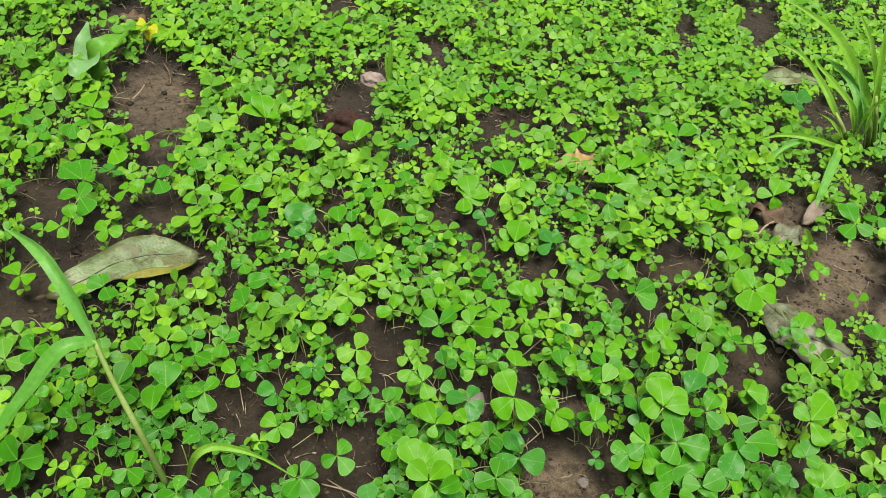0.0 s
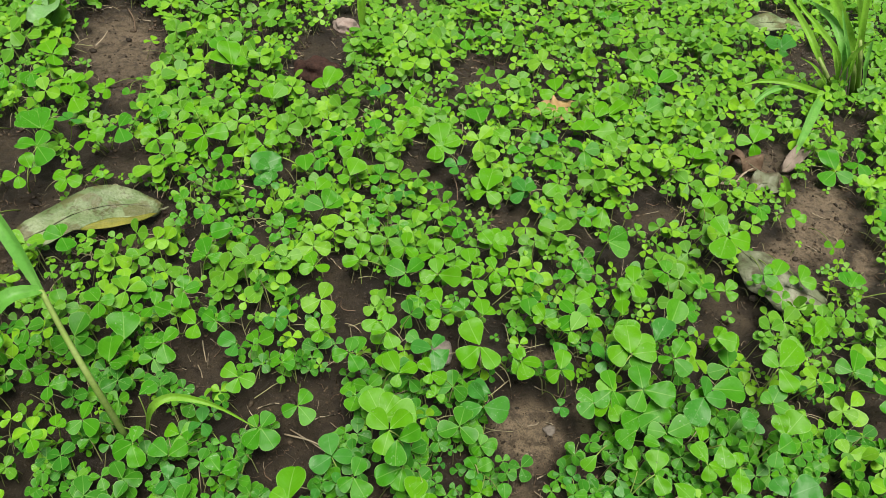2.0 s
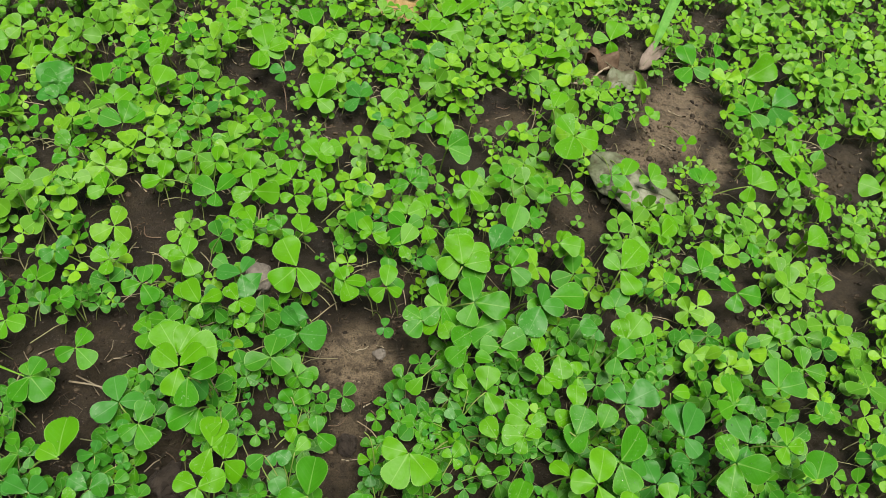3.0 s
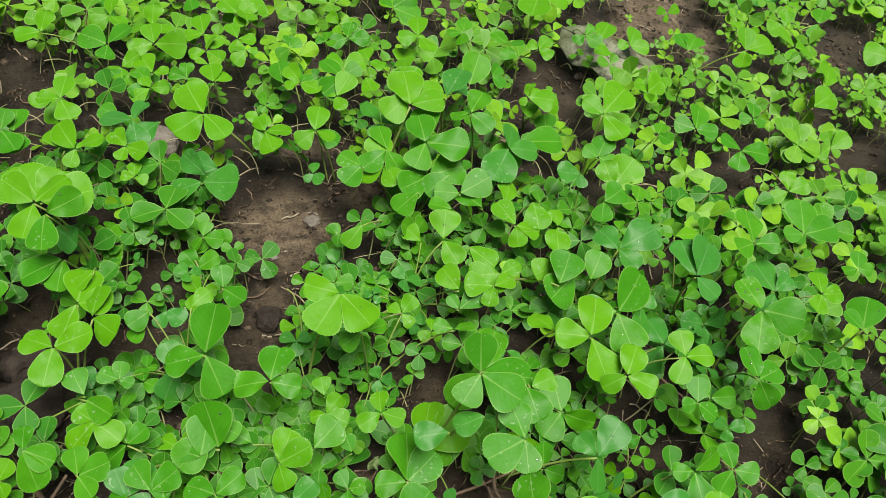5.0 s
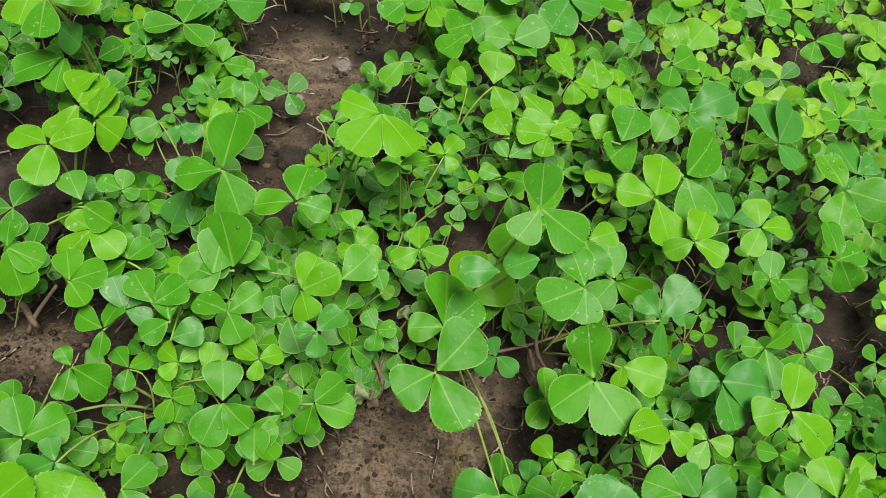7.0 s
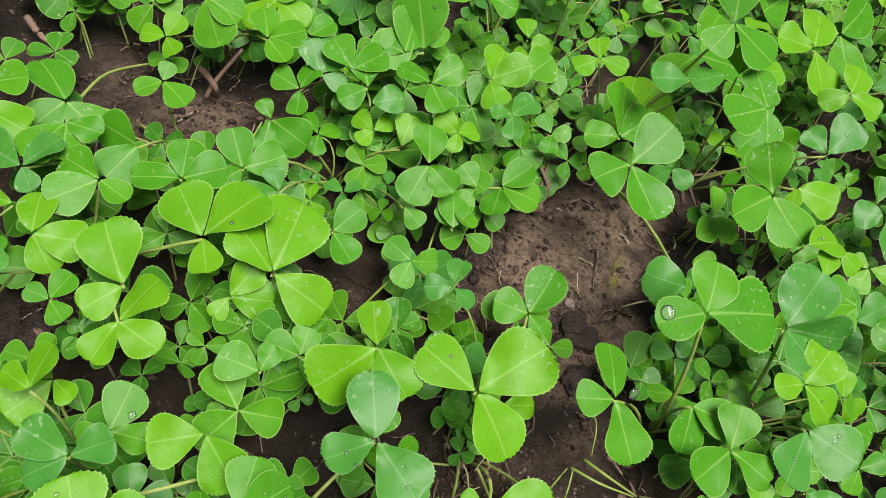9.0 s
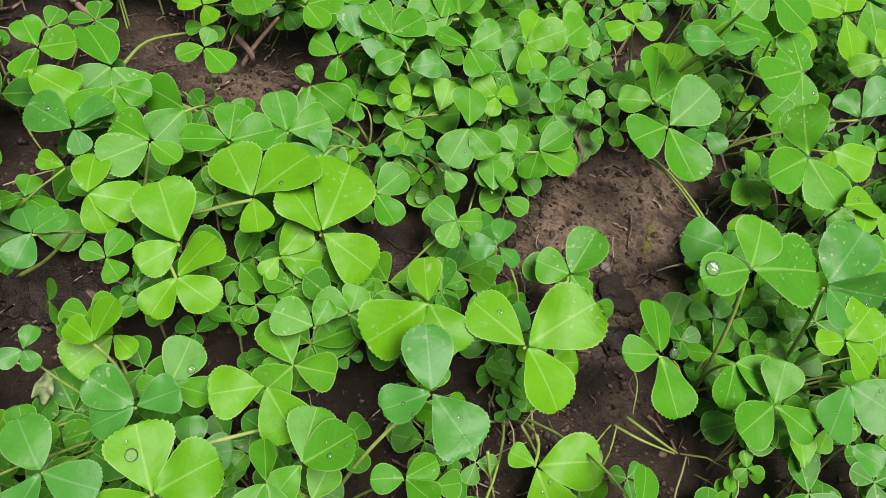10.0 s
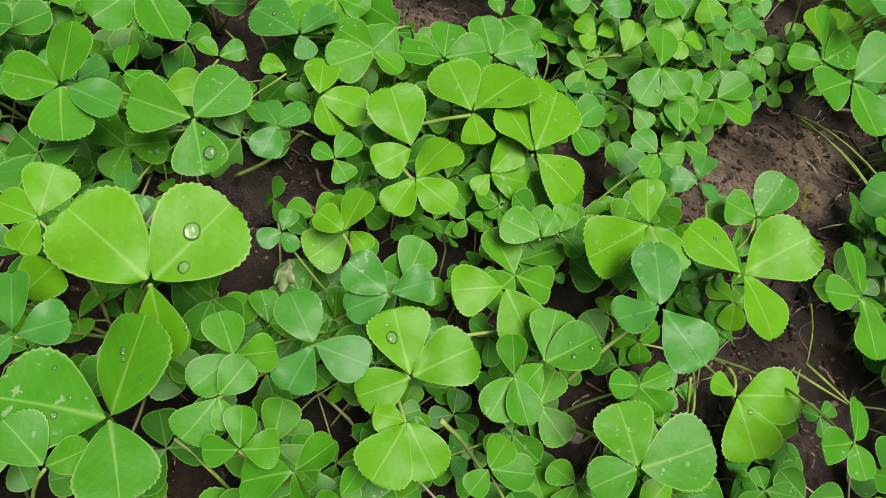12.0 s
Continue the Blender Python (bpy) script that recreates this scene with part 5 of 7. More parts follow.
def fallen_material(name, fresh, pale, spot, spots):
    """A limp leaf gone grey-green, blotched with rot and with faint side veins."""
    m, t, bsdf, out = material(name)
    place = t.nodes.new("ShaderNodeNewGeometry").outputs["Position"]
    colour = mix_node(t, step_node(t, noise_out(t, place, 30.0, 3.0), 0.35, 0.65), fresh, pale)
    blotch = step_node(t, noise_out(t, place, 44.0, 5.0, 0.7), 0.62 - spots, 0.74 - spots)
    colour = mix_node(t, math_node(t, "MULTIPLY", blotch, 0.85), colour, spot)
    tanned = step_node(t, noise_out(t, place, 33.0, 3.0, 0.6), 0.50, 0.57)
    colour = mix_node(t, math_node(t, "MULTIPLY", tanned, 0.70), colour, tuple(1.5 * v for v in spot))
    fine = noise_out(t, place, 420.0, 3.0)
    colour = mix_node(t, math_node(t, "MULTIPLY", step_node(t, fine, 0.55, 0.68), 0.4), colour, tuple(0.5 * v for v in fresh))
    t.links.new(colour, bsdf.inputs["Base Color"])
    bsdf.inputs["Roughness"].default_value = 0.48
    bsdf.inputs["Specular IOR Level"].default_value = 0.4
    bump_into(t, bsdf, math_node(t, "ADD", fine, math_node(t, "MULTIPLY", noise_out(t, place, 90.0, 3.0), 3.0)), 0.6, 0.0015)
    return m


DEAD_GREEN = fallen_material("fallen_leaf_grey_green", (0.100, 0.155, 0.055), (0.195, 0.250, 0.125), (0.056, 0.052, 0.016), 0.09)
DEAD_GREY = fallen_material("fallen_leaf_grey", (0.120, 0.142, 0.078), (0.215, 0.232, 0.155), (0.060, 0.052, 0.028), 0.10)
DRY_EDGE = plain_material("yellow_brown_leaf_edge", (0.12, 0.135, 0.014), (0.23, 0.22, 0.035), 70, 0.55, 0.5, 0.0012)
DEAD_BROWN = plain_material("dry_leaf_brown", (0.078, 0.051, 0.030), (0.150, 0.105, 0.066), 60, 0.75, 0.6, 0.0015)
DEAD_PALE = plain_material("dry_leaf_pale", (0.192, 0.156, 0.120), (0.252, 0.210, 0.168), 70, 0.8, 0.6, 0.0015)
TAN = plain_material("dry_leaf_tan", (0.30, 0.20, 0.075), (0.42, 0.31, 0.14), 45, 0.7, 0.5, 0.0015)
YELLOW = plain_material("yellowed_leaf", (0.50, 0.52, 0.020), (0.42, 0.46, 0.020), 80, 0.5, 0.2, 0.0006, 0.25)
RIB = plain_material("leaf_rib_pale", (0.120, 0.138, 0.072), (0.168, 0.174, 0.108), 60, 0.6)
STRAW = plain_material("dry_straw", (0.264, 0.216, 0.138), (0.360, 0.318, 0.228), 90, 0.7)
RUNNER = plain_material("creeping_stem_pale", (0.216, 0.252, 0.096), (0.300, 0.240, 0.168), 25, 0.5, 0.3, 0.0004)
TWIG = plain_material("brown_twig", (0.120, 0.084, 0.054), (0.204, 0.150, 0.102), 110, 0.85, 0.6, 0.001)
STONE = plain_material("grey_brown_stone", (0.156, 0.138, 0.114), (0.240, 0.216, 0.180), 70, 0.8, 0.7, 0.002)
PINK_STONE = plain_material("pale_pink_stone", (0.300, 0.228, 0.192), (0.372, 0.312, 0.270), 120, 0.8, 0.8, 0.002)
RED_CLOD = plain_material("reddish_clod", (0.040, 0.021, 0.015), (0.125, 0.066, 0.048), 150, 0.85, 1.0, 0.005)
DARK_CLOD = plain_material("dark_wet_clod", (0.030, 0.024, 0.019), (0.069, 0.056, 0.044), 160, 0.4, 0.9, 0.003)


def crumb_material():
    """Crumbs of soil, each damper or drier than the next."""
    m, t, bsdf, out = material("soil_crumb")
    geometry = t.nodes.new("ShaderNodeNewGeometry")
    colour = mix_node(t, math_node(t, "POWER", geometry.outputs["Random Per Island"], 1.8), (0.013, 0.0095, 0.0055), (0.135, 0.101, 0.063))
    grain = noise_out(t, geometry.outputs["Position"], 900.0, 3.0)
    colour = mix_node(t, math_node(t, "MULTIPLY", step_node(t, grain, 0.4, 0.65), 0.5), colour, (0.020, 0.015, 0.010))
    t.links.new(colour, bsdf.inputs["Base Color"])
    bsdf.inputs["Roughness"].default_value = 0.6
    bsdf.inputs["Specular IOR Level"].default_value = 0.3
    bump_into(t, bsdf, grain, 0.7, 0.0015)
    return m


CRUMB = crumb_material()


def smooth_line(points, count):
    """Catmull-Rom through the given points."""
    p = [Vector(q) for q in points]
    p = [2 * p[0] - p[1]] + p + [2 * p[-1] - p[-2]]
    out = []
    for i in range(count):
        s = i / (count - 1) * (len(p) - 3)
        k = min(int(s), len(p) - 4)
        f = s - k
        a, b, c, d = p[k:k + 4]
        out.append(0.5 * (2 * b + (c - a) * f + (2 * a - 5 * b + 4 * c - d) * f * f + (3 * b - a - 3 * c + d) * f ** 3))
    return out


def sheet(name, line, half_widths, up, mat, fold=0.15, thick=0.0004, wave=0.0, seed=0):
    """A leaf blade with thickness along a centre line; up: the way its face looks, one vector or one a point."""
    r = random.Random(seed)
    phase, n, cols = r.uniform(0, 6), len(line), 7
    top, ups = [], []
    for i, p in enumerate(line):
        ahead = (line[min(i + 1, n - 1)] - line[max(i - 1, 0)]).normalized()
        side = ahead.cross(Vector(up)).normalized()
        face = side.cross(ahead).normalized()
        ups.append(face)
        for k in range(cols):
            s = 2 * k / (cols - 1) - 1
            w = half_widths[i]
            ripple = wave * math.sin(5 * i / n * 3 + phase + 2 * s) * abs(s) + wave * 0.6 * noise.noise((s * 2 + seed, i * 0.6, 1.3))
            top.append(p + side * (s * w) + face * (fold * abs(s) * w + ripple))
    if thick == 0:
        faces = [(i * cols + k, i * cols + k + 1, (i + 1) * cols + k + 1, (i + 1) * cols + k) for i in range(n - 1) for k in range(cols - 1)]
        return mesh_of(name, top, faces, mat)
    bottom = [v - ups[i // cols] * thick for i, v in enumerate(top)]
    verts, m = top + bottom, len(top)
    faces = []
    for i in range(n - 1):
        for k in range(cols - 1):
            a = i * cols + k
            faces.append((a, a + 1, a + cols + 1, a + cols))
            faces.append((m + a, m + a + cols, m + a + cols + 1, m + a + 1))
        for a, b in ((i * cols, (i + 1) * cols), ((i + 1) * cols + cols - 1, i * cols + cols - 1)):
            faces.append((a, b, m + b, m + a))
    for a in range(cols - 1):
        faces.append((a + 1, a, m + a, m + a + 1))
        e = (n - 1) * cols + a
        faces.append((e, e + 1, m + e + 1, m + e))
    return mesh_of(name, verts, faces, mat)


def taper(count, width, kind="grass"):
    """Half-widths along a blade."""
    out = []
    for i in range(count):
        s = i / (count - 1)
        if kind == "grass":
            w = (0.45 + 0.55 * min(1, s / 0.3)) * max(0.04, 1 - s ** 2.6)
        elif kind == "ovate":
            w = max(0.03, math.sin(math.pi * s ** 0.75) ** 0.7)
        else:
            w = max(0.05, math.sin(math.pi * min(1, s * 0.98 + 0.01)) ** 0.62)
        out.append(w * width)
    return out


def grass_blade(parent, points, width, up, mat, seed, label=""):
    base = parent.location
    line = smooth_line([Vector(p) - base for p in points], 16)
    return link("blade", sheet("blade", line, taper(16, width), up, mat, 0.5, 0, 0.0004, seed), parent, label)


def fallen_leaf(name, points, width, up, mat, label, category, kind="leaf", fold=0.12, wave=0.003, seed=1, rib=True):
    """A fallen leaf with its midrib, lying on the soil."""
    start = Vector(points[0])
    thing = new(name)
    thing.location = start
    line = smooth_line([Vector(p) - start for p in points], 18)
    link("blade", sheet("blade", line, taper(18, width, kind), up, mat, fold, 0.0007, wave, seed), thing)
    if rib:
        high = [p + Vector(up).normalized() * 0.0006 for p in line]
        link("midrib", tube_mesh("midrib", high, [0.0007 * (1 - 0.7 * i / 17) for i in range(18)], RIB, 5), thing, label="pale raised midrib")
    return tagged(thing, label, category)


def rock(name, place, radii, mat, seed, label, category, turn=0.0, rough=0.28):
    """A worn stone or clod, sunk a little into the soil."""
    bm = bmesh.new()
    bmesh.ops.create_icosphere(bm, subdivisions=4, radius=1.0)
    for v in bm.verts:
        d = v.co.normalized()
        k = 1 + rough * noise.noise(d * 1.3 + Vector((seed * 7.1, 0, 0))) + 0.4 * rough * noise.noise(d * 3.5 + Vector((0, seed * 3.7, 0))) + 0.18 * rough * noise.noise(d * 11 + Vector((seed, 0, 0)))
        v.co = Vector((d.x * radii[0], d.y * radii[1], d.z * radii[2])) * k
    me = bpy.data.meshes.new(name)
    bm.to_mesh(me)
    bm.free()
    me.materials.append(mat)
    me.polygons.foreach_set("use_smooth", [True] * len(me.polygons))
    ob = new(name, me)
    ob.matrix_basis = pose(place[0], place[1], relief(place[0], place[1]) + radii[2] * 0.45, 0, 0, turn)
    return tagged(ob, label, category)


def twig(name, points, radius, mat, label, category, group=""):
    start = Vector(points[0])
    line = smooth_line([Vector(p) - start for p in points], 12)
    ob = new(name, tube_mesh(name, line, [radius * (1.05 - 0.4 * i / 11) for i in range(12)], mat, 6))
    ob.location = start
    return tagged(ob, label, category, group)


TO_EYE = (-0.1, -0.75, 0.65)

# the tall grass shoot whose leaf has bent over
shoot = new("grass_shoot")
shoot.location = (-0.1965, 0.3086, 0.0000)
tagged(shoot, "single tall light green grass shoot with bent leaves", "grass")
stem_line = smooth_line([Vector(p) - shoot.location for p in ((-0.1965, 0.3086, 0.0000), (-0.2056, 0.3050, 0.0781), (-0.2254, 0.3200, 0.1103), (-0.2424, 0.3346, 0.1402))], 14)
link("stem", tube_mesh("stem", stem_line, [0.0026 - 0.0008 * i / 13 for i in range(14)], GRASS_BASE, 8), shoot, "pale green grass stem")
grass_blade(shoot, [(-0.2424, 0.3346, 0.1402), (-0.2558, 0.3450, 0.1653), (-0.2773, 0.3600, 0.1864), (-0.3009, 0.3750, 0.1882), (-0.3222, 0.3850, 0.1862)], 0.0060, TO_EYE, GRASS_BLUE, 3)
grass_blade(shoot, [(-0.2424, 0.3346, 0.1402), (-0.2572, 0.3200, 0.1427), (-0.2739, 0.3000, 0.1213), (-0.2913, 0.2800, 0.0973), (-0.3061, 0.2600, 0.0752)], 0.0072, (-0.35, -0.65, 0.6), GRASS_DEEP, 4)

# a short arching blade beside it
arching = new("arching_grass")
arching.location = (-0.1859, 0.3198, 0.0000)
tagged(arching, "thin pale green grass blade arching over clover", "grass")
grass_blade(arching, [(-0.1859, 0.3198, 0.0000), (-0.1726, 0.3150, 0.0447), (-0.1577, 0.3226, 0.0514), (-0.1263, 0.3217, 0.0490), (-0.0966, 0.3187, 0.0317)], 0.0034, TO_EYE, GRASS, 6)

# the grass tuft
tuft = new("grass_tuft")
tuft.location = (0.5735, 1.0269, 0.0000)
tagged(tuft, "bushy green grass tuft with broad drooping blades in soil", "grass")
grass_blade(tuft, [(0.5922, 1.0321, 0.0000), (0.5453, 1.0000, 0.0809), (0.4838, 1.0300, 0.1530), (0.4398, 1.0500, 0.1768), (0.3960, 1.0700, 0.1902)], 0.0074, TO_EYE, GRASS, 1)
grass_blade(tuft, [(0.5634, 1.0304, 0.0000), (0.4902, 0.9700, 0.0798), (0.4650, 0.9900, 0.1085), (0.4314, 1.0100, 0.1357), (0.3936, 1.0300, 0.1437)], 0.0053, TO_EYE, GRASS, 2)
grass_blade(tuft, [(0.5681, 1.0317, 0.0000), (0.5202, 0.9800, 0.0791), (0.4817, 0.9900, 0.1113), (0.4594, 1.0100, 0.1249), (0.4462, 1.0200, 0.1399)], 0.0043, TO_EYE, GRASS, 3)
grass_blade(tuft, [(0.5950, 1.0329, 0.0000), (0.5390, 1.0000, 0.1155), (0.5198, 1.0100, 0.1542), (0.5032, 1.0200, 0.1797), (0.4764, 1.0300, 0.2109)], 0.0043, TO_EYE, GRASS, 4)
grass_blade(tuft, [(0.6016, 1.0347, 0.0000), (0.5414, 0.9900, 0.1038), (0.5248, 1.0000, 0.1640), (0.5115, 1.0100, 0.2131)], 0.0053, TO_EYE, GRASS, 5)
grass_blade(tuft, [(0.5477, 0.9982, 0.0100), (0.4882, 0.9440, 0.0450), (0.4509, 0.9447, 0.0500), (0.4221, 0.9475, 0.0450), (0.3898, 0.9345, 0.0400)], 0.0046, TO_EYE, GRASS, 6)
grass_blade(tuft, [(0.5325, 0.9847, 0.0200), (0.4978, 0.9263, 0.0350), (0.4737, 0.8756, 0.0300), (0.4585, 0.8421, 0.0200), (0.4519, 0.8264, 0.0120)], 0.0071, TO_EYE, GRASS_BLUE, 7)
grass_blade(tuft, [(0.5803, 1.0351, 0.0000), (0.5274, 0.9900, 0.0836), (0.5095, 1.0100, 0.1096), (0.4909, 1.0300, 0.1198), (0.4809, 1.0500, 0.1222)], 0.0068, TO_EYE, GRASS_BLUE, 8)
grass_blade(tuft, [(0.5662, 1.0312, 0.0000), (0.5246, 0.9600, 0.0782), (0.5250, 0.9500, 0.1079), (0.5338, 0.9400, 0.1321)], 0.0037, TO_EYE, GRASS, 9)
grass_blade(tuft, [(0.6019, 1.0223, 0.0000), (0.6049, 0.9999, 0.0300), (0.6353, 1.0161, 0.0300)], 0.0043, TO_EYE, GRASS_BLUE, 10)
grass_blade(tuft, [(0.4707, 0.9523, 0.0450), (0.4376, 0.9377, 0.0400), (0.4168, 0.9217, 0.0280), (0.4049, 0.8956, 0.0200)], 0.0037, TO_EYE, GRASS_BLUE, 11)
grass_blade(tuft, [(0.5709, 1.0325, 0.0000), (0.5204, 0.9750, 0.0684), (0.5052, 0.9800, 0.0944), (0.4890, 0.9900, 0.1125)], 0.0030, TO_EYE, GRASS, 12)
grass_blade(tuft, [(0.5856, 1.0303, 0.0000), (0.5387, 0.9900, 0.0764), (0.5187, 1.0000, 0.1121), (0.5089, 1.0100, 0.1330)], 0.0031, TO_EYE, GRASS_BLUE, 13)
grass_blade(tuft, [(0.5725, 1.0235, 0.0000), (0.5348, 0.9600, 0.0681), (0.5253, 0.9600, 0.1092), (0.5205, 0.9700, 0.1370)], 0.0027, TO_EYE, GRASS, 14)
grass_blade(tuft, [(0.5577, 1.0225, 0.0000), (0.4982, 0.9500, 0.0615), (0.4795, 0.9500, 0.0772), (0.4587, 0.9500, 0.0860)], 0.0025, TO_EYE, GRASS, 15)
grass_blade(tuft, [(0.6108, 1.0341, 0.0000), (0.5638, 0.9800, 0.0638), (0.5553, 0.9800, 0.0941), (0.5505, 0.9800, 0.1196)], 0.0037, TO_EYE, GRASS_BLUE, 16)
for points in (((0.5922, 1.0321, 0.0000), (0.5534, 0.9850, 0.0589), (0.5461, 1.0000, 0.0810)), ((0.5634, 1.0304, 0.0000), (0.5085, 0.9650, 0.0604), (0.4902, 0.9700, 0.0798)), ((0.6016, 1.0347, 0.0000), (0.5547, 0.9850, 0.0730), (0.5414, 0.9900, 0.1038))):
    line = smooth_line([Vector(p) - tuft.location for p in points], 8)
    link("sheath", tube_mesh("sheath", line, [0.0038 - 0.0012 * i / 7 for i in range(8)], GRASS_BASE, 7), tuft, "pale lower grass sheath")

# small grass seedlings
for foot, tips, width in (
    ((-0.1315, 0.9924, 0.0000), ((-0.1426, 1.0000, 0.0520), (-0.1357, 1.0000, 0.0751), (-0.1253, 1.0000, 0.0414)), 0.0042),
    ((0.1005, 0.8433, 0.0000), ((0.0929, 0.8700, 0.0218), (0.1000, 0.8700, 0.0168)), 0.0030),
    ((0.4575, 1.3999, 0.0000), ((0.3954, 1.3200, 0.0340), (0.4361, 1.3500, 0.0621)), 0.0065),
    ((0.4293, 0.7416, 0.0000), ((0.3937, 0.7200, 0.0555),), 0.0045),
):
    seedling = new("grass_seedling")
    seedling.location = foot
    tagged(seedling, "small light green grass seedling among clover", "grass", "grass seedlings")
    for k, tip in enumerate(tips):
        f, p = Vector(foot), Vector(tip)
        grass_blade(seedling, [f, f.lerp(p, 0.4) + Vector((0, 0, 0.006)), f.lerp(p, 0.75) + Vector((0, 0, 0.005)), p], width, TO_EYE, GRASS, 30 + k)

# the broad-leaved weed
weed = new("broadleaf_weed")
weed.location = (-0.5619, 0.9265, 0.0000)
tagged(weed, "broad-leaved green weed with upright pale leaves", "weed")
for points, width, mat, seed in (
    ([(-0.5619, 0.9265, 0.0000), (-0.5727, 0.9450, 0.0067), (-0.5729, 0.9600, 0.0242), (-0.5744, 0.9800, 0.0427)], 0.014, WEED_PALE, 1),
    ([(-0.5498, 0.9141, 0.0100), (-0.5278, 0.9024, 0.0400), (-0.5139, 0.9141, 0.0500), (-0.5044, 0.9500, 0.0500)], 0.016, WEED, 2),
    ([(-0.5245, 0.8999, 0.0350), (-0.5184, 0.8683, 0.0450), (-0.5221, 0.8444, 0.0450), (-0.5348, 0.8374, 0.0400)], 0.016, WEED_PALE, 3),
    ([(-0.5533, 0.9130, 0.0100), (-0.5226, 0.8800, 0.0250), (-0.5131, 0.8828, 0.0200), (-0.5042, 0.8910, 0.0120)], 0.017, WEED, 4),
    ([(-0.5590, 0.9181, 0.0100), (-0.5580, 0.8905, 0.0300), (-0.5664, 0.8760, 0.0300), (-0.5882, 0.8787, 0.0200)], 0.016, WEED, 5),
):
    line = smooth_line([Vector(p) - weed.location for p in points], 14)
    link("leaf", sheet("leaf", line, taper(14, width, "ovate"), TO_EYE, mat, 0.2, 0, 0.002, seed), weed)

# fallen leaves
big = fallen_leaf("fallen_leaf", [(-0.3895, 0.4880, 0.0030), (-0.3626, 0.5041, 0.0120), (-0.3389, 0.5300, 0.0180), (-0.3119, 0.5493, 0.0190), (-0.2809, 0.5600, 0.0160), (-0.2653, 0.5673, 0.0080)], 0.022, (0.05, -0.30, 0.95), DEAD_GREEN, "large grey-green fallen leaf with browned edge on soil", "leaf", fold=0.10, wave=0.004, seed=3)
edge_line = smooth_line([Vector(p) - big.location for p in ((-0.3210, 0.5099, 0.0200), (-0.3023, 0.5204, 0.0220), (-0.2805, 0.5305, 0.0220), (-0.2625, 0.5495, 0.0180))], 12)
link("browned_edge", sheet("browned_edge", edge_line, taper(12, 0.0050, "ovate"), (0.05, -0.30, 0.95), DRY_EDGE, 0.1, 0.0006, 0.001, 5), big, label="yellow-brown dried leaf edge")
link("leaf_stalk", tube_mesh("leaf_stalk", [Vector(p) - big.location for p in ((-0.2661, 0.5662, 0.0080), (-0.2625, 0.5668, 0.0090), (-0.2588, 0.5702, 0.0100))], [0.0014, 0.0012, 0.0009], RIB, 5), big)
fallen_leaf("fallen_leaf", [(0.3490, 0.6330, 0.0100), (0.3600, 0.6070, 0.0170), (0.3740, 0.5760, 0.0200), (0.3861, 0.5511, 0.0100)], 0.026, (-0.1, -0.2, 0.97), DEAD_GREY, "grey-green fallen leaf with curled dark edge under clover", "leaf", fold=-0.12, wave=0.004, seed=8)
fallen_leaf("fallen_leaf", [(0.3650, 0.5949, 0.0100), (0.3790, 0.5798, 0.0180), (0.4009, 0.5732, 0.0180), (0.4274, 0.5718, 0.0080)], 0.021, (-0.1, -0.2, 0.97), DEAD_GREY, "grey-green fallen leaf half hidden by clover", "leaf", fold=-0.1, wave=0.003, seed=9)
fallen_leaf("fallen_leaf", [(0.4502, 1.1760, 0.0060), (0.4794, 1.1899, 0.0160), (0.5182, 1.1983, 0.0180), (0.5609, 1.2109, 0.0100)], 0.018, (0, -0.25, 0.96), DEAD_GREEN, "grey-green fallen leaf lying beside a grass tuft", "leaf", fold=0.08, wave=0.003, seed=11)
fallen_leaf("dry_leaf", [(0.3681, 0.8158, 0.0040), (0.3795, 0.8009, 0.0140), (0.3971, 0.7916, 0.0100), (0.4124, 0.7797, 0.0060)], 0.012, (0, -0.2, 0.97), DEAD_BROWN, "crumpled brown dry leaf on soil", "leaf", fold=0.35, wave=0.009, seed=13)
fallen_leaf("dry_leaf", [(0.4327, 0.7984, 0.0060), (0.4438, 0.8099, 0.0140), (0.4619, 0.8362, 0.0120), (0.4778, 0.8554, 0.0080)], 0.010, (0, -0.3, 0.95), DEAD_PALE, "pale crumpled dry leaf on soil", "leaf", fold=0.4, wave=0.006, seed=14)
fallen_leaf("dry_leaf", [(0.3884, 0.7520, 0.0040), (0.3975, 0.7623, 0.0100), (0.4096, 0.7630, 0.0100), (0.4241, 0.7605, 0.0040)], 0.016, (0, -0.3, 0.95), DEAD_GREY, "grey crumpled dry leaf on soil", "leaf", fold=0.3, wave=0.006, seed=15)
fallen_leaf("dry_leaf", [(0.1211, 0.8674, 0.0040), (0.1360, 0.8541, 0.0120), (0.1536, 0.8588, 0.0120), (0.1755, 0.8834, 0.0050)], 0.019, (0, -0.35, 0.93), TAN, "tan dry leaf lying under clover", "leaf", fold=0.15, wave=0.003, seed=16)
fallen_leaf("dry_leaf", [(-0.5780, 1.0795, 0.0040), (-0.5535, 1.0742, 0.0120), (-0.5350, 1.0817, 0.0060)], 0.012, (0, -0.3, 0.95), DEAD_BROWN, "brown dry leaf on soil", "leaf", fold=0.2, wave=0.004, seed=17)
fallen_leaf("yellow_leaf", [(-0.5094, 1.0117, 0.0200), (-0.5102, 1.0113, 0.0330), (-0.5160, 1.0244, 0.0390)], 0.008, (0, -0.6, 0.8), YELLOW, "small bright yellow withered leaf", "leaf", kind="ovate", seed=18, wave=0.001, rib=False)
fallen_leaf("yellow_leaf", [(-0.4957, 0.9932, 0.0200), (-0.4890, 0.9972, 0.0330), (-0.4929, 1.0193, 0.0360)], 0.010, (0, -0.6, 0.8), YELLOW, "small bright yellow withered leaf", "leaf", kind="ovate", seed=19, wave=0.001, rib=False)
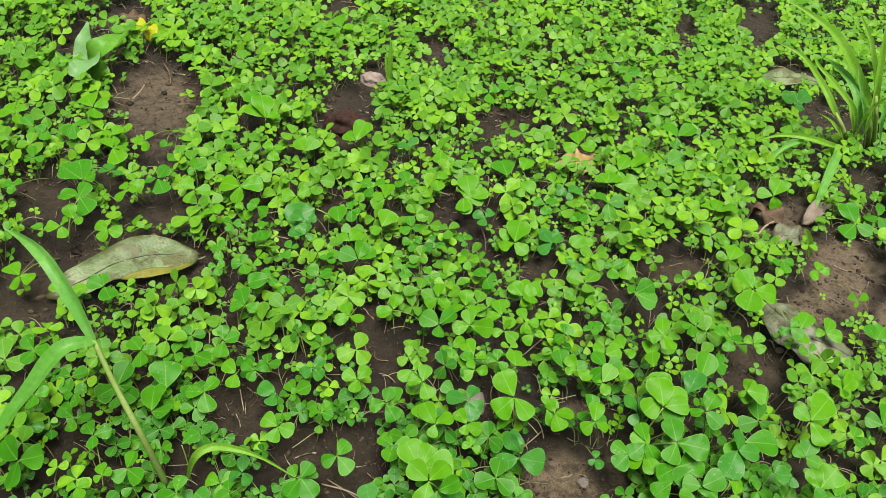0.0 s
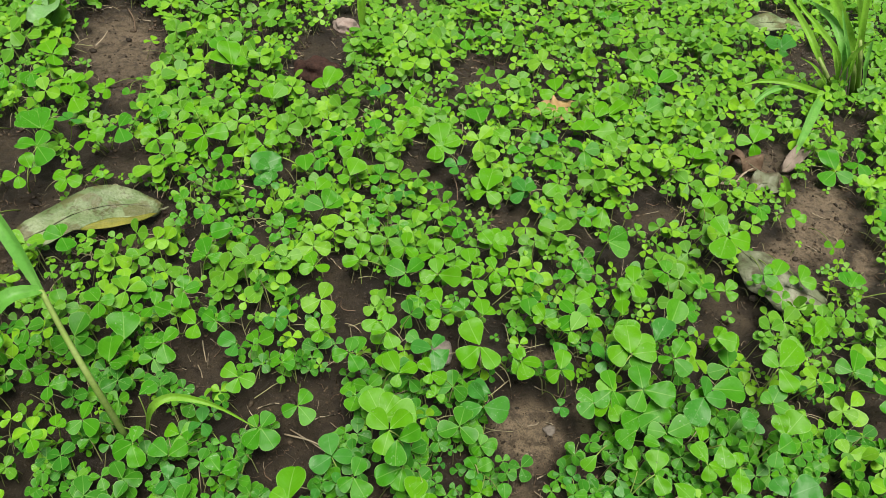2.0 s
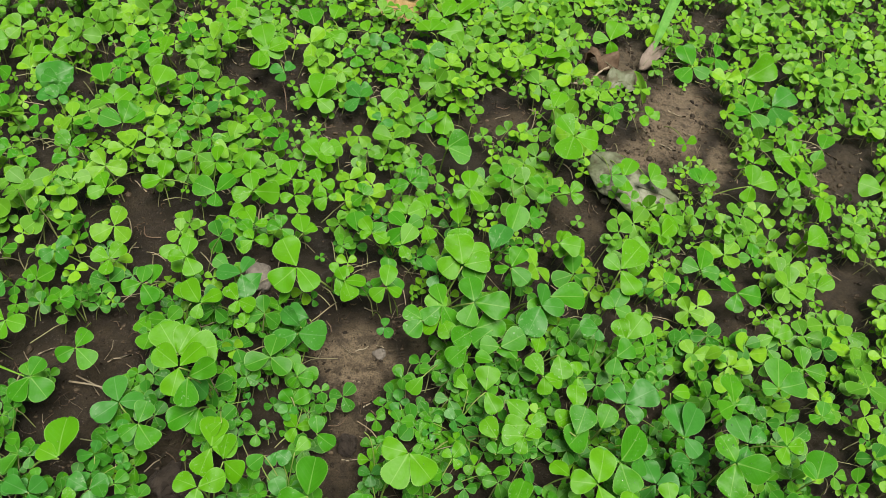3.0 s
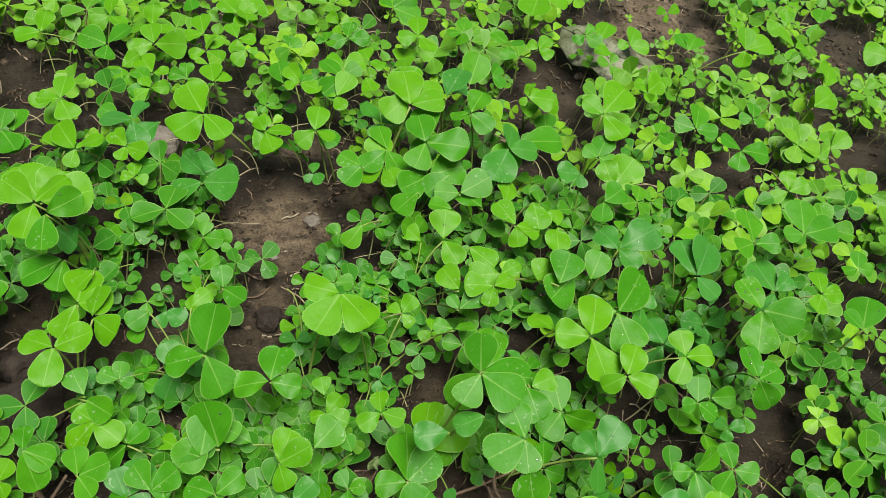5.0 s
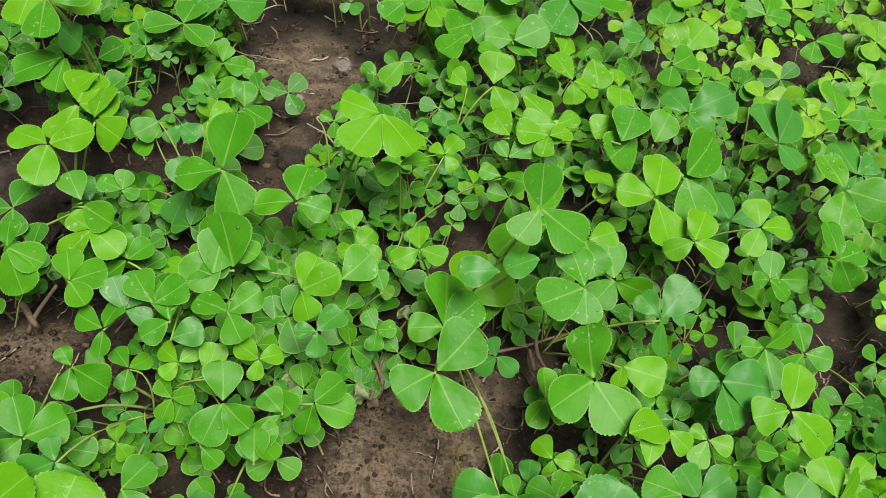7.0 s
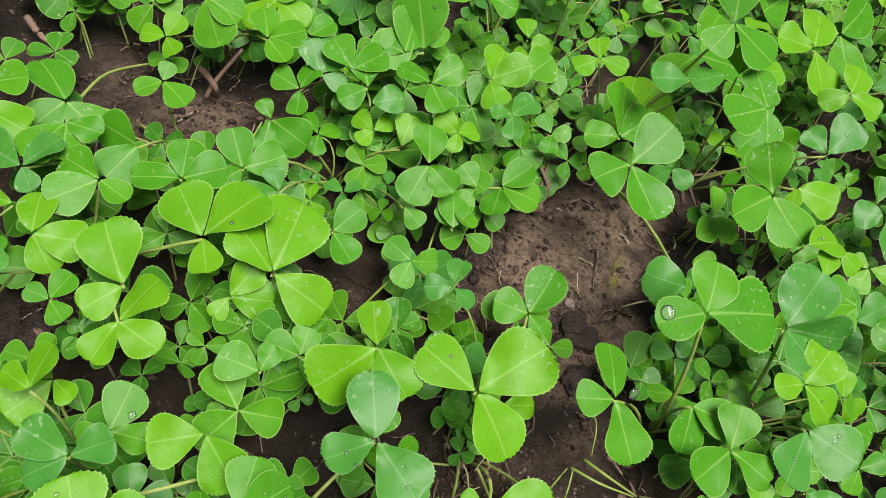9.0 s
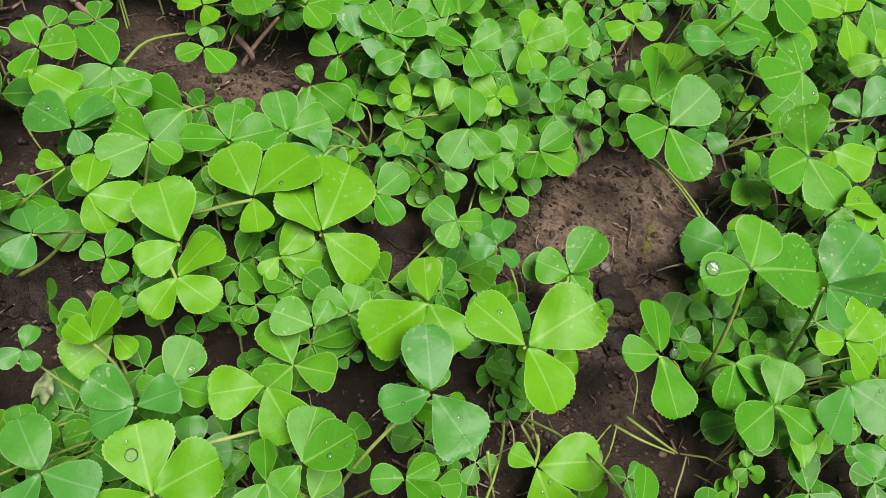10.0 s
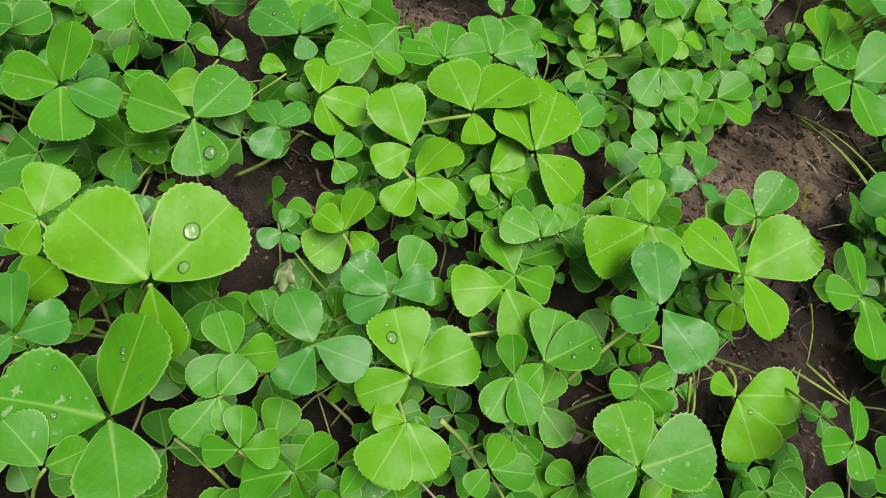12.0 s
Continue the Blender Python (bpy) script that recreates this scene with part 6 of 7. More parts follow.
fallen_leaf("fallen_leaf", [(0.0578, 0.1776, 0.0060), (0.0619, 0.1697, 0.0080), (0.0667, 0.1631, 0.0060)], 0.0034, (0, -0.3, 0.95), GRASS_BLUE, "narrow dark green loose leaf on soil", "leaf", kind="ovate", seed=20, wave=0.0006, rib=False)

# withered leaves curled up between the stalks
WITHERED = plain_material("withered_leaf_pale_green", (0.156, 0.252, 0.078), (0.252, 0.312, 0.156), 80, 0.55, 0.4, 0.001, 0.1)
for points, width, mat, label, seed in (
    ([(0.1288, 0.1658, 0.0080), (0.1312, 0.1647, 0.0160), (0.1329, 0.1677, 0.0180)], 0.0042, WITHERED, "pale green withered leaf curled between stalks", 41),
    ([(0.1348, 0.1676, 0.0080), (0.1353, 0.1671, 0.0150), (0.1362, 0.1706, 0.0150)], 0.0034, WITHERED, "pale green withered leaf curled between stalks", 42),
    ([(0.1583, 0.1654, 0.0030), (0.1583, 0.1661, 0.0100), (0.1570, 0.1691, 0.0120)], 0.0030, WITHERED, "pale folded leaf bud over bare soil", 43),
    ([(0.1631, 0.1635, 0.0030), (0.1640, 0.1674, 0.0070), (0.1628, 0.1742, 0.0080)], 0.0022, DEAD_BROWN, "shrivelled brown leaf on bare soil", 44),
    ([(0.1728, 0.2027, 0.0100), (0.1744, 0.2041, 0.0130), (0.1768, 0.2074, 0.0130)], 0.0026, WITHERED, "pale folded young leaf beside a stem", 45),
    ([(0.0123, 0.0398, 0.0200), (0.0133, 0.0417, 0.0240), (0.0137, 0.0450, 0.0260)], 0.0022, WITHERED, "pale curled leaf edge among clover", 46),
):
    fallen_leaf("withered_leaf", points, width, (0.3, -0.6, 0.74), mat, label, "leaf", kind="ovate", fold=0.7, wave=0.0012, seed=seed, rib=False)

# stones and clods
rock("pebble", (-0.1586, 1.0104, 0.0000), (0.019, 0.015, 0.011), PINK_STONE, 1, "pale pinkish pebble on soil", "pebble", rough=0.4)
rock("clod", (-0.1700, 0.8722, 0.0030), (0.030, 0.020, 0.019), RED_CLOD, 2, "reddish brown clod of earth", "clod", rough=0.45)
rock("stone", (0.0385, 0.4364, 0.0000), (0.0105, 0.014, 0.009), STONE, 3, "flat grey-brown stone among clover", "stone")
rock("stone", (0.4704, 1.4120, 0.0000), (0.013, 0.013, 0.008), STONE, 4, "small pale stone on soil", "stone")
rock("stone", (0.1388, 0.3734, 0.0000), (0.0055, 0.0045, 0.0025), STONE, 5, "small grey stone chip on bare soil", "stone", rough=0.4)
rock("stone", (0.1177, 0.3420, 0.0000), (0.0028, 0.0024, 0.002), STONE, 6, "small grey stone chip on bare soil", "stone")
rock("stone", (0.3557, 0.5747, 0.0000), (0.004, 0.004, 0.003), PINK_STONE, 7, "tiny pale stone beside a fallen leaf", "stone")
rock("stone", (0.0983, 0.0265, 0.0000), (0.0042, 0.0040, 0.003), STONE, 8, "small grey stone on dark soil", "stone")
rock("stone", (0.1777, 0.1268, 0.0000), (0.0020, 0.0020, 0.0016), STONE, 9, "tiny grey stone on bare soil", "stone")
for k, (place, size) in enumerate((
    ((0.0137, 0.2422, 0.0000), 0.017), ((0.0204, 0.2636, 0.0000), 0.010), ((0.0002, 0.2662, 0.0000), 0.012), ((0.1192, 0.2972, 0.0000), 0.008),
    ((-0.0023, 0.0789, 0.0000), 0.010), ((0.0092, 0.0785, 0.0000), 0.007), ((-0.0065, 0.0788, 0.0000), 0.007), ((0.0100, 0.0801, 0.0000), 0.006), ((0.0968, 0.0190, 0.0000), 0.007),
    ((0.1827, 0.1128, 0.0000), 0.006), ((0.1781, 0.0960, -0.0000), 0.006), ((0.1787, 0.1176, 0.0000), 0.006),
)):
    rock("clod", place, (size, size * 0.8, size * 0.45), DARK_CLOD, 20 + k, "dark moist crumbly clod of soil", "clod", turn=40 * k, rough=0.55)

# straws, sticks and bare stems
def loose_stem(points, radius, mat, label):
    kind = "straw" if mat is STRAW else "twig" if mat is TWIG else "stem"
    twig(kind, points, radius * (0.55 if mat is STALK else 0.85), mat, label, kind)


loose_stem([(0.1505, 0.1287, 0.0010), (0.1489, 0.1294, 0.0040), (0.1490, 0.1316, 0.0060)], 0.00035, STRAW, "short pale straw standing in bare soil")
loose_stem([(0.1811, 0.1318, 0.0010), (0.1801, 0.1349, 0.0030), (0.1796, 0.1382, 0.0050)], 0.0003, STRAW, "short pale straw standing in bare soil")
loose_stem([(0.1196, 0.3495, 0.0010), (0.1249, 0.3485, 0.0015), (0.1301, 0.3494, 0.0010)], 0.0009, STRAW, "short white straw lying on bare soil")
loose_stem([(0.1043, 0.3108, 0.0020), (0.1119, 0.3108, 0.0040), (0.1181, 0.3191, 0.0030)], 0.0005, TWIG, "thin curved twig on soil")
loose_stem([(0.0465, 0.2721, 0.0020), (0.0607, 0.2692, 0.0030), (0.0709, 0.2738, 0.0040), (0.0721, 0.2806, 0.0060)], 0.0005, TWIG, "thin curved twig on soil")
loose_stem([(0.2030, 0.1690, 0.0010), (0.2075, 0.1648, 0.0020), (0.2124, 0.1628, 0.0010)], 0.0004, TWIG, "thin brown twig on bare soil")
loose_stem([(0.0144, 0.1644, 0.0020), (0.0206, 0.1627, 0.0030), (0.0258, 0.1637, 0.0020)], 0.0011, TWIG, "short brown stick on soil")
loose_stem([(-0.0346, 0.2023, 0.0030), (-0.0268, 0.1938, 0.0040), (-0.0184, 0.1902, 0.0030)], 0.0017, TWIG, "weathered brown stick on soil")
loose_stem([(0.0106, 0.0800, 0.0030), (0.0151, 0.0761, 0.0060), (0.0187, 0.0750, 0.0040)], 0.0009, TWIG, "short brown stick on soil")
loose_stem([(-0.0199, 0.1468, 0.0040), (-0.0145, 0.1343, 0.0100), (-0.0080, 0.1229, 0.0120), (-0.0039, 0.1203, 0.0100)], 0.0010, STALK, "pale bare clover stem lying on soil")
loose_stem([(0.1251, 0.0421, 0.0220), (0.1283, 0.0378, 0.0150), (0.1325, 0.0348, 0.0060)], 0.0009, STALK, "pale bare clover stem")
loose_stem([(0.1711, 0.0617, 0.0080), (0.1802, 0.0581, 0.0080), (0.1936, 0.0570, 0.0040)], 0.0009, STALK, "pale bare clover stem lying on soil")
loose_stem([(0.0499, 0.0298, 0.0300), (0.0574, 0.0323, 0.0320), (0.0679, 0.0376, 0.0300)], 0.0011, STALK, "pale green cut stem among clover")
loose_stem([(0.0534, 0.0086, 0.0360), (0.0618, 0.0086, 0.0260), (0.0737, 0.0053, 0.0120)], 0.0011, STALK, "pale green leaf stem")
loose_stem([(0.1696, 0.0288, 0.0030), (0.1739, 0.0263, 0.0030), (0.1792, 0.0241, 0.0030)], 0.0004, STRAW, "thin pale straw on dark soil")
loose_stem([(-0.0681, 0.0717, 0.0060), (-0.0627, 0.0699, 0.0080), (-0.0542, 0.0701, 0.0030)], 0.0008, TWIG, "thin dry stem on dark soil")
loose_stem([(0.0096, 0.0799, 0.0030), (0.0145, 0.0762, 0.0040), (0.0176, 0.0742, 0.0030)], 0.0008, TWIG, "short brown stick on dark soil")
loose_stem([(0.0139, 0.0868, 0.0100), (0.0167, 0.0814, 0.0100), (0.0229, 0.0812, 0.0080)], 0.0006, TWIG, "thin reddish runner stem")
loose_stem([(0.0122, 0.2198, 0.0060), (0.0261, 0.2232, 0.0150), (0.0443, 0.2257, 0.0280)], 0.0011, STALK, "pale green leaf stem over dark soil")
loose_stem([(0.1391, 0.2666, 0.0020), (0.1370, 0.2782, 0.0200), (0.1332, 0.2866, 0.0320), (0.1288, 0.2897, 0.0360)], 0.0009, STALK, "pale upright stem with withered tip")
loose_stem([(-0.1723, 0.4136, 0.0030), (-0.1665, 0.4009, 0.0060), (-0.1620, 0.3923, 0.0020)], 0.0008, STRAW, "short pale straw on dark soil")
loose_stem([(-0.0783, 0.3334, 0.0030), (-0.0561, 0.3280, 0.0080), (-0.0408, 0.3208, 0.0090), (-0.0290, 0.3081, 0.0040)], 0.0009, STRAW, "long pale curled root on soil")
loose_stem([(-0.0748, 0.3383, 0.0030), (-0.0510, 0.3259, 0.0060), (-0.0390, 0.3168, 0.0060), (-0.0449, 0.2979, 0.0040)], 0.0007, STRAW, "long pale curled root on soil")
loose_stem([(0.3400, 0.7602, 0.0030), (0.3619, 0.7562, 0.0080), (0.3785, 0.7754, 0.0120), (0.3918, 0.7879, 0.0120)], 0.0020, STRAW, "pale bent stick beside a dry leaf")
loose_stem([(-0.4622, 0.8582, 0.0030), (-0.4551, 0.8680, 0.0100), (-0.4533, 0.8803, 0.0140)], 0.0013, STRAW, "dry pale stem on soil")
loose_stem([(-0.4202, 0.9783, 0.0060), (-0.3961, 0.9528, 0.0120), (-0.3833, 0.9376, 0.0040)], 0.0018, TWIG, "dry brown root on soil")
loose_stem([(-0.4572, 0.9551, 0.0080), (-0.4357, 0.9228, 0.0120), (-0.4288, 0.9066, 0.0040)], 0.0013, TWIG, "dry brown root on soil")
loose_stem([(0.0256, 0.6990, 0.0040), (0.0320, 0.6722, 0.0100), (0.0353, 0.6524, 0.0060)], 0.0008, TWIG, "thin reddish stem on soil")
loose_stem([(0.0566, 0.5636, 0.0040), (0.0670, 0.5706, 0.0120), (0.0850, 0.5834, 0.0100)], 0.0009, STRAW, "thin pale stem over soil")
loose_stem([(0.1432, 0.0969, 0.0040), (0.1447, 0.0967, 0.0080), (0.1485, 0.1002, 0.0060)], 0.0004, STRAW, "thin pale straw on bare soil")
loose_stem([(0.1638, 0.0532, 0.0030), (0.1645, 0.0555, 0.0100), (0.1669, 0.0589, 0.0140)], 0.0007, STALK, "pale thin stem on dark soil")
loose_stem([(0.1672, 0.0476, 0.0030), (0.1680, 0.0525, 0.0100), (0.1688, 0.0588, 0.0140)], 0.0007, STALK, "pale thin stem on dark soil")
loose_stem([(0.1746, 0.0642, 0.0100), (0.1831, 0.0607, 0.0080), (0.1947, 0.0573, 0.0040)], 0.0010, STALK, "pale thin stem on dark soil")
loose_stem([(0.1719, 0.0795, 0.0200), (0.1797, 0.0764, 0.0100), (0.1792, 0.0673, 0.0060)], 0.0006, STALK, "thin stem of a seedling")
loose_stem([(0.2324, 0.2061, 0.0100), (0.2319, 0.1922, 0.0100), (0.2376, 0.1876, 0.0040)], 0.0012, TWIG, "brown dry stem among clover")
loose_stem([(0.1628, 0.1647, 0.0080), (0.1677, 0.1853, 0.0100), (0.1763, 0.2024, 0.0100)], 0.0008, TWIG, "brown dry stem among clover")
loose_stem([(0.2101, 0.1884, 0.0120), (0.2284, 0.1960, 0.0100), (0.2482, 0.2060, 0.0080)], 0.0009, TWIG, "brown dry runner stem")
loose_stem([(-0.0075, 0.0782, 0.0080), (0.0009, 0.0792, 0.0180), (0.0081, 0.0822, 0.0300)], 0.0011, STALK, "pale green leaf stem over dark soil")
loose_stem([(-0.0260, 0.1356, 0.0060), (-0.0192, 0.1251, 0.0120), (-0.0149, 0.1212, 0.0100)], 0.0007, STALK, "pale thin stem on soil")
loose_stem([(0.0009, 0.1525, 0.0220), (0.0027, 0.1707, 0.0160), (0.0088, 0.1866, 0.0080), (0.0167, 0.1958, 0.0040)], 0.0011, STALK, "pale leaf stem over bare soil")
loose_stem([(0.0296, 0.1930, 0.0080), (0.0365, 0.1840, 0.0100), (0.0373, 0.1856, 0.0030)], 0.0016, TWIG, "dry forked stem on soil")
loose_stem([(0.0337, 0.1835, 0.0030), (0.0372, 0.1860, 0.0120), (0.0440, 0.1932, 0.0220)], 0.0012, TWIG, "brown stem base in soil")
loose_stem([(0.0479, 0.1420, 0.0060), (0.0537, 0.1448, 0.0220), (0.0576, 0.1528, 0.0300)], 0.0008, STALK, "green leaf stem over bare soil")
loose_stem([(0.1660, 0.1683, 0.0040), (0.1670, 0.1722, 0.0100), (0.1631, 0.1806, 0.0120)], 0.0013, TWIG, "brown withered stem on soil")
loose_stem([(0.2319, 0.1877, 0.0040), (0.2279, 0.1943, 0.0100), (0.2205, 0.2003, 0.0120)], 0.0011, TWIG, "brown withered stem on soil")
loose_stem([(0.2224, 0.1320, 0.0120), (0.2288, 0.1357, 0.0160), (0.2435, 0.1462, 0.0100)], 0.0008, STALK, "pale thin stem over soil")
loose_stem([(0.3325, 0.2626, 0.0080), (0.3388, 0.2512, 0.0100), (0.3491, 0.2471, 0.0040)], 0.0011, TWIG, "brown dry stick among clover")


# ---- dew and rain drops on the leaves ----
def water_material():
    m, t, bsdf, out = material("clear_water")
    clear = t.nodes.new("ShaderNodeBsdfTransparent")
    clear.inputs[0].default_value = (1, 1, 1, 1)
    milky = node(t, "ShaderNodeBsdfDiffuse")
    milky.inputs[0].default_value = (0.85, 0.9, 0.85, 1)
    inside = t.nodes.new("ShaderNodeMixShader")
    inside.inputs[0].default_value = 0.03
    t.links.new(clear.outputs[0], inside.inputs[1])
    t.links.new(milky.outputs[0], inside.inputs[2])
    shine = t.nodes.new("ShaderNodeBsdfGlossy")
    shine.inputs["Roughness"].default_value = 0.04
    skin = t.nodes.new("ShaderNodeMixShader")
    edge = t.nodes.new("ShaderNodeFresnel")
    edge.inputs["IOR"].default_value = 1.45
    t.links.new(edge.outputs[0], skin.inputs[0])
    t.links.new(inside.outputs[0], skin.inputs[1])
    t.links.new(shine.outputs[0], skin.inputs[2])
    t.links.new(skin.outputs[0], out.inputs["Surface"])
    return m


WATER = water_material()


def water_drop(place, radius, seed, hit):
    bm = bmesh.new()
    bmesh.ops.create_icosphere(bm, subdivisions=3 if radius > 0.0008 else 2, radius=1.0)
    for v in bm.verts:
        if v.co.z < 0:
            v.co.z *= 0.25
        v.co *= 1 + 0.08 * noise.noise(v.co * 1.2 + Vector((seed * 5.0, 0, 0)))
        v.co = Vector((v.co.x * radius, v.co.y * radius * 1.1, v.co.z * radius * 0.55))
    me = bpy.data.meshes.new("water_drop")
    bm.to_mesh(me)
    bm.free()
    me.materials.append(WATER)
    me.polygons.foreach_set("use_smooth", [True] * len(me.polygons))
    ob = new("water_drop", me)
    found, spot, normal = hit
    if found:
        if normal.dot(DOWN_WAY) > 0:
            normal = -normal
        ob.matrix_basis = Matrix.Translation(spot + normal * radius * 0.12) @ Vector((0, 0, 1)).rotation_difference(normal).to_matrix().to_4x4()
    else:
        ob.location = place
    return tagged(ob, "clear round water drop resting on a clover leaf", "water drop", "water drops on leaves")


DOWN_WAY = Vector((0.075, 0.367, -0.927)).normalized()
DROPS = [
    ((-0.0059, 0.0293, 0.0522), 0.0017),
    ((-0.0055, 0.0225, 0.0495), 0.0012),
    ((-0.0108, 0.0609, 0.0376), 0.0016),
    ((0.0391, 0.0229, 0.0405), 0.0014),
    ((0.0450, 0.0449, 0.0402), 0.0010),
    ((0.1786, 0.0896, 0.0595), 0.0021),
    ((0.1877, 0.0765, 0.0404), 0.0020),
    ((0.1206, 0.0826, 0.0454), 0.0011),
    ((0.0990, 0.0405, 0.0423), 0.0005),
    ((0.0965, 0.0427, 0.0430), 0.0005),
    ((0.1120, 0.0371, 0.0420), 0.0005),
    ((0.4518, 0.4495, 0.0382), 0.0015),
]
# fine droplets left by the rain on the larger leaves of the near bed
drizzle = random.Random(71)
for centre, tone, blades, bent in LEAVES:
    if centre.y < 0.34 and centre.z > 0.02:
        for long, heading in blades:
            if long > 0.013 and drizzle.random() < (0.55 if tone == "b" else 0.20):
                for _ in range(drizzle.choice((1, 1, 1, 2, 3))):
                    way = radians(heading + drizzle.uniform(-22, 22))
                    out = long * drizzle.uniform(0.35, 0.85)
                    DROPS.append(((centre.x + out * math.cos(way), centre.y + out * math.sin(way), centre.z + 0.004), drizzle.choice((0.00032, 0.00040, 0.00050, 0.00065))))
graph = bpy.context.evaluated_depsgraph_get()
# each drop settles on whatever leaf is under it
settled = [scene.ray_cast(graph, Vector(place) - DOWN_WAY * 0.012, DOWN_WAY) for place, radius in DROPS]
settled = [(h[0], h[1].copy(), h[2].copy(), h[4].name.split(".")[0] if h[0] else "") for h in settled]
for k, ((place, radius), (found, spot, normal, under)) in enumerate(zip(DROPS, settled)):
    if radius > 0.0009 or under == "leaflet":
        water_drop(place, radius, k, (found, spot, normal))


# ---- crumbs of soil and dry fibres ----
def soil_litter():
    r = random.Random(11)
    bm = bmesh.new()
    bmesh.ops.create_icosphere(bm, subdivisions=1, radius=1.0)
    ball = np.array([v.co[:] for v in bm.verts])
    tris = np.array([[v.index for v in f.verts] for f in bm.faces])
    bm.free()
    grain = np.array([(1, 0, 0), (-1, 0, 0), (0, 1, 0), (0, -1, 0), (0, 0, 1), (0, 0, -1)], float)
    grain_tris = np.array([(0, 2, 4), (2, 1, 4), (1, 3, 4), (3, 0, 4), (2, 0, 5), (1, 2, 5), (3, 1, 5), (0, 3, 5)])
    verts, faces, count = [], [], 0
    spots = []
    for n in range(34000):
        y = -0.12 + 1.4 * r.random() ** 1.35
        x = 0.09 + r.uniform(-1, 1) * (0.22 + 0.5 * max(y, 0))
        bare = bareness(x, y)
        if bare < 0 and r.random() > 0.5 or bare > 0.3 and r.random() < 0.3 * crusted(x, y):
            continue
        spots.append((x, y, min(0.0022, r.lognormvariate(math.log(0.00048), 0.60)) * (1 + 0.5 * max(0, y)) * (0.75 if bare > 0.3 else 1.0)))
    # fine grains on the bare patches close by, coarser ones further out
    for cx, cy, a, b, ca, sa in BARE:
        for n in range(int(620000 * a * b / (1 + 22 * max(0.0, cy - 0.1)))):
            u, v = a * r.uniform(-1.1, 1.1), b * r.uniform(-1.1, 1.1)
            x, y = cx + u * ca - v * sa, cy + u * sa + v * ca
            rim = 1.7 if math.hypot(u / a, v / b) > 0.70 else 1.0
            spots.append((x, y, min(0.0015, rim * r.lognormvariate(math.log(0.00030), 0.55)) * (1 + 1.6 * max(0.0, y))))
    # small clods that lie about on the larger patches
    for cx, cy, a, b, ca, sa in BARE:
        if cy > 0.3:
            for n in range(int(11000 * a * b)):
                u, v = a * r.uniform(-1.05, 1.05), b * r.uniform(-1.05, 1.05)
                x, y = cx + u * ca - v * sa, cy + u * sa + v * ca
                spots.append((x, y, min(0.0065, r.lognormvariate(math.log(0.0017), 0.55)) * (0.6 + 0.6 * cy)))
    for x, y, size in spots:
        solid, sides = (ball, tris) if size > 0.0011 else (grain, grain_tris)
        stretch = np.array([r.uniform(0.6, 1.3), r.uniform(0.6, 1.3), r.uniform(0.5, 0.9)])
        p = solid * stretch * (1 + 0.28 * np.array([r.uniform(-1, 1) for _ in solid])[:, None])
        p = p @ np.array(Euler((r.uniform(0, 6), r.uniform(0, 6), 0)).to_matrix()).T * size
        verts.append(p * np.array((1, 1, 0.7)) + np.array((x, y, relief(x, y) + 0.18 * size)))
        faces.append(sides + count)
        count += len(solid)
    me = mesh_of("soil_crumbs", np.concatenate(verts).tolist(), np.concatenate(faces).tolist(), CRUMB)
    tagged(new("soil_crumbs", me), "loose dark brown crumbs of soil", "soil", kind="stuff")
    fibres, roots = ([], []), ([], [])
    for n in range(9000):
        root = n >= 2600
        verts, faces = roots if root else fibres
        y = -0.12 + 1.5 * r.random() ** 1.2
        x = 0.09 + r.uniform(-1, 1) * (0.25 + 0.5 * max(y, 0))
        bare = bareness(x, y)
        # brown rootlets gather round the bare patches
        if bare < -0.4 and r.random() > 0.5 or root and not -0.5 < bare < 0.28:
            continue
        length, a, w = r.uniform(0.004, 0.016) * (1 + 0.5 * max(0, y)), r.uniform(0, 6.28), r.uniform(0.00012, 0.0004) * (1 + 0.6 * max(0, y))
        bend, z0, base = r.uniform(-0.4, 0.4) * (4 if root else 1), relief(x, y), len(verts)
        for i in range(5):
            s = i / 4 - 0.5
            cx = x + math.cos(a) * s * length - math.sin(a) * bend * s * s * length
            cy = y + math.sin(a) * s * length + math.cos(a) * bend * s * s * length
            cz = z0 + 0.0008 + r.uniform(0, 0.0022)
            for k in range(3):
                verts.append((cx + w * math.cos(2.09 * k + a), cy + w * math.sin(2.09 * k + a), cz + w * math.sin(2.09 * k)))
        for i in range(4):
            for k in range(3):
                q, q2 = base + 3 * i + k, base + 3 * i + (k + 1) % 3
                faces.append((q, q2, q2 + 3, q + 3))
    tagged(new("dry_fibres", mesh_of("dry_fibres", *fibres, STRAW)), "scattered dry pale fibres and straw bits on soil", "straw", kind="stuff")
    tagged(new("rootlets", mesh_of("rootlets", *roots, TWIG)), "thin curled brown rootlets round the bare soil", "roots", kind="stuff")


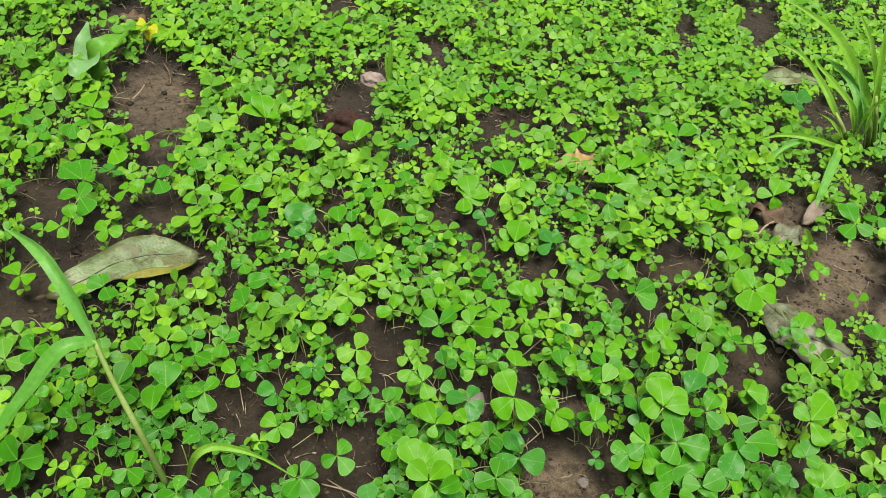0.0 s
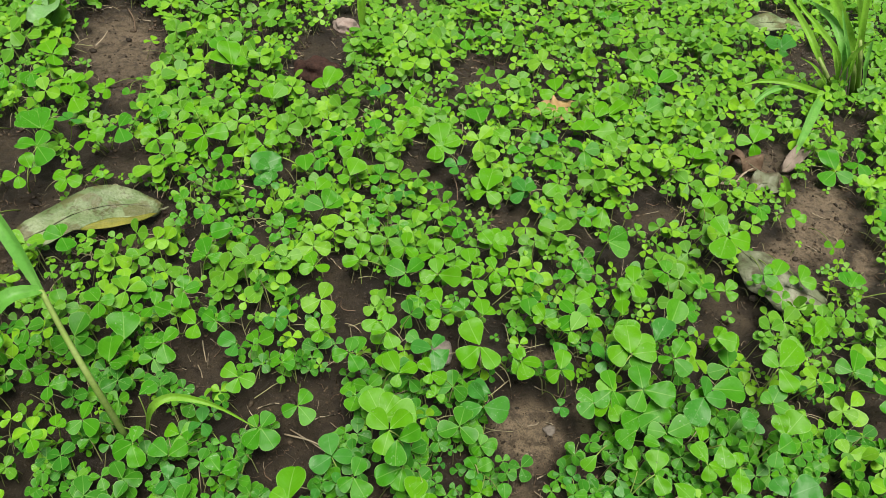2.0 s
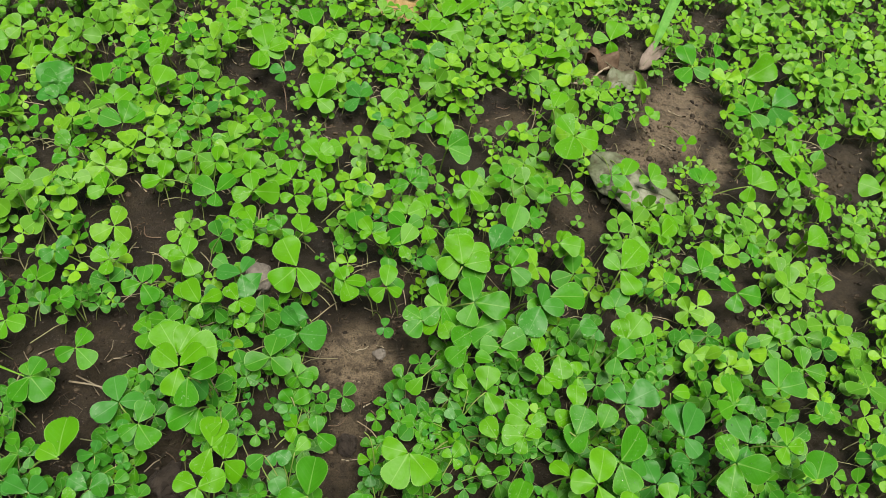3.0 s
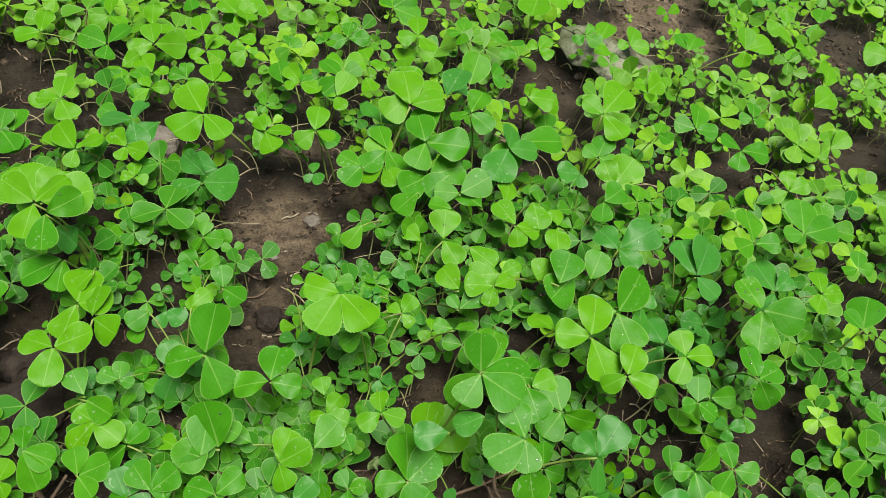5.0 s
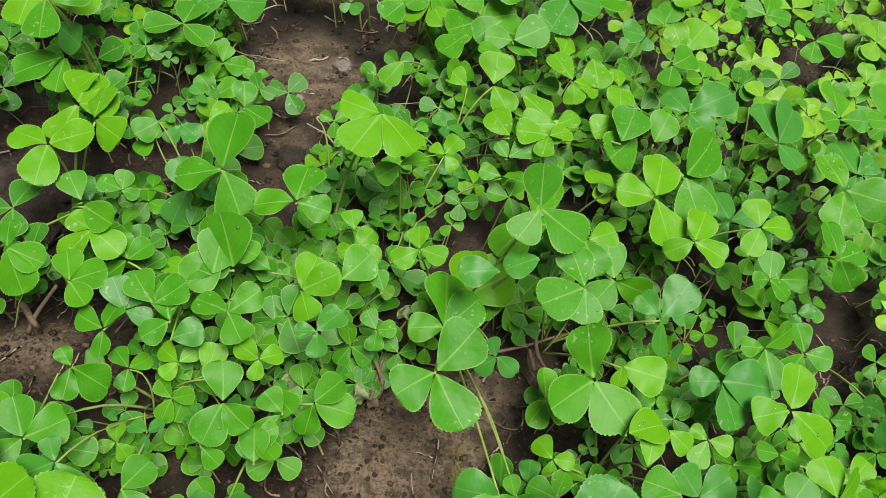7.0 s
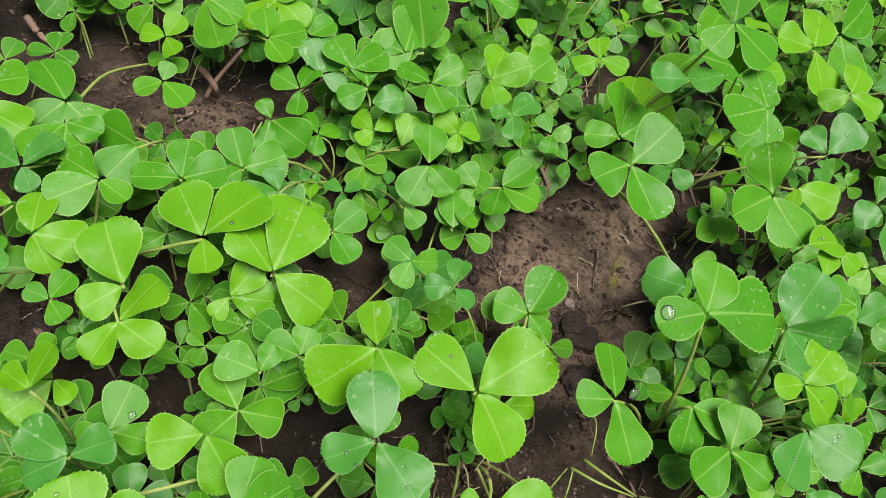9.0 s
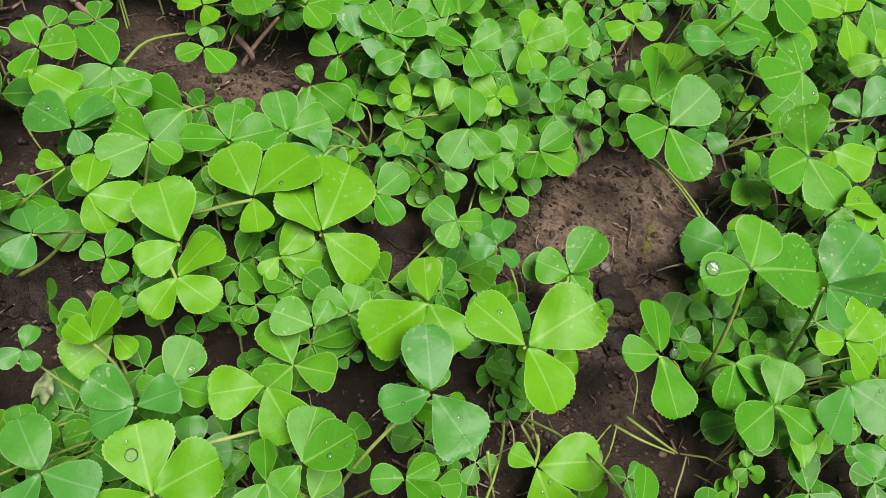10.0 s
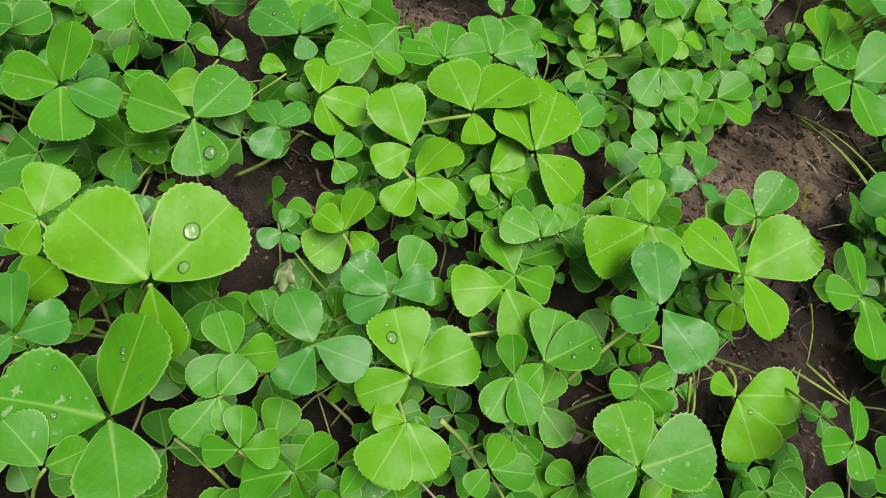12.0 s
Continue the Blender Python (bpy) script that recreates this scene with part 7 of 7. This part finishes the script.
def runners():
    """Pale creeping stems that cross the soil between the leaves."""
    r = random.Random(29)
    verts, faces = [], []
    for n in range(3400):
        y = -0.14 + 1.7 * r.random() ** 1.25
        x = 0.09 + r.uniform(-1, 1) * (0.30 + 0.55 * max(y, 0))
        if bareness(x, y) > (-0.15 if y < 0.4 else 0.1) or y < 0.33 and r.random() < 0.65:
            continue
        length, a = r.uniform(0.010, 0.034), r.uniform(0, 6.28)
        bend, w = r.uniform(-0.5, 0.5), r.uniform(0.00022, 0.00050) * (1 + 0.4 * max(0, y))
        low, high, base = r.uniform(0.001, 0.008), r.uniform(0.003, 0.018), len(verts)
        for i in range(6):
            s = i / 5
            cx = x + length * (math.cos(a) * s - math.sin(a) * bend * s * s)
            cy = y + length * (math.sin(a) * s + math.cos(a) * bend * s * s)
            cz = relief(cx, cy) + low + (high - low) * s + 0.004 * math.sin(3.1 * s)
            for k in range(4):
                q = 1.571 * k
                verts.append((cx - math.sin(a) * w * math.cos(q), cy + math.cos(a) * w * math.cos(q), cz + w * math.sin(q)))
        for i in range(5):
            for k in range(4):
                q, q2 = base + 4 * i + k, base + 4 * i + (k + 1) % 4
                faces.append((q, q2, q2 + 4, q + 4))
    tagged(new("creeping_stems", mesh_of("creeping_stems", verts, faces, RUNNER)), "pale tangled creeping clover stems over soil", "stems", kind="stuff")


soil_litter()
runners()


# a speck of moss on the bare soil
def moss():
    r = random.Random(37)
    verts, faces = [], []
    for _ in range(420):
        u, v = r.gauss(0, 0.0011), r.gauss(0, 0.0046)
        x, y, base = 0.1985 + u + 0.25 * v, 0.1455 + v, len(verts)
        z, h, w, a = relief(x, y), r.uniform(0.0003, 0.0009), r.uniform(0.00012, 0.00026), r.uniform(0, 6.28)
        for k in range(3):
            verts.append((x + w * math.cos(a + 2.094 * k), y + w * math.sin(a + 2.094 * k), z))
        verts.append((x + r.uniform(-1, 1) * w, y + r.uniform(-1, 1) * w, z + h))
        faces += [(base, base + 1, base + 3), (base + 1, base + 2, base + 3), (base + 2, base, base + 3)]
    mat = plain_material("olive_moss", (0.10, 0.11, 0.012), (0.16, 0.15, 0.025), 200, 0.8)
    tagged(new("moss", mesh_of("moss", verts, faces, mat)), "small olive speck of moss on bare soil", "moss", kind="stuff")


moss()
